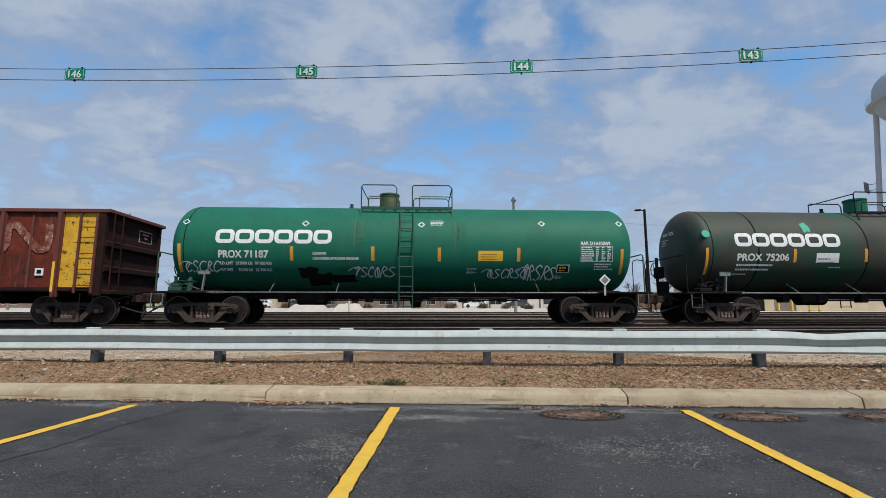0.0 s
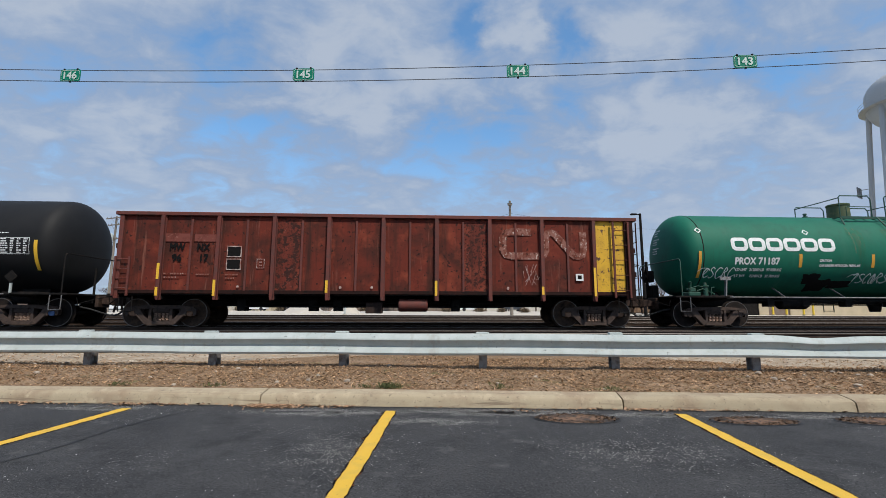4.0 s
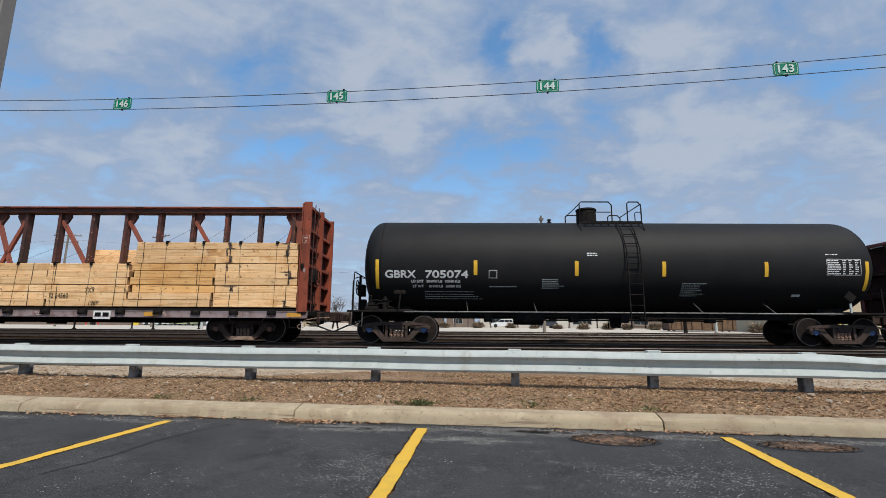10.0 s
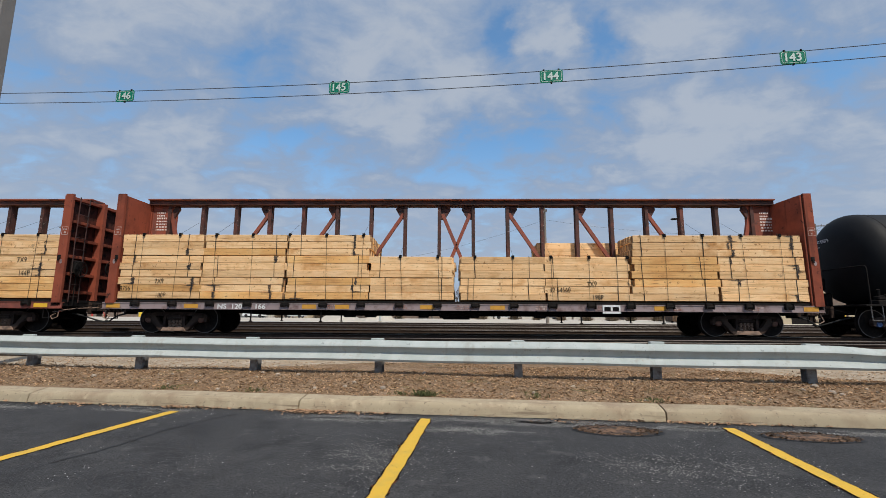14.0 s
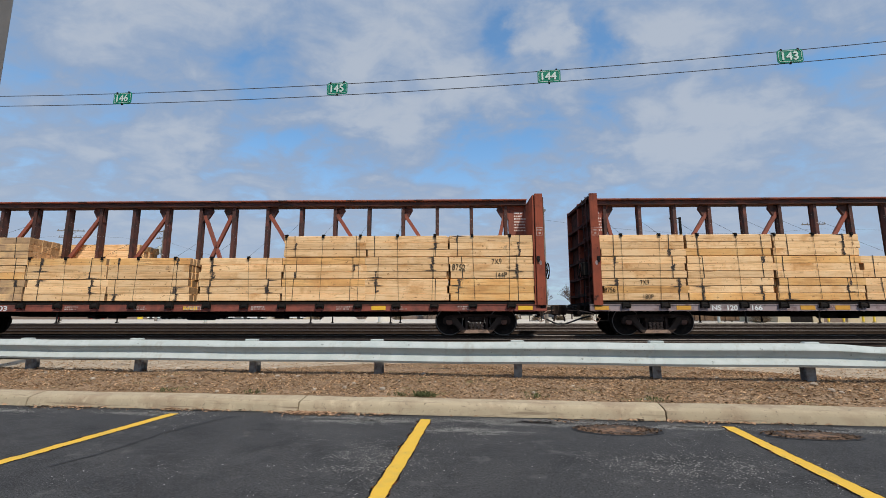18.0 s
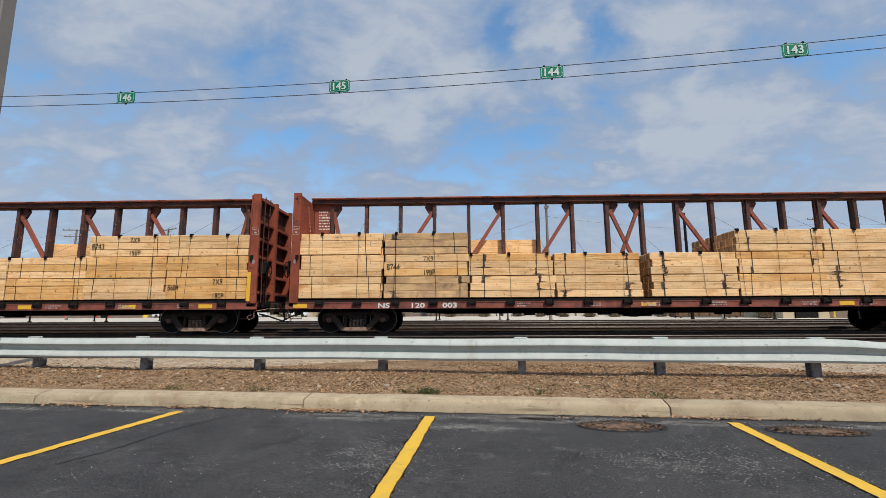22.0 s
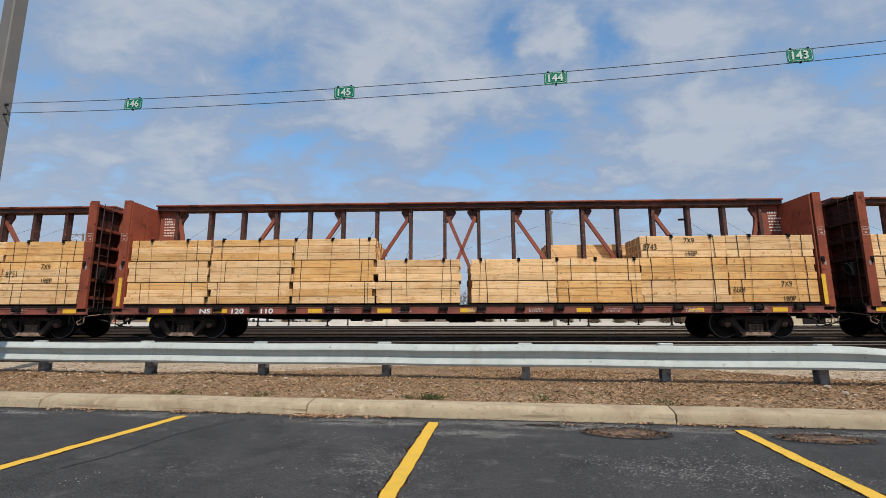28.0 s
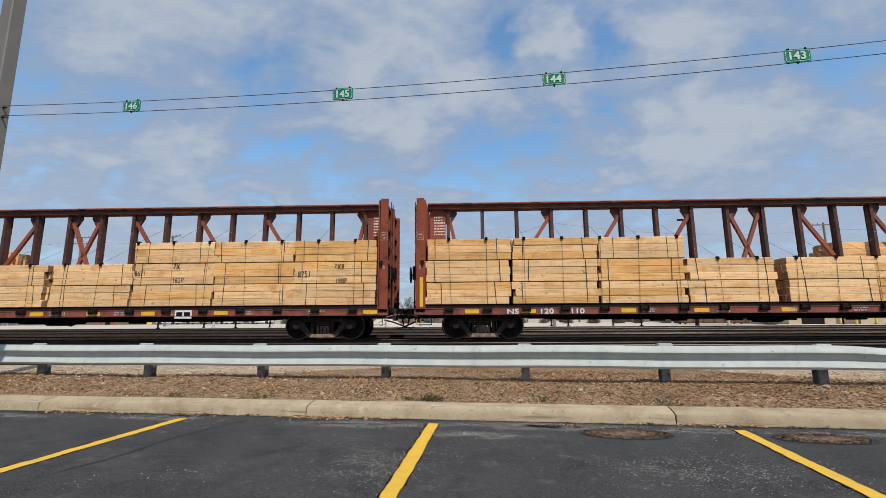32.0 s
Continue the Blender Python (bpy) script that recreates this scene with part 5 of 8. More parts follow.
def tank_marks(car, r, cz, a, items):
    """Painted marks: kind, place along the train, height above the asphalt, size."""
    for kind, x, z, *more in items:
        v = r * math.asin(max(-0.98, min(0.98, (z - RAIL_TOP - cz) / r)))
        x -= a
        if kind == "bar":
            h, w, mat = more
            wrap(car, flat(w, h), x - w / 2, v - h / 2, r, cz, mat, "reflector", "yellow reflective strip")
        elif kind == "word":
            text, size, squeeze, mat = more
            at = x
            for piece in text.replace("   ", "|").replace("  ", "|").split("|"):
                if piece.strip():
                    me = letters(piece.strip(), size, mat, squeeze, 0.006 if size < 0.2 else 0.013)
                    wide = max(q.co.x for q in me.vertices)
                    wrap(car, me, at, v, r, cz, mat, "lettering")
                    at += wide
                at += 0.95 * size * squeeze
        elif kind == "mark":
            w, h = more
            step = w / 6
            for k in range(6):
                wrap(car, ring_mark(step * 0.95, h, h * 0.27), x + k * step, v, r, cz, WHITE, "wordmark_block", "white block of a wordmark")
        elif kind == "lines":
            rows, w, pitch, h, seed, mat = more
            tagged(wrap(car, bars(rows, w, pitch, h, seed), x, v, r, cz, mat, "small_print", "", 0.011 if mat is REFLECT else 0.007), kind="stuff")
        elif kind == "plate":
            w, h, mat, label = more
            wrap(car, flat(w, h), x, v - h, r, cz, mat, "plate", label, 0.008 if "inset" in label else 0.005)
        elif kind == "table":
            w, h = more
            wrap(car, table_mark(w, h), x, v - h, r, cz, WHITE, "data_table", "white data table")
        elif kind == "diamond":
            wrap(car, diamond(0.125, 0.045), x, v, r, cz, GRAFFITI, "diamond_mark", "pale diamond outline")
        elif kind == "scrawl":
            w, h, seed = more
            wrap(car, scrawl(w, h, seed), x, v, r, cz, GRAFFITI, "graffiti", "pale scribbled graffiti")
        elif kind == "run":
            w, h = more
            wrap(car, flat(w, h), x, v, r, cz, TANK_RUST, "rust_run", "brown rust run from the platform", 0.003)
        elif kind == "stain":
            w, h, seed = more
            rng, s = random.Random(seed), Shape()
            for _ in range(26):
                sx, sw = w * min(1, max(0, rng.gauss(0.5, 0.22))), rng.uniform(0.01, 0.04)
                z0, z1 = h * rng.uniform(0, 0.55), h * rng.uniform(0.8, 1.0)
                steps = [z0 + (z1 - z0) * k / 8 for k in range(9)]
                s.add([(sx + q * sw * (0.15 + 0.85 * k / 8), 0, zz) for k, zz in enumerate(steps) for q in (-1, 1)], [(2 * k, 2 * k + 1, 2 * k + 3, 2 * k + 2) for k in range(8)])
            wrap(car, s.mesh("stain", TANK_STAIN, 0), x, v, r, cz, TANK_STAIN, "oily_stain", "brownish oily streaks down the tank", 0.0025)
        elif kind == "disc":
            rad, mat = more
            s = Shape().add([(rad * math.cos(q * 0.2618), 0, rad * math.sin(q * 0.2618)) for q in range(24)] + [(0, 0, 0)], [(q, (q + 1) % 24, 24) for q in range(24)])
            wrap(car, s.mesh("disc", mat, 0), x, v, r, cz, mat, "paint_patch", "round fresh green patch")
        elif kind == "blot":
            w, h, seed, mat = more
            wrap(car, blot(w, h, seed), x, v, r, cz, mat, "paint_patch", "painted-over patch")


def table_mark(w, h):
    s = Shape()
    box = lambda x0, x1, z0, z1: s.add([(x0, 0, z0), (x1, 0, z0), (x1, 0, z1), (x0, 0, z1)], [(0, 1, 2, 3)])
    t = 0.014
    box(0, w, 0, t), box(0, w, h - t, h), box(0, t, t, h - t), box(w - t, w, t, h - t)
    rng = random.Random(4)
    rows = 7
    for k in range(rows):
        z = t + (h - 2 * t) * (k + 0.25) / rows
        hh = (h - 2 * t) / rows * 0.55
        for x0, x1 in ((0.03, 0.42), (0.47, 0.60), (0.65, 0.78), (0.83, 0.96)):
            x = w * x0
            end = w * (x1 - rng.uniform(0, 0.08))
            while x < end:
                step = rng.uniform(0.03, 0.09)
                box(x, min(x + step, end), z, z + hh)
                x += step + 0.012
    return s.mesh("table", WHITE, 0)


def scrawl(w, h, seed):
    """Slanting spray strokes and hooks, thin and overlapping."""
    rng = random.Random(seed)
    s = Shape()

    def line(pts, t):
        for (x, z), (nx, nz) in zip(pts, pts[1:]):
            q = math.hypot(nx - x, nz - z) or 1
            ox, oz = -(nz - z) / q * t, (nx - x) / q * t
            s.add([(x - ox, 0, z - oz), (nx - ox, 0, nz - oz), (nx + ox, 0, nz + oz), (x + ox, 0, z + oz)], [(0, 1, 2, 3)])

    def curve(pts, t):
        """A stroke rounded through its points."""
        ends = [pts[0]] + pts + [pts[-1]]
        out = []
        for p, q, r, u in zip(ends, ends[1:], ends[2:], ends[3:]):
            for k in range(5):
                f = k / 5
                out.append(tuple(0.5 * (2 * q[i] + (r[i] - p[i]) * f + (2 * p[i] - 5 * q[i] + 4 * r[i] - u[i]) * f * f + (3 * q[i] - p[i] - 3 * r[i] + u[i]) * f ** 3) for i in (0, 1)))
        line(out + [pts[-1]], t)

    # A swash at each end, then rounded letters that lean and overlap.
    glyphs = (
        ((0.9, 0.85), (0.5, 1.0), (0.15, 0.8), (0.5, 0.55), (0.85, 0.3), (0.5, 0.02), (0.05, 0.15)),
        ((0.1, 0.0), (0.35, 1.0), (0.85, 0.8), (0.4, 0.5), (0.95, 0.0)),
        ((0.95, 0.8), (0.5, 0.98), (0.1, 0.5), (0.45, 0.05), (0.95, 0.25)),
        ((0.0, 0.75), (0.5, 1.02), (0.95, 0.85), (0.6, 0.9), (0.35, 0.0)),
        ((0.5, 0.95), (0.1, 0.5), (0.5, 0.05), (0.9, 0.5), (0.5, 0.95), (0.75, 0.2), (1.1, -0.05)),
    )
    curve([(-0.12, h * 0.60), (0.05, h * 0.88), (0.24, h * 0.80), (0.12, h * 0.3)], 0.011)
    curve([(w - 0.12, h * 0.3), (w + 0.06, h * 0.10), (w + 0.28, h * 0.36)], 0.011)
    x, last = 0.04, -1
    while x < w:
        g = rng.uniform(0.20, 0.28)
        pick = rng.choice([k for k in range(len(glyphs)) if k != last])
        last = pick
        curve([(x + g * (0.9 * px + 0.25 * pz) + rng.gauss(0, 0.008), h * (pz * 0.95 + rng.gauss(0, 0.03))) for px, pz in glyphs[pick]], rng.uniform(0.015, 0.021))
        x += g * 0.92
    return s.mesh("scrawl", WHITE, 0)


def blot(w, h, seed):
    """One ragged filled patch with a lumpy outline."""
    s, n, rings = Shape(), 44, 4
    v = [(w / 2, 0, h / 2)]
    for q in range(1, rings + 1):
        for k in range(n):
            a = 2 * math.pi * k / n
            m = 1 + 0.42 * noise.noise((1.5 * math.cos(a), 1.5 * math.sin(a), seed)) + 0.16 * noise.noise((5 * math.cos(a), 5 * math.sin(a), seed + 4))
            box = min(1 / max(abs(math.cos(a)), 0.01), 1 / max(abs(math.sin(a)), 0.01), 1.25)
            v.append((w / 2 + w / 2 * m * box * math.cos(a) * q / rings, 0, h / 2 + h / 2 * m * box * math.sin(a) * q / rings))
    f = [(0, 1 + k, 1 + (k + 1) % n) for k in range(n)]
    f += [(1 + q * n + k, 1 + q * n + n + k, 1 + q * n + n + (k + 1) % n, 1 + q * n + (k + 1) % n) for q in range(rings - 1) for k in range(n)]
    s.add(v, f)
    return s.mesh("blot", WHITE, 0)


GREEN_STYLE = dict(text_y=0.55, head_text=(("", 0.95, 0.1), ("", 0.62, 0.1), ("", 0.28, 0.1)), grab=0.10, stays=(-4.34, -2.23, 2.27, 4.35), jack=6.42, dome=OLIVE, dome_label="olive green dome cover", rail=0.80, dip=0.0, line=GALV_DARK, under=STEEL_BLACK, post=GALV_DARK, valve=GREEN_PART, reach=8.72)
SOOT_STYLE = dict(text_y=0.62, head_text=(("PROX 75206", 0.62, 0.12), ("", 0.45, 0.1)), grab=0.30, stays=(-4.4, -2.25, 2.25, 4.4), jack=6.95, dome=GREEN_TANK, dome_label="green dome cover", rail=0.75, dip=0.0, line=GALV_DARK, under=STEEL_BLACK, post=GALV_DARK, valve=STEEL_BLACK, reach=8.72, bands=(-5.7, -1.85, 1.9, 5.7))
BLACK_STYLE = dict(head_text=(("GBRX 705074", 0.66, 0.12), ("", 0.50, 0.1)), grab=0.16, stays=(-4.92, -2.70, 2.58, 4.87), jack=7.14, dome=STEEL_BLACK, dome_label="black dome cover", rail=0.72, dip=0.0, line=GALV_DARK, under=STEEL_BLACK, post=STEEL_BLACK, valve=STEEL_BLACK, reach=9.5)

A_GREEN, A_SOOT, A_GON, A_BLACK = -2.24, 15.3, -20.06, -38.6
R_GREEN, Z_GREEN = 1.49, 2.57
R_BLACK, Z_BLACK = 1.58, 2.67

green, _ = tank_car(A_GREEN, "green tank car with faded white lettering and graffiti", GREEN_TANK, GREEN_PART, R_GREEN, Z_GREEN, 7.78, 0.70, 6.56, -0.68, -0.21, (-1.56, 1.53), TRUCK_IRON, GREEN_STYLE)
tank_marks(green, R_GREEN, Z_GREEN, A_GREEN, [
    ("bar", -9.45, 2.56, 0.95, 0.10, ORANGE_TAPE), ("bar", -5.92, 2.73, 0.46, 0.11, ORANGE_TAPE), ("bar", -3.32, 2.74, 0.46, 0.11, ORANGE_TAPE), ("bar", -1.16, 2.72, 0.46, 0.11, ORANGE_TAPE), ("bar", 1.45, 2.73, 0.46, 0.11, ORANGE_TAPE), ("bar", 4.91, 2.50, 0.90, 0.10, ORANGE_TAPE),
    ("mark", -8.34, 3.05, 3.72, 0.47), ("word", -8.24, 2.60, "PROX", 0.235, 0.85, WHITE), ("word", -7.42, 2.60, "71187", 0.235, 0.93, WHITE),
    ("word", -8.19, 2.38, "LD LMT   213800 LB   97 050 KG", 0.10, 0.86, WHITE), ("word", -8.17, 2.18, "LT WT     72100 LB   32 700 KG", 0.10, 0.86, WHITE),
    ("word", -5.25, 2.70, "CAUTION", 0.085, 0.8, WHITE), ("word", -5.25, 2.54, "CAR UNDER NITROGEN PRESSURE", 0.085, 0.8, WHITE),
    ("blot", -5.72, 1.98, 0.62, 0.42, 3, BLACK_MARK), ("blot", -5.45, 1.74, 0.75, 0.62, 11, BLACK_MARK), ("blot", -4.75, 1.86, 0.92, 0.30, 6, BLACK_MARK),
    ("scrawl", -9.38, 2.14, 0.95, 0.42, 5), ("scrawl", -4.0, 2.0, 1.15, 0.42, 8), ("scrawl", 0.35, 1.98, 1.3, 0.4, 12), ("scrawl", 1.55, 1.92, 0.95, 0.6, 21),
    ("plate", 0.12, 2.85, 0.81, 0.34, REFLECT, "yellow placard with black print"), ("lines", 0.2, 2.72, 3, 0.65, 0.08, 0.025, 5, CAP_RUST),
    ("word", 3.52, 3.06, "AAR 211A100W1", 0.12, 0.82, WHITE), ("table", 3.52, 3.03, 1.08, 0.52), ("lines", 4.0, 2.42, 3, 0.75, 0.09, 0.04, 7, WHITE),
    ("lines", -0.25, 2.28, 5, 0.34, 0.05, 0.018, 2, GRAFFITI), ("lines", -1.45, 3.86, 4, 0.62, 0.06, 0.03, 3, GRAFFITI),
    ("plate", 2.74, 2.42, 0.43, 0.3, WHITE, "white bordered square"), ("plate", 2.77, 2.395, 0.37, 0.25, BLACK_MARK, "black inset"), ("lines", 2.82, 2.30, 2, 0.27, 0.1, 0.05, 19, REFLECT), ("lines", 2.74, 2.05, 3, 0.3, 0.05, 0.02, 4, WHITE),
    ("stain", -4.05, 2.45, 0.55, 1.55, 3), ("stain", -2.75, 2.5, 0.4, 1.5, 4), ("stain", -0.75, 2.4, 0.5, 1.6, 5), ("run", -3.95, 2.9, 0.05, 1.15), ("run", -3.70, 3.3, 0.03, 0.7), ("run", -2.62, 3.0, 0.04, 1.0), ("run", -0.66, 2.75, 0.05, 1.2), ("run", -0.30, 3.2, 0.03, 0.8),
    ("diamond", -9.37, 3.77), ("diamond", -5.54, 3.74), ("diamond", -1.75, 3.73), ("diamond", 2.28, 3.80), ("diamond", 4.93, 3.82)])

soot, _ = tank_car(A_SOOT, "soot-darkened green tank car with white lettering", SOOT_TANK, STEEL_BLACK, R_GREEN, Z_GREEN, 7.90, 0.62, 6.66, -0.62, -0.1, (-1.6, 1.6), TRUCK_IRON, SOOT_STYLE)
tank_marks(soot, R_GREEN, Z_GREEN, A_SOOT, [
    ("bar", 7.82, 2.53, 0.95, 0.10, ORANGE_TAPE), ("bar", 10.87, 2.75, 0.46, 0.11, ORANGE_TAPE), ("bar", 13.38, 2.77, 0.46, 0.11, ORANGE_TAPE), ("bar", 16.2, 2.77, 0.46, 0.11, ORANGE_TAPE),
    ("mark", 8.8, 3.05, 3.72, 0.47), ("word", 8.85, 2.58, "PROX", 0.235, 1.0, WHITE), ("word", 9.85, 2.58, "75206", 0.235, 1.0, WHITE),
    ("lines", 8.85, 2.40, 2, 1.4, 0.16, 0.07, 6, WHITE), ("lines", 8.8, 2.12, 1, 0.7, 0.1, 0.05, 8, WHITE),
    ("plate", 11.62, 2.84, 0.80, 0.33, WHITE, "white placard with grey print"), ("lines", 11.68, 2.62, 2, 0.6, 0.12, 0.05, 3, GALV_DARK), ("lines", 12.1, 2.36, 1, 0.6, 0.1, 0.025, 3, WHITE),
    ("disc", 7.84, 3.48, 0.135, BRIGHT_GREEN), ("blot", 11.3, 3.55, 0.25, 0.42, 4, BRIGHT_GREEN), ("plate", 8.35, 2.22, 0.42, 0.14, BRIGHT_GREEN, "green patch")])

black, _ = tank_car(A_BLACK, "black tank car with white lettering and yellow strips", BLACK_TANK, STEEL_BLACK, R_BLACK, Z_BLACK, 8.46, 0.72, 7.24, -0.54, 0.2, (-1.05, 1.05), CAP_BLUE, BLACK_STYLE)
tank_marks(black, R_BLACK, Z_BLACK, A_BLACK, [
    ("bar", -46.45, 2.67, 0.98, 0.11, REFLECT), ("bar", -43.26, 2.90, 0.48, 0.12, REFLECT), ("bar", -40.0, 2.89, 0.48, 0.12, REFLECT), ("bar", -37.2, 2.885, 0.48, 0.12, REFLECT), ("bar", -33.95, 2.89, 0.48, 0.12, REFLECT), ("bar", -30.78, 2.67, 0.98, 0.11, REFLECT),
    ("word", -46.2, 2.58, "GBRX", 0.245, 1.12, WHITE), ("word", -44.9, 2.58, "705074", 0.245, 1.38, WHITE),
    ("word", -45.35, 2.43, "LD LMT   204900 LB   92940 KG", 0.09, 0.96, WHITE), ("word", -45.3, 2.28, "LT WT     81100 LB   36800 KG", 0.09, 0.96, WHITE), ("lines", -44.9, 2.14, 4, 2.2, 0.10, 0.022, 7, GRAFFITI),
    ("plate", -42.83, 2.83, 0.27, 0.27, WHITE, "white square outline"), ("plate", -42.81, 2.81, 0.23, 0.23, BLACK_TANK, "black inset"), ("lines", -42.76, 2.68, 2, 0.15, 0.06, 0.03, 22, WHITE), ("lines", -42.8, 2.30, 1, 0.9, 0.1, 0.03, 2, GRAFFITI),
    ("lines", -41.1, 2.53, 5, 0.75, 0.075, 0.025, 13, GRAFFITI), ("lines", -39.65, 3.37, 2, 0.5, 0.07, 0.035, 14, WHITE), ("lines", -36.6, 2.42, 7, 0.8, 0.075, 0.022, 15, GRAFFITI),
    ("table", -32.05, 3.23, 1.08, 0.52), ("lines", -32.05, 3.36, 1, 0.42, 0.1, 0.03, 2, WHITE), ("plate", -33.0, 2.12, 0.27, 0.10, WHITE, "small white plate")])
for car, a, x, z in ((green, A_GREEN, 4.26, 1.90), (black, A_BLACK, -31.42, 2.02)):
    s = Shape().prism([(0.19, 0), (0, 0.19), (-0.19, 0), (0, -0.19)], -0.012, 0.012)
    part("placard", s, WHITE if car is green else STEEL_BLACK, car, "diamond hazard placard in its holder", at=pose(x - a, -1.53, z - RAIL_TOP))
    part("placard_face", Shape().prism([(0.13, 0), (0, 0.13), (-0.13, 0), (0, -0.13)], -0.018, -0.014), GALV_DARK if car is green else STEEL_BLACK, car, at=pose(x - a, -1.53, z - RAIL_TOP))
    part("placard_stand", Shape().box(-0.03, 0.03, -0.02, 0.02, -0.5, -0.2), GALV, car, at=pose(x - a, -1.50, z - RAIL_TOP))


# -- gondola --
def gondola(a):
    car = thing("gondola_car", "rust-red open gondola car with peeling paint and yellow end bay", "gondola car", on_track(a), "freight cars in the train")
    RIDERS.append((car, a))
    half, w, z0, z1, t = 8.22, 1.47, 1.15, 3.55, 0.012
    bay = 1.735
    for side in (-1, 1):
        y = side * w
        k = 0
        x = -half
        edges = [-half] + [(-4 + i * 0.5) * bay for i in range(17)] + [half]
        for x0, x1 in zip(edges, edges[1:]):
            patchy = side < 0 and k in (5, 12)
            mat = SAFETY_YELLOW if k == 17 and side < 0 else (GONDOLA_PATCHY if patchy else GONDOLA_RED)
            s = Shape()
            n = 4
            v = []
            for j in range(n + 1):
                for i in range(n + 1):
                    bulge = 0.022 * math.sin(math.pi * i / n) * math.sin(math.pi * j / n) * (0.4 + noise.noise((k, side, 1)))
                    v.append((x0 + (x1 - x0) * i / n, y + side * bulge, z0 + (z1 - z0) * j / n))
            f = [(j * (n + 1) + i, j * (n + 1) + i + 1, (j + 1) * (n + 1) + i + 1, (j + 1) * (n + 1) + i) for j in range(n) for i in range(n)]
            s.add(v, f if side < 0 else [q[::-1] for q in f])
            s.add([(p[0], p[1] - side * t, p[2]) for p in v], [q[::-1] for q in f] if side < 0 else f)
            part("side_panel", s, mat, car, "chipped yellow end panel" if mat is SAFETY_YELLOW else "")
            k += 1
        part("top_chord", Shape().box(-half - 0.12, half + 0.12, y - 0.07 + side * 0.03, y + 0.07 + side * 0.03, z1 - 0.02, z1 + 0.10, 0.015), GONDOLA_POST, car)
        part("bottom_chord", Shape().box(-half, half, y - 0.04, y + 0.05, z0 - 0.10, z0 + 0.02, 0.01), GONDOLA_DARK, car)
        for i in range(9):
            px = (i - 4) * bay
            s = Shape().prism([(px - 0.075, z1), (px - 0.075, 0.86), (px + 0.075, 0.86), (px + 0.075, z1)], y + side * 0.005, y + side * 0.05)
            o0, o1 = y + side * 0.05, y + side * 0.135
            s.prism([(px - 0.055, z1 - 0.02), (px - 0.055, 1.0), (px - 0.03, 0.86), (px + 0.03, 0.86), (px + 0.055, 1.0), (px + 0.055, z1 - 0.02)], o0, o1)
            part("side_post", s, GONDOLA_POST, car)
        for i in range(8):
            px = (i - 3.5) * bay
            part("stiffener", Shape().box(px - 0.035, px + 0.035, y, y + side * 0.05, z0, z1 - 0.12, 0.008), GONDOLA_POST, car)
    # Ends with horizontal ribs; the floor and centre sill.
    for side in (-1, 1):
        x = side * half
        # End wall and ribs are painted dark in place of their shade.
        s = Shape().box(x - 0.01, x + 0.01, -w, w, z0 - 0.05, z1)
        part("end_wall", s, GONDOLA_DARK, car)
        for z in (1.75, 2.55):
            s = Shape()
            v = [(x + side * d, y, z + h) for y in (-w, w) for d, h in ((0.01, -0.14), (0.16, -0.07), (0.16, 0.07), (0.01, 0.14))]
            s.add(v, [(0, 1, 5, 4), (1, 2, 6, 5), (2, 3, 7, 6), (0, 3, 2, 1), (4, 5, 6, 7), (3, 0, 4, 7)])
            part("end_rib", s, GONDOLA_DARK, car)
        part("end_chord", Shape().box(x - 0.06, x + side * 0.22, -w - 0.08, w + 0.08, z1 - 0.01, z1 + 0.105, 0.015), GONDOLA_POST, car)
        for y in (-w, w):
            part("corner_post", Shape().box(x - side * (0.22 if side > 0 else 0.05), x + side * 0.08, y - 0.07, y + 0.07, 0.9, z1, 0.012), GONDOLA_POST if side < 0 else GONDOLA_DARK, car)
        s = Shape()
        rungs, high = (5, z1 - 0.05) if side > 0 else (4, 2.2)
        in0, in1 = (0.12, 0.63) if side > 0 else (-0.05, 0.37)
        for lx in (in0, in1):
            s.box(x - side * lx - 0.03, x - side * lx + 0.03, -w - 0.15, -w - 0.10, 0.98, high)
        for i in range(rungs):
            z = 1.22 + i * (0.5 if side > 0 else 0.3)
            s.tube([(x - side * in0, -w - 0.10, z), (x - side * in1, -w - 0.10, z)], 0.013, 5)
        part("side_ladder", s, GONDOLA_POST, car)
        s = Shape()
        l0 = -w + 0.1 if side > 0 else w - 0.55
        for ly in (0.0, 0.42):
            s.tube([(x + side * 0.26, l0 + ly, 1.0), (x + side * 0.26, l0 + ly, z1 - 0.03)], 0.022, 6)
        for i in range(6):
            s.tube([(x + side * 0.26, l0, 1.25 + i * 0.4), (x + side * 0.26, l0 + 0.42, 1.25 + i * 0.4)], 0.014, 5)
        part("end_ladder", s, GONDOLA_DARK, car)
        e0, e1, g0, g1 = (0.30, 1.05, 2.86, 3.28) if side > 0 else (-1.24, -0.30, 2.90, 3.38)
        part("end_plate", Shape().box(x + side * 0.012, x + side * 0.02, e0, e1, g0, g1), FADED_WHITE, car)
        part("plate_panel", Shape().box(x + side * 0.021, x + side * 0.026, e0 + 0.035, e1 - 0.035, g0 + 0.035, g1 - 0.035), BLACK_MARK, car)
        for q, (b0, b1) in enumerate(((0.25, 0.75), (0.35, 0.62))):
            zq = g1 - 0.16 - 0.12 * q
            part("plate_print", Shape().box(x + side * 0.0265, x + side * 0.028, e0 + (e1 - e0) * b0, e0 + (e1 - e0) * b1, zq, zq + 0.06), FADED_WHITE, car)
        part("end_sill", Shape().box(side * 6.2, side * (half + 0.35), -0.25, 0.25, 0.72, 1.08, 0.02).box(x - 0.1, x + side * 0.35, -1.4, 1.4, 0.95, 1.05, 0.01), STEEL_BLACK, car)
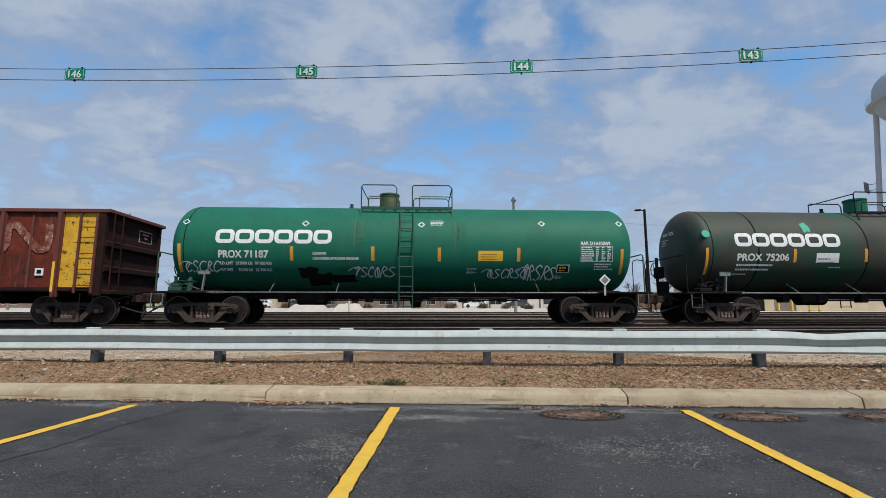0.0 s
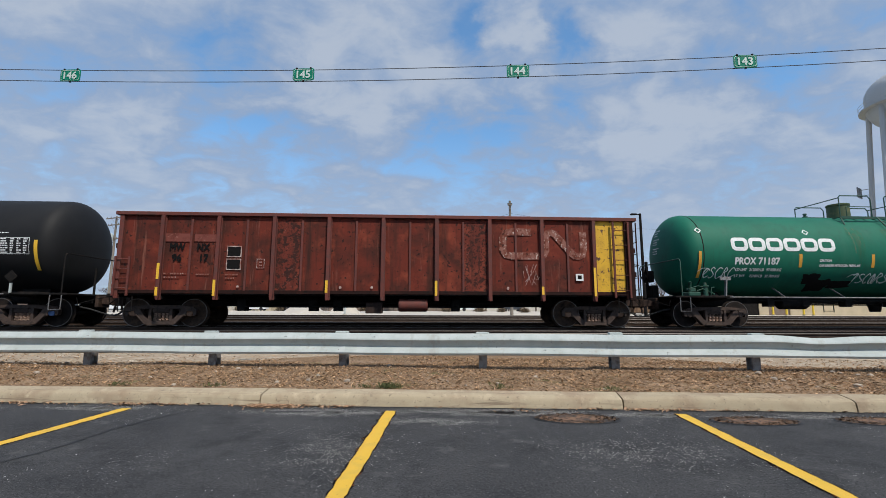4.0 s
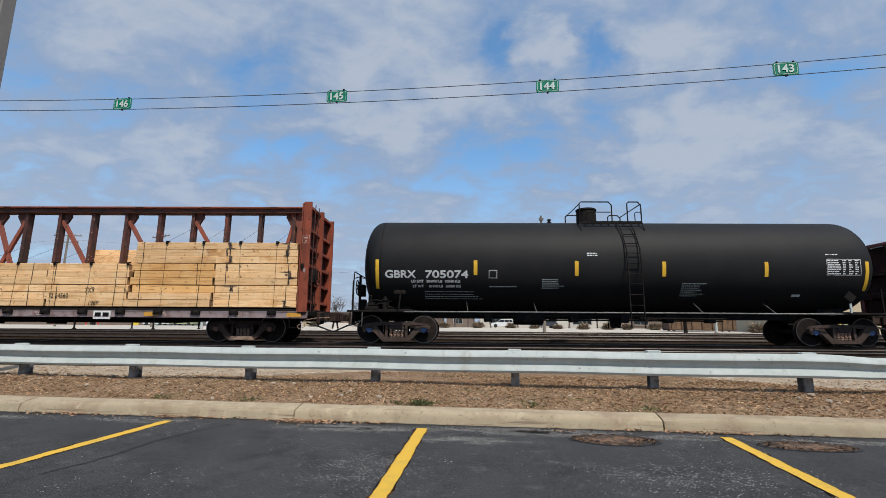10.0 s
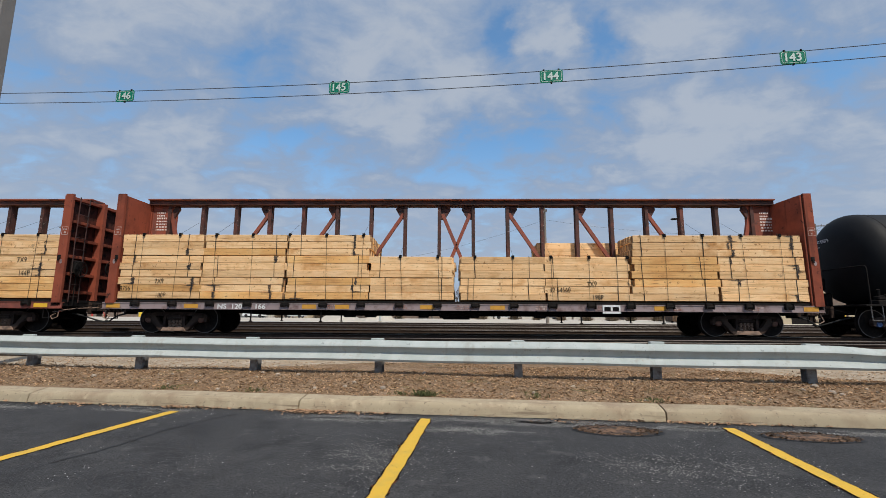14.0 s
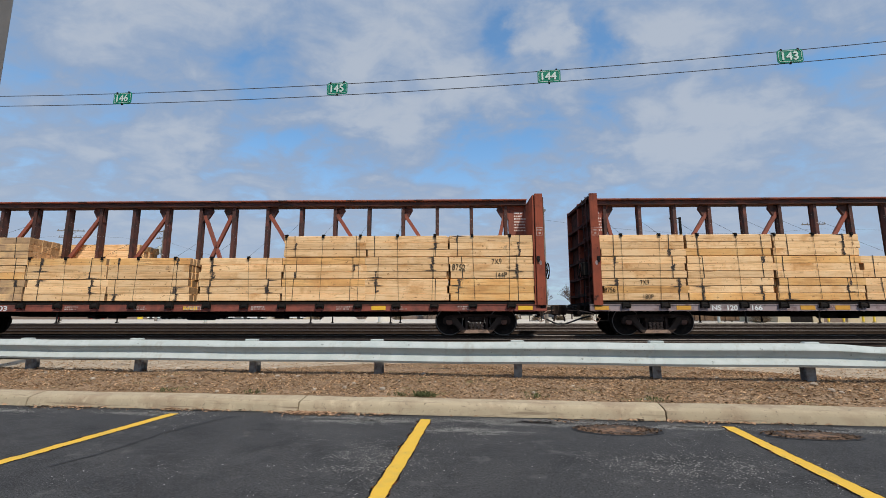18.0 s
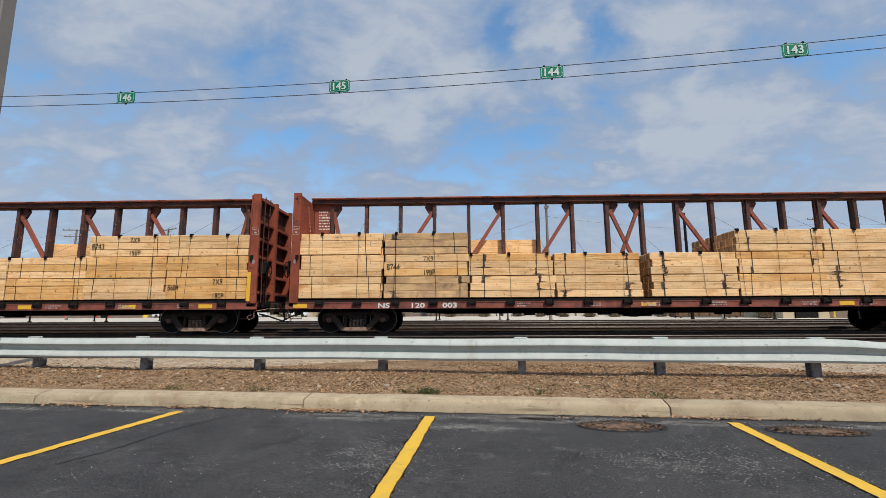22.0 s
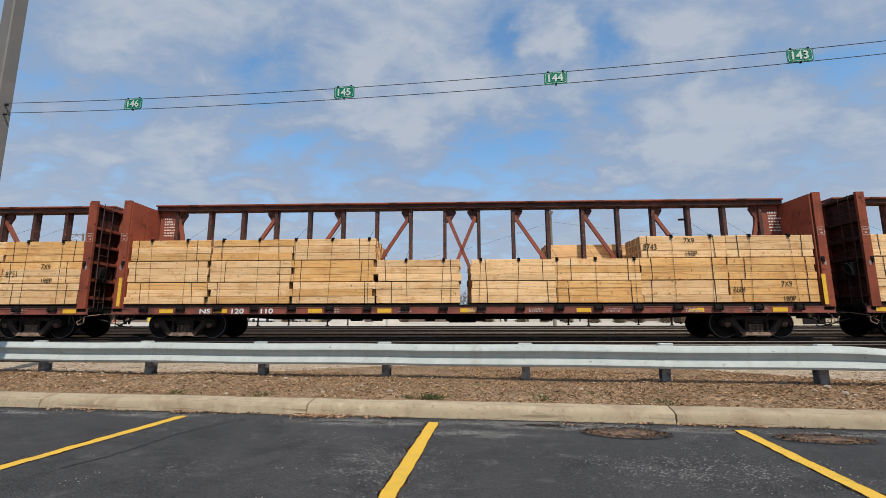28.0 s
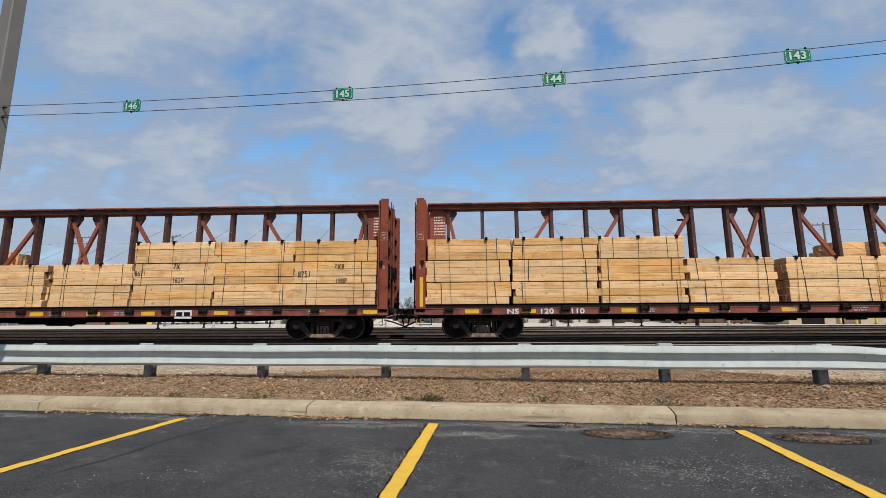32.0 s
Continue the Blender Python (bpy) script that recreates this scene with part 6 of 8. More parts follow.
        part("step", Shape().tube([(x - side * 0.1, -1.5, 0.98), (x - side * 0.1, -1.5, 0.5), (x - side * 0.5, -1.5, 0.5), (x - side * 0.5, -1.5, 0.98)], 0.016, 6), STEEL_BLACK, car)
        coupler(car, side * (half + 0.72), side)
        truck(car, side * 7.06, TRUCK_IRON, CAP_RUST)
    part("brake_wheel", brake_wheel(), STEEL_BLACK, car, at=pose(-half - 0.26, -0.5, 2.9))
    part("brake_housing", Shape().box(-half - 0.25, -half - 0.02, -0.7, -0.3, 2.3, 2.9, 0.02), STEEL_BLACK, car)
    part("floor", Shape().box(-half, half, -w, w, 1.02, 1.08).box(-6.5, 6.5, -0.3, 0.3, 0.68, 1.02, 0.01), STEEL_BLACK, car)
    for i in range(9):
        px = (i - 4) * bay
        part("cross_bearer", Shape().box(px - 0.09, px + 0.09, -w + 0.02, w - 0.02, 0.88, 1.02, 0.01), STEEL_BLACK, car)
    part("air_reservoir", Shape().lathe([(-0.5, 0.16), (-0.46, 0.21), (0.42, 0.21), (0.46, 0.16)], "x", 16, (1.0, -1.2, 0.72)), GONDOLA_POST, car, "rust-red air reservoir")
    part("equipment_box", Shape().box(-0.55, -0.02, -1.25, -0.9, 0.45, 0.80, 0.01), TRUCK_BROWN, car)
    s = Shape()
    for x0, x1, y, z in ((-5.5, 5.2, -0.7, 0.8), (-4.5, 4, -1.0, 0.66)):
        s.tube([(x0, y, z), (x1, y, z)], 0.026, 6)
    for px in (-4.6, -2.3, -1.5, 2.4):
        s.box(px - 0.14, px + 0.14, -0.95, -0.6, 0.52, 0.9, 0.02)
    part("brake_rigging", s, STEEL_BLACK, car)
    # Marks.
    y = -w - 0.036
    mx = lambda q: q - a
    part("repaint_patch", Shape().box(mx(-26.95), mx(-26.17), y + 0.004, y + 0.008, 3.16 - RAIL_TOP, 3.42 - RAIL_TOP), REPAINT, car)
    part("repaint_patch", Shape().box(mx(-26.03), mx(-25.35), y + 0.004, y + 0.008, 3.17 - RAIL_TOP, 3.40 - RAIL_TOP), REPAINT, car)
    word("96", mx(-26.68), y, 2.53 - RAIL_TOP, 0.235, BLACK_MARK, car, 0.9, bold=0.013)
    word("17", mx(-25.86), y, 2.53 - RAIL_TOP, 0.235, BLACK_MARK, car, 0.9, bold=0.013)
    word("MW", mx(-26.78), y, 2.88 - RAIL_TOP, 0.235, BLACK_MARK, car, 0.8, bold=0.013)
    word("NX", mx(-25.93), y, 2.88 - RAIL_TOP, 0.235, BLACK_MARK, car, 0.8, bold=0.013)
    for q, z in ((-25.0, 2.68), (-25.0, 2.27)):
        x0, zz = mx(q), z - RAIL_TOP
        part("stencil_frame", Shape().box(x0, x0 + 0.46, y, y + 0.003, zz, zz + 0.36), FADED_WHITE, car)
        part("stencil_panel", Shape().box(x0 + 0.03, x0 + 0.43, y - 0.004, y - 0.001, zz + 0.03, zz + 0.33), BLACK_MARK, car)
    part("white_plate", Shape().box(mx(-13.75), mx(-13.5), y - 0.02, y, 1.99 - RAIL_TOP, 2.22 - RAIL_TOP), WHITE, car, "small white plate")
    part("white_plate", Shape().box(mx(-13.69), mx(-13.56), y - 0.024, y - 0.021, 2.05 - RAIL_TOP, 2.17 - RAIL_TOP), BLACK_MARK, car)
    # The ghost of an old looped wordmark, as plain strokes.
    line = [(-15.2, 3.60), (-15.85, 3.60), (-16.05, 3.56), (-16.15, 3.42), (-16.15, 2.98), (-16.05, 2.84), (-15.85, 2.80), (-14.95, 2.80), (-14.80, 2.84), (-14.72, 2.98), (-14.72, 3.42), (-14.66, 3.56), (-14.54, 3.60),
            (-14.42, 3.54), (-13.88, 2.92), (-13.76, 2.82), (-13.62, 2.80), (-13.50, 2.86), (-13.46, 3.0), (-13.46, 3.62)]
    ribbon, edge = Shape(), []
    for k, (px, pz) in enumerate(line):
        (ax, az), (bx, bz) = line[max(0, k - 1)], line[min(len(line) - 1, k + 1)]
        q = math.hypot(bx - ax, bz - az)
        ox, oz = -(bz - az) / q * 0.118, (bx - ax) / q * 0.118
        edge += [(mx(px + ox), y, pz + oz - RAIL_TOP), (mx(px - ox), y, pz - oz - RAIL_TOP)]
    ribbon.add(edge, [(2 * k, 2 * k + 1, 2 * k + 3, 2 * k + 2) for k in range(len(line) - 1)])
    part("old_wordmark_ribbon", ribbon, PINKISH, car, "flaking pale ribbon of an old wordmark")
    for x0, x1, z, n in ((-26.9, -26.2, 2.12, 2), (-25.9, -25.3, 2.1, 1), (-25.0, -24.6, 2.1, 2)):
        for k in range(n):
            me = bars(1, x1 - x0, 0.1, 0.045, n + k)
            part("small_print", me, None, car, at=pose(mx(x0), y - 0.002, z - RAIL_TOP - 0.12 * k))
            me.materials.clear()
            me.materials.append(PINKISH)
    frame_mark = Shape()
    for b0, b1, c0, c1 in ((0, 0.24, 0, 0.015), (0, 0.24, 0.285, 0.30), (0, 0.015, 0.015, 0.285), (0.225, 0.24, 0.015, 0.285), (0.08, 0.17, 0.08, 0.11), (0.08, 0.17, 0.18, 0.21)):
        frame_mark.box(b0, b1, -0.002, 0, c0, c1)
    part("stencil_frame", frame_mark, FADED_WHITE, car, "small faded stencil square", at=pose(mx(-24.05), y, 2.33 - RAIL_TOP))
    for i, z0, z1 in ((0, 1.81, 2.31), (0, 1.30, 1.56), (1, 1.29, 1.80), (3, 1.41, 1.80), (5, 1.33, 1.81), (7, 1.38, 1.64), (8, 1.34, 2.27)):
        px = (i - 4) * bay
        tape(car, px - 0.02, -w - 0.14, z0 - RAIL_TOP + 0.15, z1 - RAIL_TOP + 0.15, 0.08)
    for q in (-22.0 + 0.6, -16.0, -24.6, -20.4):
        part("pale_disc", Shape().lathe([(0, 0.001), (0.003, 0.045)], "y", 14, (mx(q), y - 0.004, 1.27)), FADED_WHITE, car)
    s = Shape()
    rng = random.Random(3)
    for _ in range(14):
        x = mx(-15.6) + rng.uniform(0, 0.6)
        s.bar((x, y - 0.003, 1.35 + rng.uniform(0, 0.5)), (x + rng.uniform(-0.2, 0.25), y - 0.003, 1.35 + rng.uniform(0.1, 0.75)), 0.003, 0.012)
    part("graffiti", s, FADED_WHITE, car)
    return car


gondola(A_GON)


# -- centre-beam cars --
WINCHES = [q * (0.61 + 1.235 * k) for k in range(9) for q in (-1, 1)]


def centre_beam(a, label, sill, number, plate_x, strips, nx):
    car = thing("centre_beam_car", label, "centre-beam car", on_track(a), "freight cars in the train")
    RIDERS.append((car, a))
    half, deck, top = 11.62, 1.10, 4.80
    # Deck and sills.
    part("deck", Shape().box(-half, half, -1.36, 1.36, 0.99, deck - 0.02), STEEL_BLACK, car)
    part("centre_sill", Shape().prism([(-half, 0.72), (-7.5, 0.68), (-6.5, 0.62), (6.5, 0.62), (7.5, 0.68), (half, 0.72), (half, 0.99), (-half, 0.99)], -0.3, 0.3), STEEL_BLACK, car)
    for side in (-1, 1):
        s = Shape().box(-half, half, side * 1.36, side * 1.42, 0.80, 0.985, 0.006).box(-half, half, side * 1.30, side * 1.437, 0.975, 1.0).box(-half, half, side * 1.34, side * 1.46, 0.785, 0.80)
        part("side_sill", s, sill, car, "painted side sill")
    # Winches along the sill.
    win = Shape().box(-0.10, 0.10, -0.08, 0.02, 0.90, 1.02, 0.012).lathe([(-0.14, 0.04), (0.14, 0.04)], "x", 8, (0, -0.05, 0.95)).box(-0.13, -0.10, -0.10, 0.0, 0.87, 1.06).box(0.10, 0.13, -0.10, 0.0, 0.87, 1.06).mesh("winch", STEEL_BLACK)
    for side in (-1, 1):
        for wx in WINCHES:
            part("winch", win, None, car, at=pose(wx, side * 1.44, 0, 0, 0, 0 if side < 0 else 180))
    for side in (-1, 1):
        for hx in (-6.7, -4.4, 4.0, 6.6):
            part("hanger", Shape().box(hx - 0.022, hx + 0.022, side * 1.33, side * 1.36, 0.42, 0.80).box(hx - 0.05, hx + 0.05, side * 1.31, side * 1.37, 0.40, 0.43), STEEL_BLACK, car, "dark hanger under the sill")
    # Centre beam: chord, posts, braces, end panels.
    part("top_chord", Shape().box(-half + 0.35, half - 0.35, -0.31, 0.31, top - 0.055, top, 0.012), BEAM_RED, car)
    # The shade below the flange is put into the web's darker colour.
    part("chord_web", Shape().box(-half + 0.35, half - 0.35, -0.22, 0.22, top - 0.21, top - 0.056, 0.01), BEAM_DARK, car, "top chord web, painted dark for the shade of its flange")
    for k in range(9):
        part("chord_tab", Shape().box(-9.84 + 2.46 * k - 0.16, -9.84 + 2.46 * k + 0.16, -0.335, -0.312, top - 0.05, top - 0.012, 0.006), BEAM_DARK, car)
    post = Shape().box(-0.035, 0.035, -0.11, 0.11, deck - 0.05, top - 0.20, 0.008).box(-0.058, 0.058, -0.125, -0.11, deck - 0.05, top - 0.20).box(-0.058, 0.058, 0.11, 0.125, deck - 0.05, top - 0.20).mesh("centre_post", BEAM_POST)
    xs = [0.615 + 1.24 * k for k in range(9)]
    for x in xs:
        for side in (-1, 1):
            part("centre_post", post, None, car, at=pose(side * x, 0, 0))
    rod = lambda p, q, w: Shape().bar(p, q, 0.12, w, (0, 1, 0))
    braces = [((-0.5, 1.9), (0.5, 4.30)), ((0.5, 1.9), (-0.5, 4.30))]
    for k in (1, 3, 5):
        x0, x1 = xs[k] + 0.05, xs[k + 1] - 0.1
        for side in (-1, 1):
            braces.append(((side * x1, 3.0 - 0.35), (side * x0, 4.32)))
    for side in (-1, 1):
        braces.append(((side * (xs[8] - 0.35), 2.9), (side * (xs[8] - 0.02), 4.36)))
    for (x0, z0), (x1, z1) in braces:
        part("brace", rod((x0, 0, z0), (x1, 0, z1), 0.105), BEAM_RED, car)
        gx = 1 if x1 > x0 else -1
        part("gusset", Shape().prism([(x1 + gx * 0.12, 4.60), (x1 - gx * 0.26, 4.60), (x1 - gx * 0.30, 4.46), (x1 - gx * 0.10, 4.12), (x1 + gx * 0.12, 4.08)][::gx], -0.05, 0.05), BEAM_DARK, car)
    for side in (-1, 1):
        x0, x1 = side * xs[8], side * (half - 0.42)
        s = Shape().box(x0 + side * 0.1, x1, -0.05, 0.05, deck, top - 0.1).prism([(x0 - side * 0.16, 4.60), (x0 + side * 0.12, 4.60), (x0 + side * 0.12, 4.05), (x0 - side * 0.02, 4.3)][::-side], -0.06, 0.06)
        part("end_panel", s, BEAM_RED, car)
        lx = min(x0, x1) + (0.16 if side < 0 else 0.30)
        for k, wd in enumerate((0.52, 0.46, 0.58, 0.50, 0.48, 0.54, 0.46)):
            me = bars(1, wd, 0.1, 0.062 if k in (0, 2) else 0.046, 31 + k)
            me.materials.clear()
            me.materials.append(PALE_PRINT)
            part("small_print", me, None, car, at=pose(lx, -0.056, 4.30 - 0.105 * k))
    # Bulkheads: ribbed outside, plain inside, with ladders.
    for side in (-1, 1):
        hb = half - 0.30
        xi, xo = side * (hb - 0.06), side * (hb + 0.02)
        mid = side * (hb - 0.02)
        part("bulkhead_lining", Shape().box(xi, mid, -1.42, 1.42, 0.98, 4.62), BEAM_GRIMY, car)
        # Outer sheet: the shade between the ribs is painted in.
        part("bulkhead_sheet", Shape().box(mid, xo, -1.42, 1.42, 0.98, 4.62), BEAM_SHADE, car)
        pc = side * (hb + 0.0875) + (-0.02 if side < 0 and number[1] == "110" else 0.055)
        xe = pc + side * 0.15
        for y in (-1.43, 0.0, 1.43):
            w2 = 0.045 if y else 0.07
            s = Shape().prism([(pc - 0.14, 0.98), (pc + 0.14, 0.98), (pc + 0.125, 4.66), (pc - 0.125, 4.66)], y - w2, y + w2)
            part("bulkhead_post", s, BEAM_GRIMY, car)
        part("boxed_mark", Shape().box(pc - 0.11, pc + 0.11, -1.479, -1.4765, 3.24, 3.255).box(pc - 0.11, pc + 0.11, -1.479, -1.4765, 3.50, 3.515).box(pc - 0.11, pc - 0.098, -1.479, -1.4765, 3.255, 3.50).box(pc + 0.098, pc + 0.11, -1.479, -1.4765, 3.255, 3.50).box(pc - 0.07, pc + 0.07, -1.479, -1.4765, 3.40, 3.45).box(pc - 0.03, pc + 0.04, -1.479, -1.4765, 3.29, 3.35), FADED_WHITE, car, "faded white boxed mark")
        part("tag_plate", Shape().prism([(pc + 0.045 * math.cos(q * 0.5236), 2.34 + 0.075 * math.sin(q * 0.5236)) for q in range(12)], -1.481, -1.4765), SILL_PALE, car, "small pale oval plate")
        for z, d in ((1.35, 0.17), (1.95, 0.17), (2.55, 0.17), (3.15, 0.17), (3.75, 0.17), (4.55, 0.16)):
            s = Shape().box(xo, xo + side * d, -1.36, 1.36, z - 0.05, z + 0.05, 0.006)
            # Left-end ribs face away from the sun; their paint carries that shade.
            part("bulkhead_rib", s, BEAM_GRIMY if side > 0 else BEAM_SHADE, car)
        s = Shape()
        for y in (-1.22, -0.82):
            s.tube([(xe + side * 0.05, y, 1.0), (xe + side * 0.02, y, 3.0), (xe + side * 0.04, y, 4.6)], 0.018, 6)
        for k in range(9):
            z = 1.2 + 0.4 * k
            xx = xe + side * 0.055
            s.tube([(xx, -1.22, z), (xx, -0.82, z)], 0.013, 5)
        part("end_ladder", s, BEAM_DARK, car)
        hook = pc - side * 0.07
        part("tie_hook", Shape().box(hook - 0.055, hook + 0.055, -1.50, -1.474, 2.42, 2.56, 0.008).box(hook - 0.03, hook + 0.03, -1.515, -1.499, 2.36, 2.46), STEEL_BLACK, car, "dark tie-down hook")
        if side < 0 and number[1] == "003":
            marks = Shape()
            for k in range(9):
                mz, my = 4.36 - 0.125 * k, -0.62 + 0.045 * k + 0.05 * noise.noise((k * 1.7, 2.0, 0.5))
                marks.bar((xi + 0.003, my - 0.03, mz), (xi + 0.003, my + 0.05, mz + 0.06 * noise.noise((k * 2.3, 0.4, 1.0))), 0.004, 0.022, (1, 0, 0)).bar((xi + 0.003, my + 0.04, mz), (xi + 0.003, my + 0.01, mz - 0.055), 0.004, 0.018, (1, 0, 0))
            part("chalk_mark", marks, PALE_PRINT, car, "chalked white scribble down the bulkhead")
        part("end_sill", Shape().box(side * 10.2, side * (half + 0.2), -0.26, 0.26, 0.70, 1.0, 0.02).box(xi, xe, -1.42, 1.42, 0.86, 1.0, 0.01), STEEL_BLACK, car)
        part("step", Shape().tube([(xi - side * 0.2, -1.42, 0.80), (xi - side * 0.2, -1.42, 0.48), (xi + side * 0.18, -1.42, 0.48), (xi + side * 0.18, -1.42, 0.80)], 0.016, 6), STEEL_BLACK, car)
        coupler(car, side * (half + 0.60), side)
        lever = [(side * (half + 0.45), -0.35, 0.84), (side * (half + 0.12), -0.9, 0.80), (side * (half - 0.10), -1.36, 0.72), (side * (half - 0.06), -1.42, 0.52), (side * (half - 0.22), -1.43, 0.44), (side * (half - 0.30), -1.42, 0.54), (side * (half - 0.16), -1.41, 0.62)]
        part("cut_lever", Shape().tube(lever, 0.016, 6), TRUCK_SEAT, car, "rusty uncoupling lever with a bent handle")
        truck(car, side * 9.39, TRUCK_BROWN, HUB_RUST)
    for side in (-1, 1):
        part("brake_wheel", brake_wheel(), STEEL_BLACK, car, at=pose(side * (half + 0.16), -1.0, 2.12, 0, 0, 0 if side < 0 else 180))
        part("brake_housing", Shape().box(side * (half - 0.08), side * (half + 0.09), -1.18, -0.86, 1.95, 2.40, 0.02).tube([(side * (half + 0.03), -1.02, 1.95), (side * (half + 0.05), -1.04, 0.9)], 0.02, 5), STEEL_BLACK, car)
    s = Shape()
    for x0, x1, y, z in ((-7.5, 7.2, -0.7, 0.80), (-4.5, 6.5, -0.95, 0.70)):
        s.tube([(x0, y, z), (x1, y, z)], 0.024, 6)
    for px in (-3.6, -2.9, -1.1, -0.4, 0.6, 2.8):
        s.box(px - 0.16, px + 0.16, -0.9, -0.4, 0.56, 0.9, 0.02)
    s.lathe([(-0.45, 0.18), (0.45, 0.18)], "x", 14, (0.0, -0.6, 0.68))
    part("brake_rigging", s, STEEL_BLACK, car)
    # Marks on the sill.
    rng = random.Random(int(a))
    y = -1.428
    w = 0.46
    for dx in strips:
        part("reflector", Shape().box(dx - w / 2, dx + w / 2, y - 0.005, y, 0.825, 0.955), ORANGE_TAPE if sill is SILL_PALE else REFLECT, car, "yellow reflective strip")
    word("NS", nx[0], y - 0.007, 0.812, 0.155, WHITE, car, nx[3], bold=0.008)
    word(number[0], nx[1], y - 0.007, 0.812, 0.155, WHITE, car, nx[3], bold=0.008)
    word(number[1], nx[2], y - 0.007, 0.812, 0.155, WHITE, car, nx[3], bold=0.008)
    if "pale timber" in label:
        for q in (-1, 1):
            part("reflector", Shape().box(11.28 if q > 0 else -11.44, 11.40 if q > 0 else -11.33, -1.482, -1.4765, 1.05, 2.0), REFLECT, car, "yellow reflective strip")
    for k in range(7):
        x = -4.6 + 2.2 * k + rng.uniform(-0.3, 0.3)
        if abs(x + 3.6) < 0.5:
            continue
        me = bars(2, 0.55, 0.075, 0.05, 50 + k)
        me.materials.clear()
        me.materials.append(FADED_WHITE)
        part("small_print", me, None, car, at=pose(x + 0.35, y - 0.006, 0.905))
    if plate_x is not None:
        part("plate", Shape().box(plate_x - 0.28, plate_x + 0.28, y - 0.03, y - 0.008, 0.72, 0.99), WHITE, car, "white bordered plate")
        for q in (-0.13, 0.13):
            part("plate", Shape().box(plate_x + q - 0.10, plate_x + q + 0.10, y - 0.034, y - 0.031, 0.80, 0.93), BLACK_MARK, car)
    return car


BEAMS = [
    (-60.32, SILL_PALE, ("120", "166"), 4.94, (3, 3, 3, 2, 2, 2, 3, 3), "oxide-red centre-beam lumber car with faded pinkish sill", (-11.25, -8.66, -4.78, -3.7, -0.94, 1.32, 6.53, 11.2), (-7.79, -7.34, -6.57, 1.15)),
    (-84.94, SILL_RED, ("120", "003"), None, (3, 3, 2, 2, 2, 3, 3, 3), "oxide-red centre-beam lumber car with red-brown sill", (-11.13, 0.06, 6.21, 10.94), (-8.6, -7.55, -6.5, 1.5)),
    (-109.13, SILL_RED, ("120", "110"), None, (3, 3, 3, 2, 2, 2, 3, 3), "oxide-red centre-beam lumber car loaded with pale timber", (-9.76, -7.95, -4.8, -2.53, 0.15, 3.85, 7.37, 9.93), (-8.65, -7.62, -6.65, 1.45)),
    (-133.22, SILL_RED, ("120", "042"), 4.88, (3, 3, 2, 2, 2, 3, 3, 3), "oxide-red centre-beam lumber car, last in view, loaded with timber", (-9.8, -7.0, -4.0, -0.12, 1.82, 3.68, 6.12, 11.04), (-8.6, -7.55, -6.5, 1.45)),
]
for a, sill, number, plate_x, _, label, strips, nx in BEAMS:
    centre_beam(a, label, sill, number, plate_x, strips, nx)


# -- strapped timber bundles --
LEN, ROW_H, ROW_D = 2.735, 0.230, 0.178


def timber_mesh(name, side):
    s = Shape()
    s.box(-LEN / 2, LEN / 2, -ROW_D / 2, ROW_D / 2, -ROW_H / 2, ROW_H / 2, 0.011)
    s.s = [1 if k in (0, 1) else 0 for k in range(len(s.f))]
    return s.mesh(name, side)


TIMBERS = [timber_mesh("timber", [TIMBER, TIMBER_END]), timber_mesh("timber", [TIMBER_GREY, TIMBER_END]), timber_mesh("timber", [TIMBER_ORANGE, TIMBER_END])]


def strap_stain(x, lean, y, rng):
    """Ragged black streaks down a strap, over one to three timbers, with tails along their joints."""
    s = Shape()
    first = rng.choice((0, 0, 1, 1, 2))
    for r in range(first, min(3, first + rng.choice((1, 1, 2, 3)))):
        z0, z1 = 0.2335 * r + 0.012, 0.2335 * (r + 1) - 0.006
        for q in range(rng.choice((1, 1, 2))):
            n, xc = 11, x + lean * (r + 0.5) / 3 + rng.gauss(0, 0.035)
            za, zb = (z0, z1) if not q else sorted((rng.uniform(z0, z1), rng.uniform(z0, z1)))
            wd, drift = rng.uniform(0.03, 0.085), rng.gauss(0, 0.02)
            rim = [(xc + drift * k / n + e * wd * rng.uniform(0.15, 1.0), y - 0.0004 * q, za + (zb - za) * k / n) for k in range(n + 1) for e in (-1, 1)]
            s.add(rim, [(2 * k, 2 * k + 1, 2 * k + 3, 2 * k + 2) for k in range(n)])
        for e in (-1, 1):
            if rng.random() < 0.6:
                n, ln, zt = 8, rng.uniform(0.10, 0.42), rng.choice((z0 + 0.02, z1 - 0.02))
                rim = [(x + e * ln * k / n, y + 0.0003, zt + f * 0.028 * (1 - k / n) * rng.uniform(0.3, 1.0)) for k in range(n + 1) for f in (-e, e)]
                s.add(rim, [(2 * k, 2 * k + 2, 2 * k + 3, 2 * k + 1) for k in range(n)])
    return s


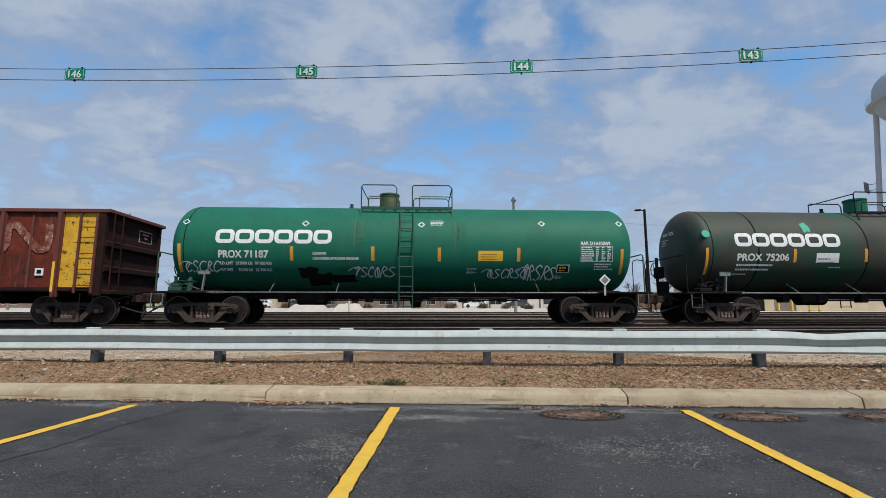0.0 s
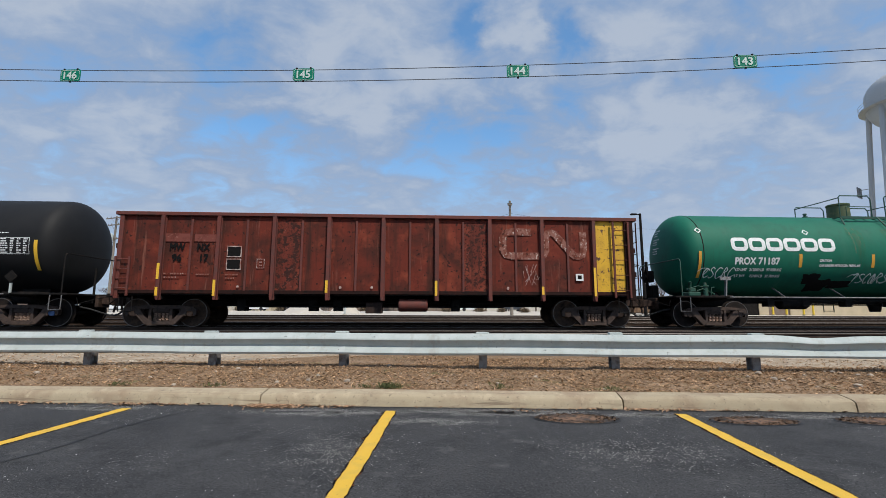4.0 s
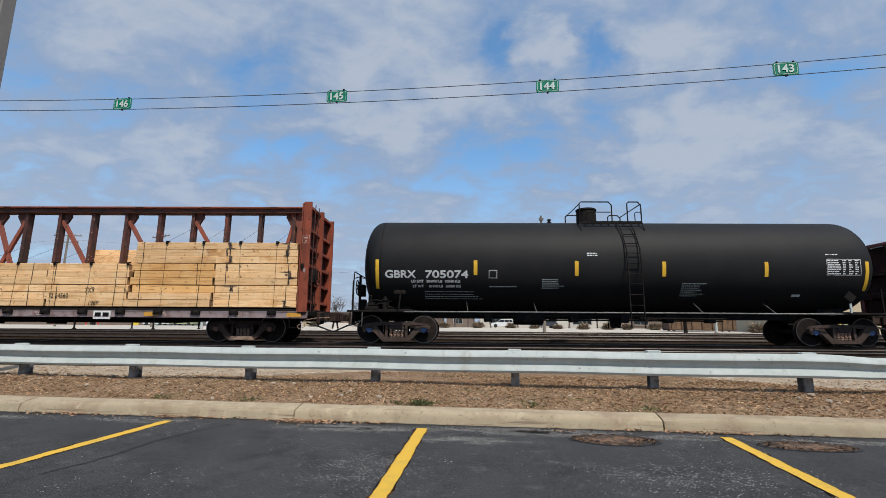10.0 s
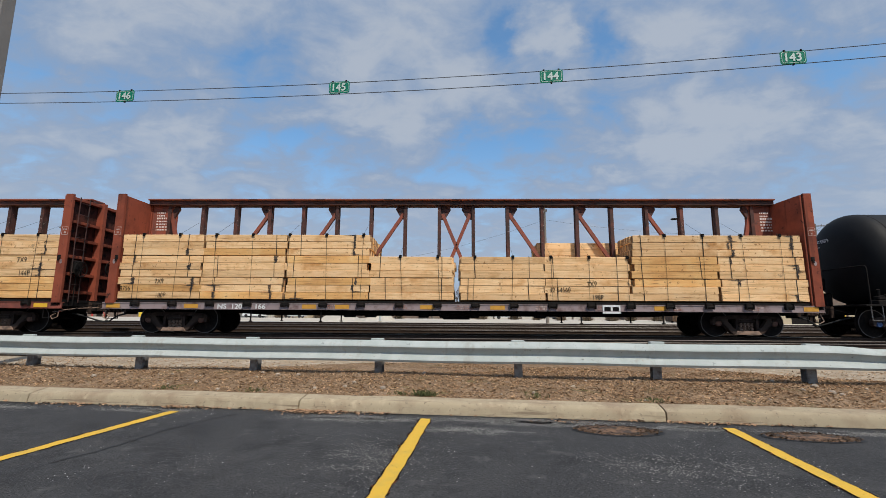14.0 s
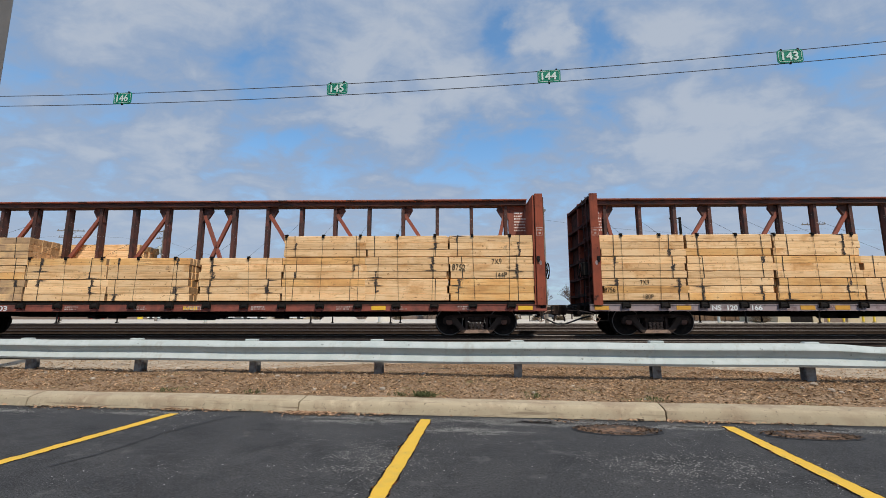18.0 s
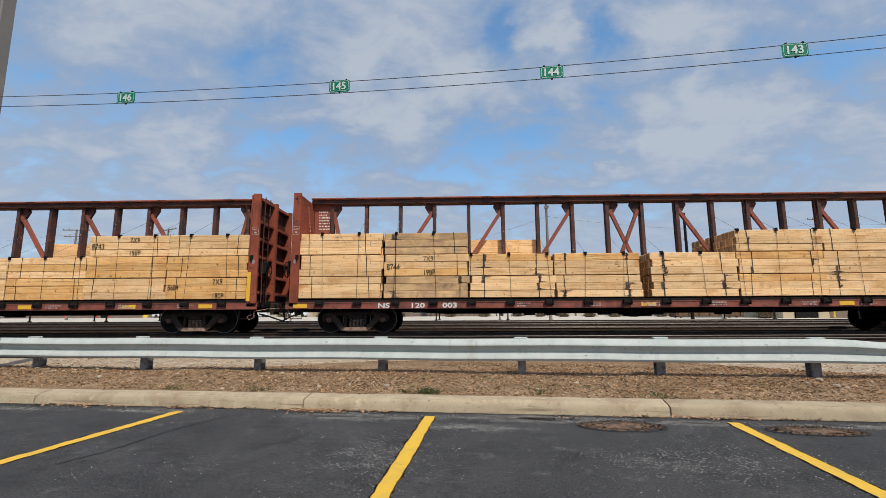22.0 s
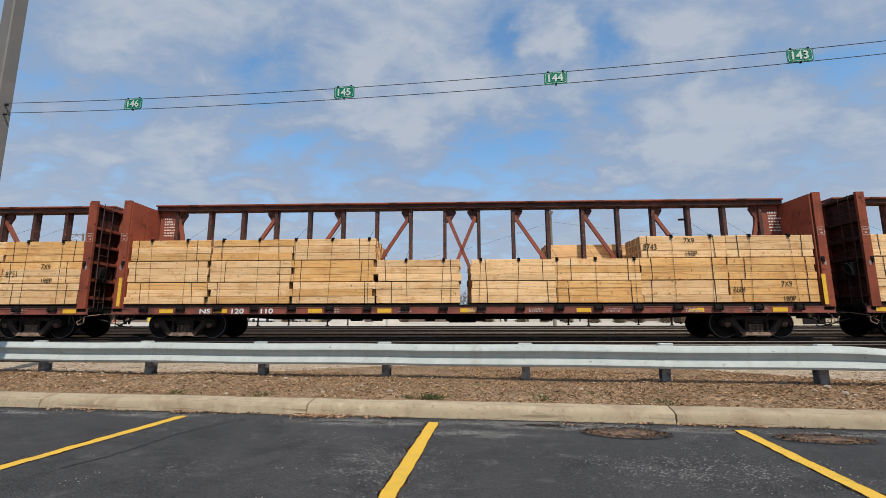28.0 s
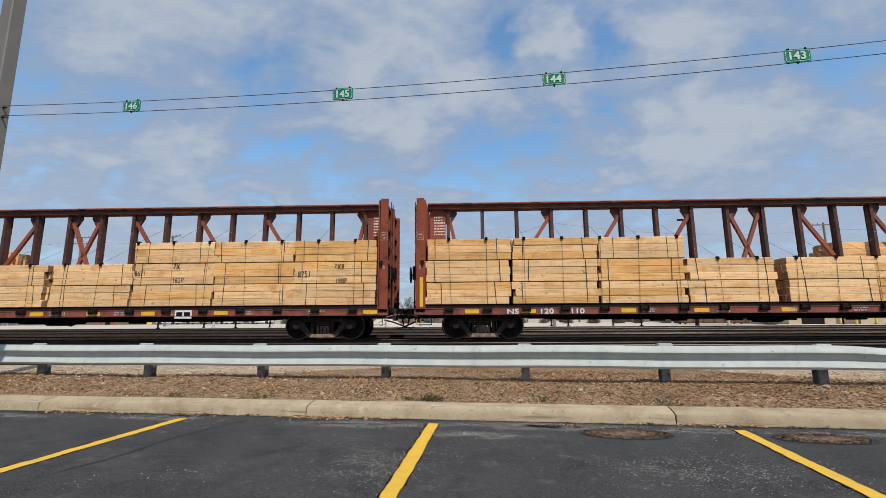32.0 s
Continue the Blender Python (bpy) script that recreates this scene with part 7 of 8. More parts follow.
def bundle(a, x, tier, side, seed, grey=False, marks=(), stained=False, orange=False):
    """Three layers of 7 by 9 inch timbers, strapped twice."""
    rng = random.Random(seed)
    z = 1.125 + 0.722 * tier
    y0 = side * 0.125
    ax = a + x + rng.uniform(-0.03, 0.03)
    state = "stained grey" if grey else ("resin-orange" if orange else "pale fresh-sawn")
    top = thing("timber_bundle", f"{state} timber ties strapped in a bundle on a centre-beam car", "timber bundle", on_track(ax, 0, z), "timber bundles")
    RIDERS.append((top, ax, z))
    cols = 7 if side < 0 else 4
    usual = 2 if orange else 0
    for r in range(3):
        slip = rng.uniform(-0.025, 0.025)
        for c in range(cols):
            y = y0 + side * (0.09 + (ROW_D + 0.001) * c) if side < 0 else y0 + side * (0.09 + 0.30 * c)
            outer = c == cols - 1
            m = pose(slip + (rng.gauss(0, 0.028) if outer else rng.uniform(-0.022, 0.022)), y + (rng.uniform(-0.012, 0.010) if outer else 0), 0.116 + 0.2335 * r + rng.uniform(-0.003, 0.003), rng.uniform(-0.8, 0.8) if outer else 0, rng.uniform(-0.16, 0.16) if outer else 0, rng.uniform(-0.15, 0.15) if outer else 0)
            part("timber", TIMBERS[1 if grey else (2 if rng.random() < 0.12 else usual)], None, top, at=m)
    outer_y = y0 + side * (ROW_D + 0.001) * 7 if side < 0 else y0 + side * (0.09 + 0.9 + 0.095)
    for k, sx in enumerate((-0.98 + rng.uniform(-0.14, 0.14), 0.98 + rng.uniform(-0.16, 0.12))):
        lean = rng.uniform(-0.045, 0.03)
        s = Shape().bar((sx, outer_y + side * 0.012, 0.0), (sx + lean, outer_y + side * 0.012, 0.705), 0.019, 0.004, (0, 1, 0))
        s.bar((sx + lean, outer_y + side * 0.012, 0.706), (sx + lean, y0, 0.706), 0.022, 0.004)
        part("strap", s, STRAP, top)
        if stained and side < 0 and rng.random() < 0.72:
            part("stain", strap_stain(sx, lean, outer_y - 0.0127, rng), STAIN, top, "black ragged stain along the strap")
    for text, mx, mz, size in marks:
        word(text, mx, outer_y - 0.015, mz, size, INK, top, 0.8, name="ink_mark", tilt=rng.uniform(-3, 3))
    return top


def tie_down(a, x, tiers, seed):
    """A dark cable over a stack, with a corner protector at its upper edge."""
    top = thing("tie_down_cable", "dark steel tie-down cable with a black corner guard over timber", "cable", on_track(a + x), "tie-down cables")
    RIDERS.append((top, a + x))
    rng = random.Random(seed)
    z = 1.125 + 0.722 * tiers - 0.012
    lean = rng.uniform(-0.10, 0.10)
    post = math.copysign(0.615 + 1.24 * round((abs(x) - 0.615) / 1.24), x)
    s = Shape().tube([(lean, -1.40, 1.02), (0, -1.405, z)], 0.005, 5).tube([(0, -1.40, z + 0.005), (post - x, -0.13, min(4.4, z + 0.72))], 0.004, 5)
    part("cable", s, STRAP, top)
    part("corner_guard", Shape().box(-0.045, 0.045, -1.42, -1.30, z, z + 0.035, 0.008).box(-0.045, 0.045, -1.422, -1.392, z - 0.07, z, 0.008), BLACK_MARK, top)


MARKS = {(0, 0, 0): [("7X9", -0.15, 0.50, 0.16), ("8756", -1.30, 0.26, 0.16), ("180P", -0.1, 0.04, 0.16)], (0, 5, 0): [("7X9", -0.05, 0.45, 0.17), ("12 54560", -1.25, 0.27, 0.16), ("198P", 0.1, 0.04, 0.16)],
         (1, 1, 1): [("7X9", -0.1, 0.47, 0.18), ("8744", -1.3, 0.2, 0.2), ("198P", -0.1, 0.02, 0.18)], (1, 7, 1): [("7X9", 0.0, 0.46, 0.18), ("8752", -1.3, 0.28, 0.2), ("144P", 0.1, 0.02, 0.18)],
         (2, 6, 2): [("7X9", 0.05, 0.47, 0.18), ("8743", -1.25, 0.25, 0.2), ("198P", 0.05, 0.02, 0.18)], (2, 7, 0): [("7X9", 0.2, 0.48, 0.18), ("8684", -1.3, 0.3, 0.17), ("180P", 0.2, 0.02, 0.18)],
         (3, 7, 1): [("7X9", -0.05, 0.47, 0.18), ("8751", -1.25, 0.2, 0.2), ("198P", 0.0, -0.02, 0.18)], (3, 5, 1): [("7X", 0.0, 0.52, 0.18), ("8671", -1.3, 0.3, 0.17), ("162P", 0.0, 0.05, 0.18)]}
GREY = {(1, 1, 0), (1, 1, 2)}
STAINED = {(1, 1), (1, 2), (1, 3), (1, 5), (1, 6), (1, 4), (1, 7), (0, 0), (0, 1), (0, 2), (0, 7)}
ORANGE = {(2, 7, 0), (2, 7, 1), (2, 5, 0), (2, 6, 1), (3, 6, 1), (3, 7, 2), (1, 7, 0), (2, 2, 1), (3, 2, 0), (0, 6, 1)}
GAPS = (0.14, 0.30, 0.33, 0.25)
FAR = (3, 3, 3, 2, 2, 3, 3, 3)


def load(index):
    a, tiers = BEAMS[index][0], BEAMS[index][4]
    half_load = 11.24
    step = (half_load - 0.06) / 4
    start = GAPS[index] - 0.06
    places = [-half_load + step * (k + 0.5) for k in range(4)] + [start + (half_load - start) / 4 * (k + 0.5) for k in range(4)]
    for k, x in enumerate(places):
        for t in range(tiers[k]):
            bundle(a, x, t, -1, 100 * index + 10 * k + t, (index, k, t) in GREY, MARKS.get((index, k, t), ()), (index, k) in STAINED, (index, k, t) in ORANGE)
        for t in range(FAR[k]):
            bundle(a, x + (0.02 if index == 0 else -0.05), t, 1, 5000 + 100 * index + 10 * k + t)
    for q, wx in enumerate(WINCHES):
        k = min(range(8), key=lambda i: abs(places[i] - wx))
        tie_down(a, wx, tiers[k], 100 * index + q)


for index in range(4):
    load(index)


# ---- beyond the yard ----
def far_z(y):
    """Height of the far ground at a distance y."""
    pts = [(41.0, 0.60), (48, 0.68), (62, 0.90), (75, 1.06), (110, 1.12), (2000, 1.15)]
    for (y0, z0), (y1, z1) in zip(pts, pts[1:]):
        if y <= y1:
            return z0 + (z1 - z0) * (y - y0) / (y1 - y0)
    return 1.15


def utility_pole(x, y, h, arms, cans=0, turn=0):
    z = far_z(y) - 0.05
    top = thing("utility_pole", "weathered wooden utility pole with crossarms and insulators", "utility pole", pose(x, y, z, 0, 0, turn), "utility poles")
    part("shaft", Shape().lathe([(0, 0.17), (h * 0.5, 0.145), (h, 0.11)], "z", 12), WOOD_POLE, top)
    ins = Shape().lathe([(0, 0.03), (0.05, 0.06), (0.10, 0.04), (0.14, 0.05), (0.18, 0.02)], "z", 8).mesh("insulator", GALV_DARK)
    for az, half in arms:
        part("crossarm", Shape().box(-half, half, -0.16, -0.06, h + az - 0.06, h + az + 0.06, 0.01), WOOD_POLE, top)
        part("arm_brace", Shape().bar((-half * 0.55, -0.11, h + az), (0, -0.13, h + az - 0.6), 0.04, 0.02).bar((half * 0.55, -0.11, h + az), (0, -0.13, h + az - 0.6), 0.04, 0.02), GALV_DARK, top)
        for k in (-0.92, -0.5, 0.5, 0.92):
            part("insulator", ins, None, top, at=pose(half * k, -0.11, h + az + 0.05))
    for k in range(cans):
        a = radians(200 + 60 * k)
        part("transformer", Shape().lathe([(0, 0.2), (0.05, 0.24), (0.75, 0.24), (0.8, 0.2), (0.95, 0.05)], "z", 14, (0.42 * math.cos(a), 0.42 * math.sin(a), h - 3.2)), GALV, top, "grey transformer can")


utility_pole(4.44, 45, 11.6, ((-0.45, 0.22),))
utility_pole(-58.6, 54, 12.5, ((-0.1, 1.8), (-1.0, 1.5)), turn=12)
utility_pole(-44.55, 54, 12.2, ((-0.2, 1.9), (-1.1, 1.4), (-2.9, 1.2)), 2, -20)
utility_pole(40.0, 62, 12.5, ((-0.3, 1.4),), 1)
pts = [(-120, 60, 12), (-100, 57, 11), (-58.6, 54, 12.6), (-51, 54, 12.0)]
for k in range(25):
    u = k / 24
    pts.append((-44.5 + 48.94 * u, 54 - 9 * u, 11.5 - 0.6 * u - 16.5 * u * (1 - u)))
for k in range(1, 19):
    u = k / 18
    pts.append((4.44 + 35.5 * u, 45 + 17 * u, 10.9 + 1.6 * u - 4 * u * (1 - u)))
pts.append((110, 75, 12))
wire("power_line", pts, 0.009, "thin dark power line between wooden poles")
span = lambda u: (-44.5 + 48.9 * u, 54 - 9 * u, 6.6 - 3.4 * u * (1 - u))
wire("span_wire", [span(k / 24) for k in range(25)], 0.005, "thin wire that carries a traffic signal")
sx, sy, sz = span(0.753)
signal = thing("traffic_signal", "small grey traffic signal hung on a wire", "traffic signal", pose(sx, sy, sz - 0.16))
part("housing", Shape().box(-0.25, 0.25, -0.1, 0.1, -0.13, 0.11, 0.03), GALV_DARK, signal)
part("hanger", Shape().tube([(0, 0, 0.10), (0, 0, 0.17)], 0.03, 6), GALV_DARK, signal)


def street_lamp(x, y, h, arm):
    top = thing("street_lamp", "grey steel street lamp with a flat box head", "street lamp", pose(x, y, far_z(y) - 0.05), "street lamps")
    part("shaft", Shape().lathe([(0, 0.17), (0.4, 0.15), (h, 0.11)], "z", 12), STEEL_BLACK, top)
    part("arm", Shape().tube([(0, 0, h - 0.12), (arm * 0.6, 0, h - 0.06)], 0.05, 6), STEEL_BLACK, top)
    part("lamp_head", Shape().box(arm * 0.45, arm * 1.15, -0.16, 0.16, h - 0.14, h, 0.03), STEEL_BLACK, top)


street_lamp(16.2, 42, 9.55, -0.75)
street_lamp(-27, 66, 8.2, 0.8)


def bare_tree(x, y, h, seed):
    """A leafless tree: tapered trunk, limbs and a haze of twigs."""
    rng = random.Random(seed)
    top = thing("bare_tree", "leafless grey-brown tree with fine bare twigs", "tree", pose(x, y, far_z(y) - 0.05), "bare trees")
    trunk, crown = Shape(), Shape()
    lean = Vector((rng.uniform(-0.1, 0.1), rng.uniform(-0.1, 0.1), 1))
    tip = lean * h * 0.45
    trunk.tube([(0, 0, 0), tuple(tip * 0.5), tuple(tip)], h * 0.028, 7, h * 0.014)

    def grow(p, d, length, r, level):
        q = p + d * length
        mid = p + d * length * 0.5 + Vector((rng.uniform(-1, 1), rng.uniform(-1, 1), 0.3)) * length * 0.08
        crown.tube([tuple(p), tuple(mid), tuple(q)], r, 4 if level else 5, r * 0.55, caps=False)
        if level >= 4:
            return
        for _ in range(4 if level < 2 else 3):
            side = Vector((rng.uniform(-1, 1), rng.uniform(-1, 1), rng.uniform(-0.1, 0.7)))
            nd = (d * 0.75 + side * 0.75).normalized()
            grow(p + d * length * rng.uniform(0.35, 1.0), nd, length * rng.uniform(0.5, 0.75), max(r * 0.5, 0.012), level + 1)

    for k in range(6):
        a = rng.uniform(0, 6.28)
        grow(tip * rng.uniform(0.55, 1.0), Vector((math.cos(a) * 0.6, math.sin(a) * 0.6, rng.uniform(0.6, 1.2))).normalized(), h * rng.uniform(0.2, 0.3), h * 0.010, 0)
    part("trunk", trunk, BARK, top)
    tagged(part("crown", crown, BARK, top), kind="stuff")


for k, (x, y, h) in enumerate(((-78, 96, 7), (-62, 92, 8), (-45, 94, 6.5), (-33, 92, 7), (-20, 90, 6.4), (-14.5, 95, 5.4), (-6.0, 90, 6.0), (4, 94, 5.5), (13.6, 90, 7.3), (17.5, 93, 5.5), (26, 92, 6.5), (38, 90, 7.5), (30, 66, 5.2), (52, 88, 8), (70, 95, 8), (-26, 90, 7), (-30, 96, 6), (-11, 93, 6.6), (-8.5, 91, 7.0), (-1.5, 92, 6.2), (1.5, 90, 6.8), (8.5, 92, 6.4), (21.5, 91, 6.2), (-38, 91, 7), (-52, 95, 7), (-70, 93, 7.5), (33, 94, 6.5), (45, 92, 7))):
    bare_tree(x, y, h, 40 + k)


def evergreen(x, y, h, seed):
    """A small conifer: drooping whorls of short needled sprays round a straight trunk."""
    rng = random.Random(seed)
    top = thing("evergreen_tree", "small dark green conifer among bare trees", "tree", pose(x, y, far_z(y) - 0.05))
    part("trunk", Shape().tube([(0, 0, 0), (0, 0, h)], h * 0.02, 7, 0.02), BARK, top)
    crown = Shape()
    for _ in range(1300):
        u = rng.random() ** 0.8
        z = h * (0.12 + 0.88 * u)
        reach = h * 0.27 * (1 - u) ** 0.9 + 0.08
        a, q = rng.uniform(0, 6.28), rng.uniform(0.35, 1.0) * reach
        d = Vector((math.cos(a), math.sin(a), -0.35))
        p = Vector((math.cos(a) * q * 0.6, math.sin(a) * q * 0.6, z))
        side = Vector((-d.y, d.x, 0)) * rng.uniform(0.05, 0.13)
        tip = p + d * rng.uniform(0.25, 0.5)
        crown.add([p - side, p + side, tip], [(0, 1, 2)])
    tagged(part("crown", crown, NEEDLES, top), kind="stuff")


evergreen(-15.4, 95, 6.4, 3)


def building(x0, x1, y, depth, h, wall, openings, label, canopy=0.0):
    """A low flat-roofed building whose front faces the tracks."""
    z = far_z(y) - 0.2
    top = thing("low_building", label, "building", pose(0, 0, z))
    edge = x0
    front = lambda a, b, za, zb: part("front_wall", Shape().box(a, b, y, y + 0.3, za, zb), wall, top)
    for a, b, zb, zt, _ in openings:
        front(edge, a, 0, h)
        if zb > 0:
            front(a, b, 0, zb)
        front(a, b, zt, h)
        edge = b
    front(edge, x1, 0, h)
    part("side_wall", Shape().box(x0, x0 + 0.3, y + 0.3, y + depth, 0, h), wall, top)
    part("side_wall", Shape().box(x1 - 0.3, x1, y + 0.3, y + depth, 0, h), wall, top)
    part("back_wall", Shape().box(x0, x1, y + depth, y + depth + 0.3, 0, h), wall, top)
    part("roof", Shape().box(x0 - 0.3, x1 + 0.3, y - 0.3 - canopy, y + depth + 0.5, h, h + 0.28, 0.04), ROOF, top)
    for a, b, zb, zt, kind in openings:
        if kind == "window":
            w = part("window", Shape().box(a, b, y + 0.10, y + 0.14, zb, zt), GLASS, top)
            part("window_frame", Shape().box(a, b, y + 0.05, y + 0.12, zb, zb + 0.08).box(a, b, y + 0.05, y + 0.12, zt - 0.08, zt).box(a, a + 0.08, y + 0.05, y + 0.12, zb, zt).box(b - 0.08, b, y + 0.05, y + 0.12, zb, zt).box((a + b) / 2 - 0.03, (a + b) / 2 + 0.03, y + 0.05, y + 0.12, zb, zt), BEIGE, w)
        else:
            part("door", Shape().box(a, b, y + 0.12, y + 0.18, zb, zt), BRICK if kind == "brown" else STEEL_BLACK, top)
    if canopy:
        k = x0
        while k < x1:
            part("canopy_post", Shape().box(k, k + 0.16, y - canopy, y - canopy + 0.16, 0, h), STEEL_BLACK, top)
            k += 3.2


building(29.0, 84, 52, 14, 4.2, BUFF, [(30.2, 32.4, 0, 3.1, "dark"), (33.4, 35.7, 0, 3.1, "brown"), (45, 47.2, 1.0, 2.6, "window"), (52, 54.2, 1.0, 2.6, "window")], "low buff block building with a flat grey roof and roller doors")
building(-76, -49, 92, 12, 2.9, BEIGE, [(-74, -70, 0.8, 2.2, "window"), (-67, -64, 0.8, 2.2, "window"), (-60, -58, 0, 2.3, "dark"), (-56, -52, 0.8, 2.2, "window")], "long low beige building with a post canopy", 2.0)
building(-41, -13, 98, 12, 3.2, BRICK, [(-39, -36, 0.9, 2.3, "window"), (-33, -30, 0.9, 2.3, "window"), (-26, -24.6, 0, 2.3, "dark"), (-20, -17, 0.9, 2.3, "window")], "low brown brick building with wide windows")
building(-4, 24, 101, 12, 3.0, BEIGE, [(-2, 1, 0.9, 2.2, "window"), (4, 7, 0.9, 2.2, "window"), (11, 12.6, 0, 2.2, "dark"), (16, 20, 0.9, 2.2, "window")], "low pale building with wide windows beyond the yard")


def parked_car(x, y, paint, label, turn=0, tall=1.0):
    top = thing("parked_car", label, "car", pose(x, y, far_z(y), 0, 0, turn), "parked cars")
    lower = [(-2.25, 0.32), (-2.28, 0.62), (-2.1, 0.90), (-1.2, 1.0), (1.9, 1.02), (2.22, 0.92), (2.28, 0.6), (2.22, 0.32)]
    upper = [(-1.25, 0.99), (-0.55, 1.52 * tall), (-0.35, 1.58 * tall), (1.55, 1.58 * tall), (1.75, 1.5 * tall), (2.08, 1.0)]
    part("body", Shape().prism(lower[::-1], -0.9, 0.9).prism(upper, -0.76, 0.76), paint, top)
    for side in (-1, 1):
        y0 = side * 0.775
        for glass in ([(-1.02, 1.04), (-0.48, 1.46 * tall), (0.25, 1.48 * tall), (0.25, 1.04)], [(0.33, 1.04), (0.33, 1.48 * tall), (1.10, 1.48 * tall), (1.10, 1.04)], [(1.18, 1.04), (1.18, 1.48 * tall), (1.58, 1.46 * tall), (1.85, 1.04)]):
            part("window", Shape().prism(glass, min(y0, y0 - side * 0.02), max(y0, y0 - side * 0.02)), GLASS, top)
        for wx in (-1.42, 1.42):
            w = part("wheel", Shape().lathe([(side * 0.68, 0.2), (side * 0.68, 0.34), (side * 0.72, 0.36), (side * 0.88, 0.36), (side * 0.915, 0.33), (side * 0.915, 0.23)], "y", 18), RUBBER, top, at=pose(wx, 0, 0.36))
            part("rim", Shape().lathe([(side * 0.86, 0.23), (side * 0.905, 0.2), (side * 0.90, 0.05), (side * 0.91, 0.001)], "y", 14), ALLOY, w)
        part("tail_light", Shape().box(2.2, 2.26, side * 0.62, side * 0.88, 0.72, 0.95, 0.01), CAR_LIGHT, top)
        part("headlight", Shape().box(-2.27, -2.15, side * 0.6, side * 0.86, 0.66, 0.82, 0.02), ALLOY, top)


for x, paint, label, tall in ((-43.0, CAR_WHITE, "white sport utility vehicle parked beyond the tracks", 1.08), (-35.7, CAR_WHITE, "white estate car parked beyond the tracks", 1.0), (-29.5, CAR_DARK, "dark car parked beyond the tracks", 0.95), (-61.0, CAR_WHITE, "white pickup-sized vehicle parked beyond the tracks", 1.1), (-55.5, CAR_GREEN, "pale green hatchback parked beyond the tracks", 0.98), (-48.9, CAR_WHITE, "white saloon car parked beyond the tracks", 0.92), (0.8, CAR_WHITE, "white estate car parked beyond the yard", 1.0), (7.5, CAR_DARK, "dark estate car parked beyond the yard", 1.0)):
    parked_car(x * 88 / 75, 88, paint, label, 3 * (int(x) % 3), tall)


def bush(x, y, r, seed):
    """A rounded thicket of fine bare twigs, thin towards its rim."""
    rng = random.Random(seed)
    s = Shape()
    for _ in range(420):
        a, q, up = rng.uniform(0, 6.28), rng.random() ** 0.4, rng.random()
        tip = Vector((q * r * math.cos(a) * math.sqrt(1 - 0.75 * up * up), q * r * math.sin(a) * 0.8, r * 0.95 * up * (0.75 + 0.35 * noise.noise((math.cos(a) * 2, math.sin(a) * 2, seed)))))
        root = Vector((tip.x * 0.35, tip.y * 0.35, tip.z * 0.25))
        side = Vector((rng.uniform(-1, 1), rng.uniform(-1, 1), 0)).normalized() * rng.uniform(0.02, 0.05)
        mid = (root + tip) * 0.5 + Vector((rng.uniform(-0.1, 0.1), rng.uniform(-0.1, 0.1), 0.12)) * r
        s.add([root - side, root + side, mid + side, mid - side, tip], [(0, 1, 2, 3), (3, 2, 4)])
    top = thing("bush", "rounded bare tan shrub beyond the tracks", "shrub", pose(x, y, far_z(y) - 0.05), "shrubs")
    tagged(part("thicket", s, SHRUB, top), kind="stuff")


for k, (x, y, r) in enumerate(((11.2, 62, 1.3), (14.4, 62, 1.5), (17.0, 63, 1.3), (8.0, 63, 1.1), (-8, 68, 1.5), (-3, 69, 1.6), (2, 70, 1.4), (-16, 70, 1.3), (-22, 80, 1.6), (20.5, 63, 1.5), (26.5, 50.5, 1.5), (-30, 72, 1.5), (-38, 74, 1.4), (24, 64, 1.4), (5.0, 66, 1.0))):
    bush(x, y, r, 70 + k)


def gravel_bank(x, y, w, h, seed):
    """A flat-topped heap of pale gravel with slumped sides."""
    s, n = Shape(), 30
    rows = [(-2.6, 0.0), (-1.3, 0.55), (-0.6, 1.0), (0.6, 1.0), (1.6, 0.5), (2.8, 0.0)]
    for dy, lift in rows:
        for k in range(n + 1):
            u = -1 + 2 * k / n
            edge = max(0.0, min(1.0, (1 - abs(u)) * 2.6))
            s.v.append((w * u * (1 + 0.05 * noise.noise((u * 3, dy, seed))), dy, h * lift * edge * (1 + 0.12 * noise.noise((u * 5, dy, seed))) - 0.04))
    m = n + 1
    s.f = [(r * m + k, r * m + k + 1, r * m + m + k + 1, r * m + m + k) for r in range(len(rows) - 1) for k in range(n)]
    s.s = [0] * len(s.f)
    top = thing("gravel_bank", "low flat-topped bank of pale gravel beyond the tracks", "gravel bank", pose(x, y, far_z(y)), "gravel banks")
    part("mound", s, PALE_GROUND, top)


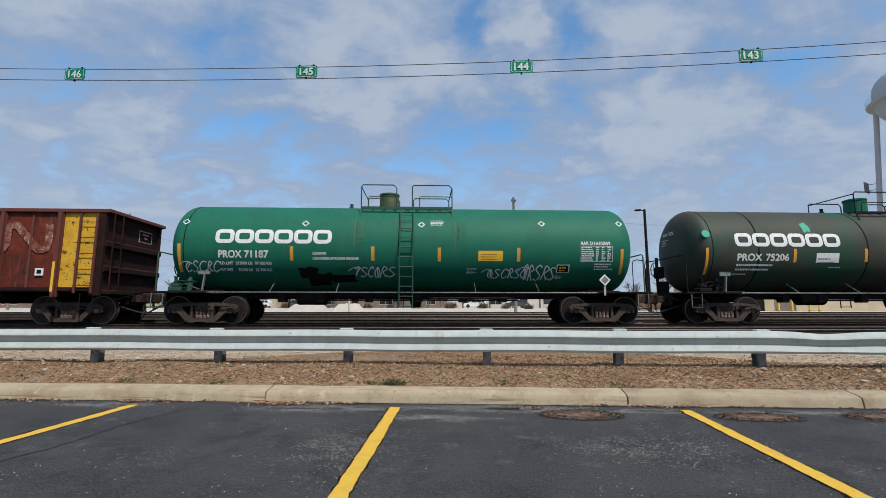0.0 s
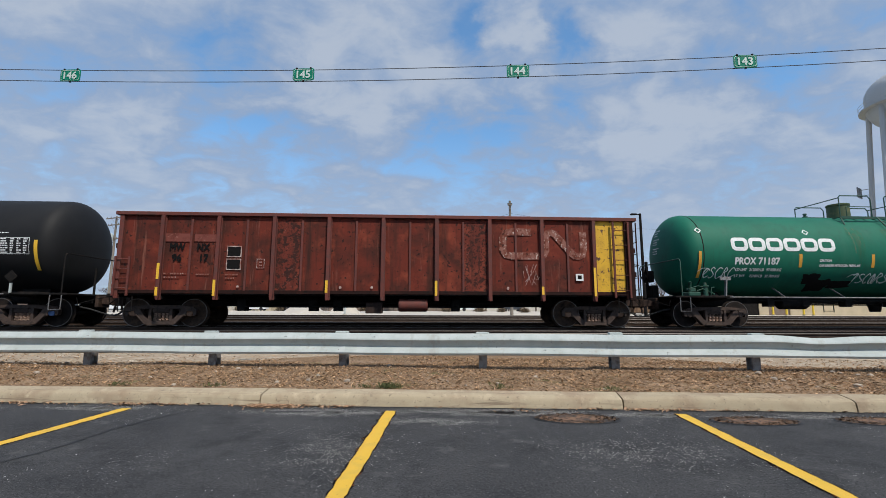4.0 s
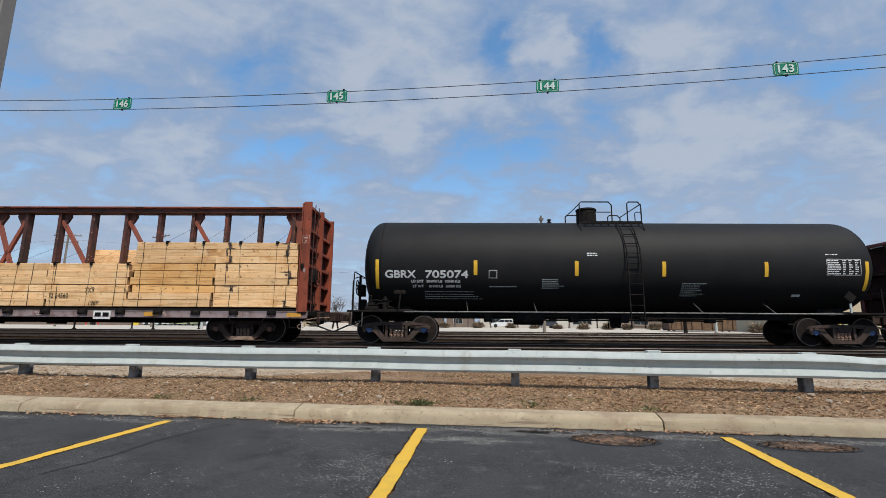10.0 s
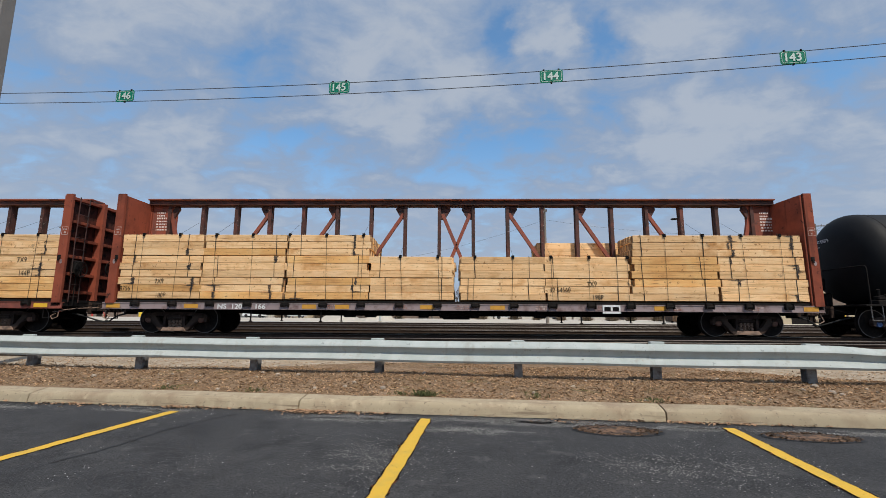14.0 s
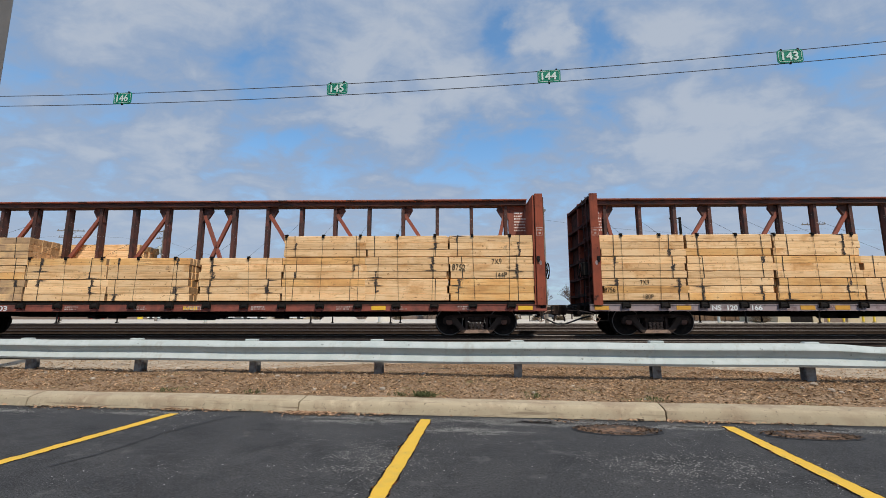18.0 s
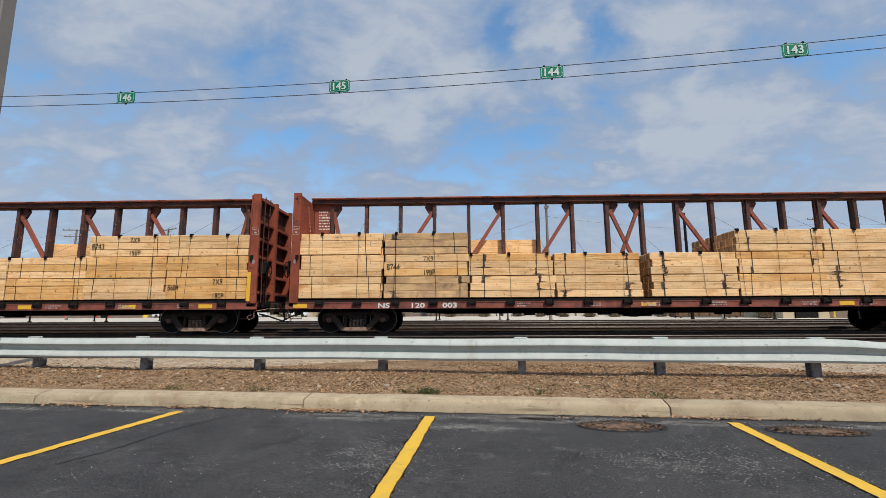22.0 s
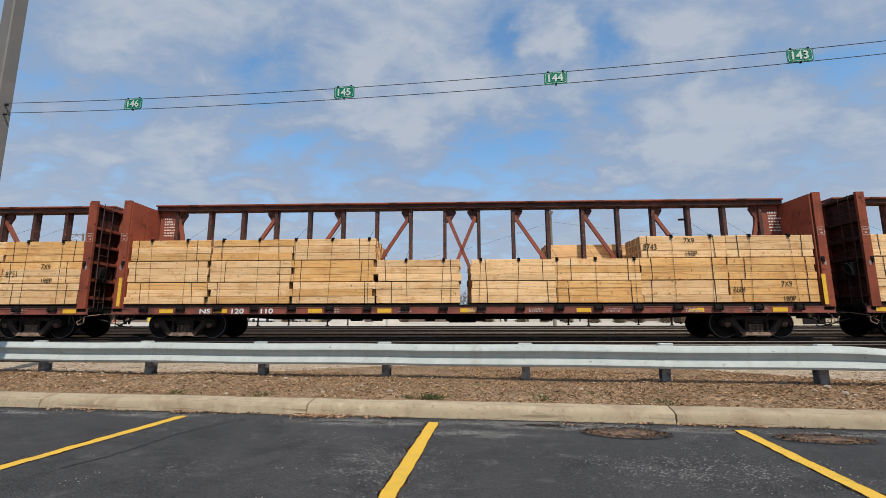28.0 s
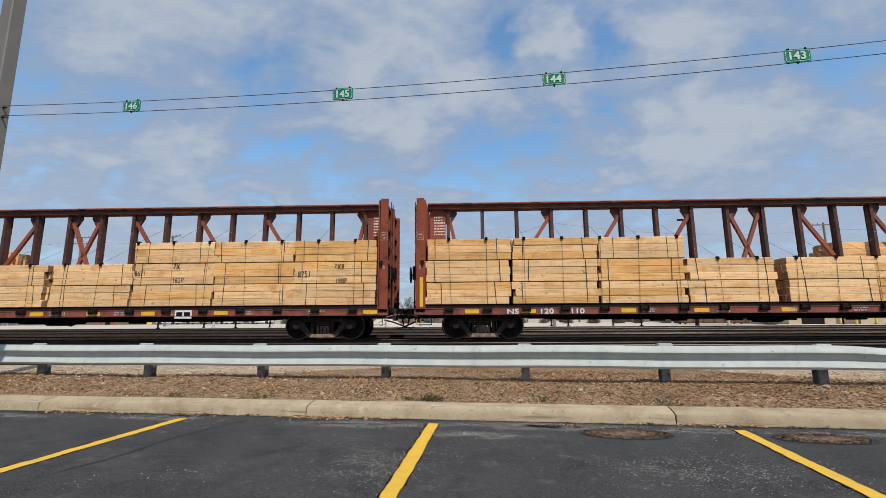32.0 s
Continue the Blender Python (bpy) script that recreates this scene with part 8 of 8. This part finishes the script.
def roll_off_container(x, y, long, high):
    """A rusty open-top steel container with side ribs, rails and an end door."""
    top = thing("roll_off_container", "rusty brown steel roll-off container beyond the tracks", "container", pose(x, y, far_z(y)))
    for q in (-1.1, 1.1):
        part("side_wall", Shape().prism([(0.25, 0.2), (long - 0.1, 0.2), (long, high), (0, high)], q - 0.02, q + 0.02), CONTAINER, top)
        part("top_rail", Shape().box(0, long, q - 0.07, q + 0.07, high, high + 0.12, 0.015), CONTAINER_DARK, top)
        part("bottom_rail", Shape().box(0.2, long - 0.1, q - 0.08, q + 0.08, 0.08, 0.22, 0.015), CONTAINER_DARK, top)
        for k in range(7):
            rx = 0.45 + (long - 0.8) * k / 6
            part("rib", Shape().box(rx - 0.07, rx + 0.07, q - (0.13 if q < 0 else 0.0), q + (0.13 if q > 0 else 0.0), 0.2, high, 0.012), CONTAINER, top)
    for px, lean in ((0.12, 0.12), (long - 0.05, -0.05)):
        part("end_door", Shape().box(px - 0.03, px + 0.03, -1.08, 1.08, 0.2, high), CONTAINER_DARK, top)
    part("bed", Shape().box(0.2, long - 0.1, -1.08, 1.08, 0.16, 0.22), CONTAINER_DARK, top)
    for q in (-0.8, 0.8):
        for px in (0.7, long - 0.7):
            part("wheel", Shape().lathe([(-0.08, 0.05), (-0.08, 0.10), (0.08, 0.10), (0.08, 0.05)], "y", 12, (px, q, 0.09)), STEEL_BLACK, top)


roll_off_container(18.6, 54, 7.1, 1.55)
gravel_bank(-18.6, 51, 2.4, 0.78, 1)
gravel_bank(-13.9, 51, 1.7, 0.82, 2)


def bollard(x, y, h, r, paint, label):
    top = thing("bollard", label, "bollard", pose(x, y, far_z(y)), "bollards")
    part("post", Shape().lathe([(-0.05, r), (h - r * 0.6, r), (h - r * 0.2, r * 0.7), (h, r * 0.1)], "z", 12), paint, top)
    part("footing", Shape().lathe([(-0.05, r * 1.8), (0.06, r * 1.8)], "z", 12), KERB, top)


def tree_line():
    """A far belt of bare woods and scrub along the edge of the town."""
    rng = random.Random(8)
    s = Shape()
    for _ in range(5200):
        x = rng.uniform(-190, 190)
        y = rng.uniform(112, 130)
        h = (2.6 + 2.2 * noise.noise((x * 0.05, 0, 0)) + 1.2 * noise.noise((x * 0.3, 5, 0))) * rng.uniform(0.5, 1.2)
        z = 1.05
        for _ in range(2):
            dx, dy = rng.uniform(-0.9, 0.9), rng.uniform(-0.4, 0.4)
            w = rng.uniform(0.03, 0.10)
            s.add([(x - w, y, z), (x + w, y, z), (x + dx, y + dy, z + max(0.8, h))], [(0, 1, 2)])
    tagged(part("far_woods", s, BARK), "far belt of bare grey-brown woods", "woods", kind="stuff")


tree_line()
building(-120, -80, 96, 12, 3.4, BRICK, [(-116, -112, 0.9, 2.3, "window"), (-106, -102, 0.9, 2.3, "window"), (-95, -93.5, 0, 2.3, "dark"), (-88, -84, 0.9, 2.3, "window")], "long low brown brick building at the town's edge")
building(-47.5, -42.2, 96, 10, 2.7, BUFF, [(-46, -44, 0.9, 2.1, "window")], "small buff building with one window")
building(-11, -5.5, 97, 10, 2.6, BRICK, [(-9.5, -7.5, 0.9, 2.1, "window")], "small brown brick building with one window")
building(25.5, 60, 99, 12, 3.3, BRICK, [(28, 31, 0.9, 2.3, "window"), (35, 38, 0.9, 2.3, "window"), (45, 46.4, 0, 2.3, "dark"), (51, 55, 0.9, 2.3, "window")], "low brown brick building behind shrubs")


for x in (33.2, 34.6, 36.4, 37.4):
    bollard(x, 51.0, 1.1, 0.10, YELLOW_PLAIN, "yellow steel bollard before the roller doors")
bollard(-65, 75, 2.1, 0.45, YELLOW_PLAIN, "thick yellow pillar beyond the tracks")
for x in (-84, -77, -74.5):
    bollard(x, 77, 1.9, 0.16, RED_PLAIN, "red post beyond the tracks")
for x in (-32, -12.5, 20.5):
    bollard(x, 46, 1.5, 0.12, GALV, "pale grey post beside the far track")


def water_tower(x, y):
    top = thing("water_tower", "pale grey multi-legged municipal water tower", "water tower", pose(x, y, far_z(y)))
    r, zc = 6.3, 37.6
    prof = [(zc - 5.4, 0.6)]
    for k in range(1, 9):
        q = -math.pi / 2 + k / 8 * math.pi / 2
        prof.append((zc + 5.2 * math.sin(q), r * math.cos(q)))
    prof.append((zc + 1.4, r))
    for k in range(1, 9):
        q = k / 8 * math.pi / 2
        prof.append((zc + 1.4 + 4.6 * math.sin(q), max(0.05, r * math.cos(q))))
    part("tank", Shape().lathe(prof, "z", 48), TOWER_WHITE, top)
    part("catwalk", Shape().lathe([(zc - 0.9, r - 0.1), (zc - 0.9, r + 0.9), (zc - 0.7, r + 0.9), (zc - 0.7, r - 0.1)], "z", 48), TOWER_WHITE, top)
    n = 48
    ring = lambda z: [((r + 0.88) * math.cos(2 * math.pi * k / n), (r + 0.88) * math.sin(2 * math.pi * k / n), z) for k in range(n + 1)]
    for z in (zc - 0.2, zc + 0.3):
        part("catwalk_rail", Shape().tube(ring(z), 0.03, 4), TOWER_WHITE, top)
    for k in range(6):
        a = radians(126 + 60 * k)
        cx, cy = math.cos(a), math.sin(a)
        leg = part("leg", Shape().tube([(5.95 * 1.38 * cx, 5.95 * 1.38 * cy, -0.2), (5.95 * cx, 5.95 * cy, zc - 0.8)], 0.42, 16), TOWER_WHITE, top)
        if k == 0:
            out = lambda d, side, z: (d * cx - side * cy, d * cy + side * cx, z)
            for side in (-0.9, 0.0, 0.9):
                part("antenna", Shape().tube([out(8.6, side, 21.4), out(8.6, side, 23.4)], 0.14, 6), GALV_DARK, leg)
            part("antenna_mount", Shape().tube([out(8.4, -1.1, 21.8), out(8.4, 1.1, 21.8)], 0.05, 6).tube([out(8.4, 0, 21.8), out(7.0, 0, 21.8)], 0.05, 6).tube([out(8.4, 0, 22.9), out(7.0, 0, 22.9)], 0.05, 6), GALV_DARK, leg)
    part("riser", Shape().lathe([(0, 0.9), (zc - 5, 0.9)], "z", 20), TOWER_WHITE, top)
    for k in range(9):
        a = radians(206 + 6.5 * k)
        w = 0.28
        part("letter_bar", Shape().box(-w, w, -0.03, 0.03, -0.7, 0.7), STEEL_BLACK, top, at=pose((r + 0.05) * math.cos(a), (r + 0.05) * math.sin(a), zc + 1.0, 0, 0, math.degrees(a) + 90))


water_tower(79.6, 80)


# ---- what moves ----
def motions():
    """The train rolls along its track; its wheels turn with it."""
    for car, a, *up in RIDERS:
        walk(car, [(t, on_track(a + run(t), 0, up[0] if up else 0.0)) for t in range(33)])
    for wheelset, x, _ in WHEELSETS:
        rows = []
        for k in range(0, 961, 4):
            t = k / FPS
            rows.append((t, pose(x, 0, WHEEL_R) @ Matrix.Rotation(run(t) / WHEEL_R, 4, "Y")))
        walk(wheelset, rows)


motions()
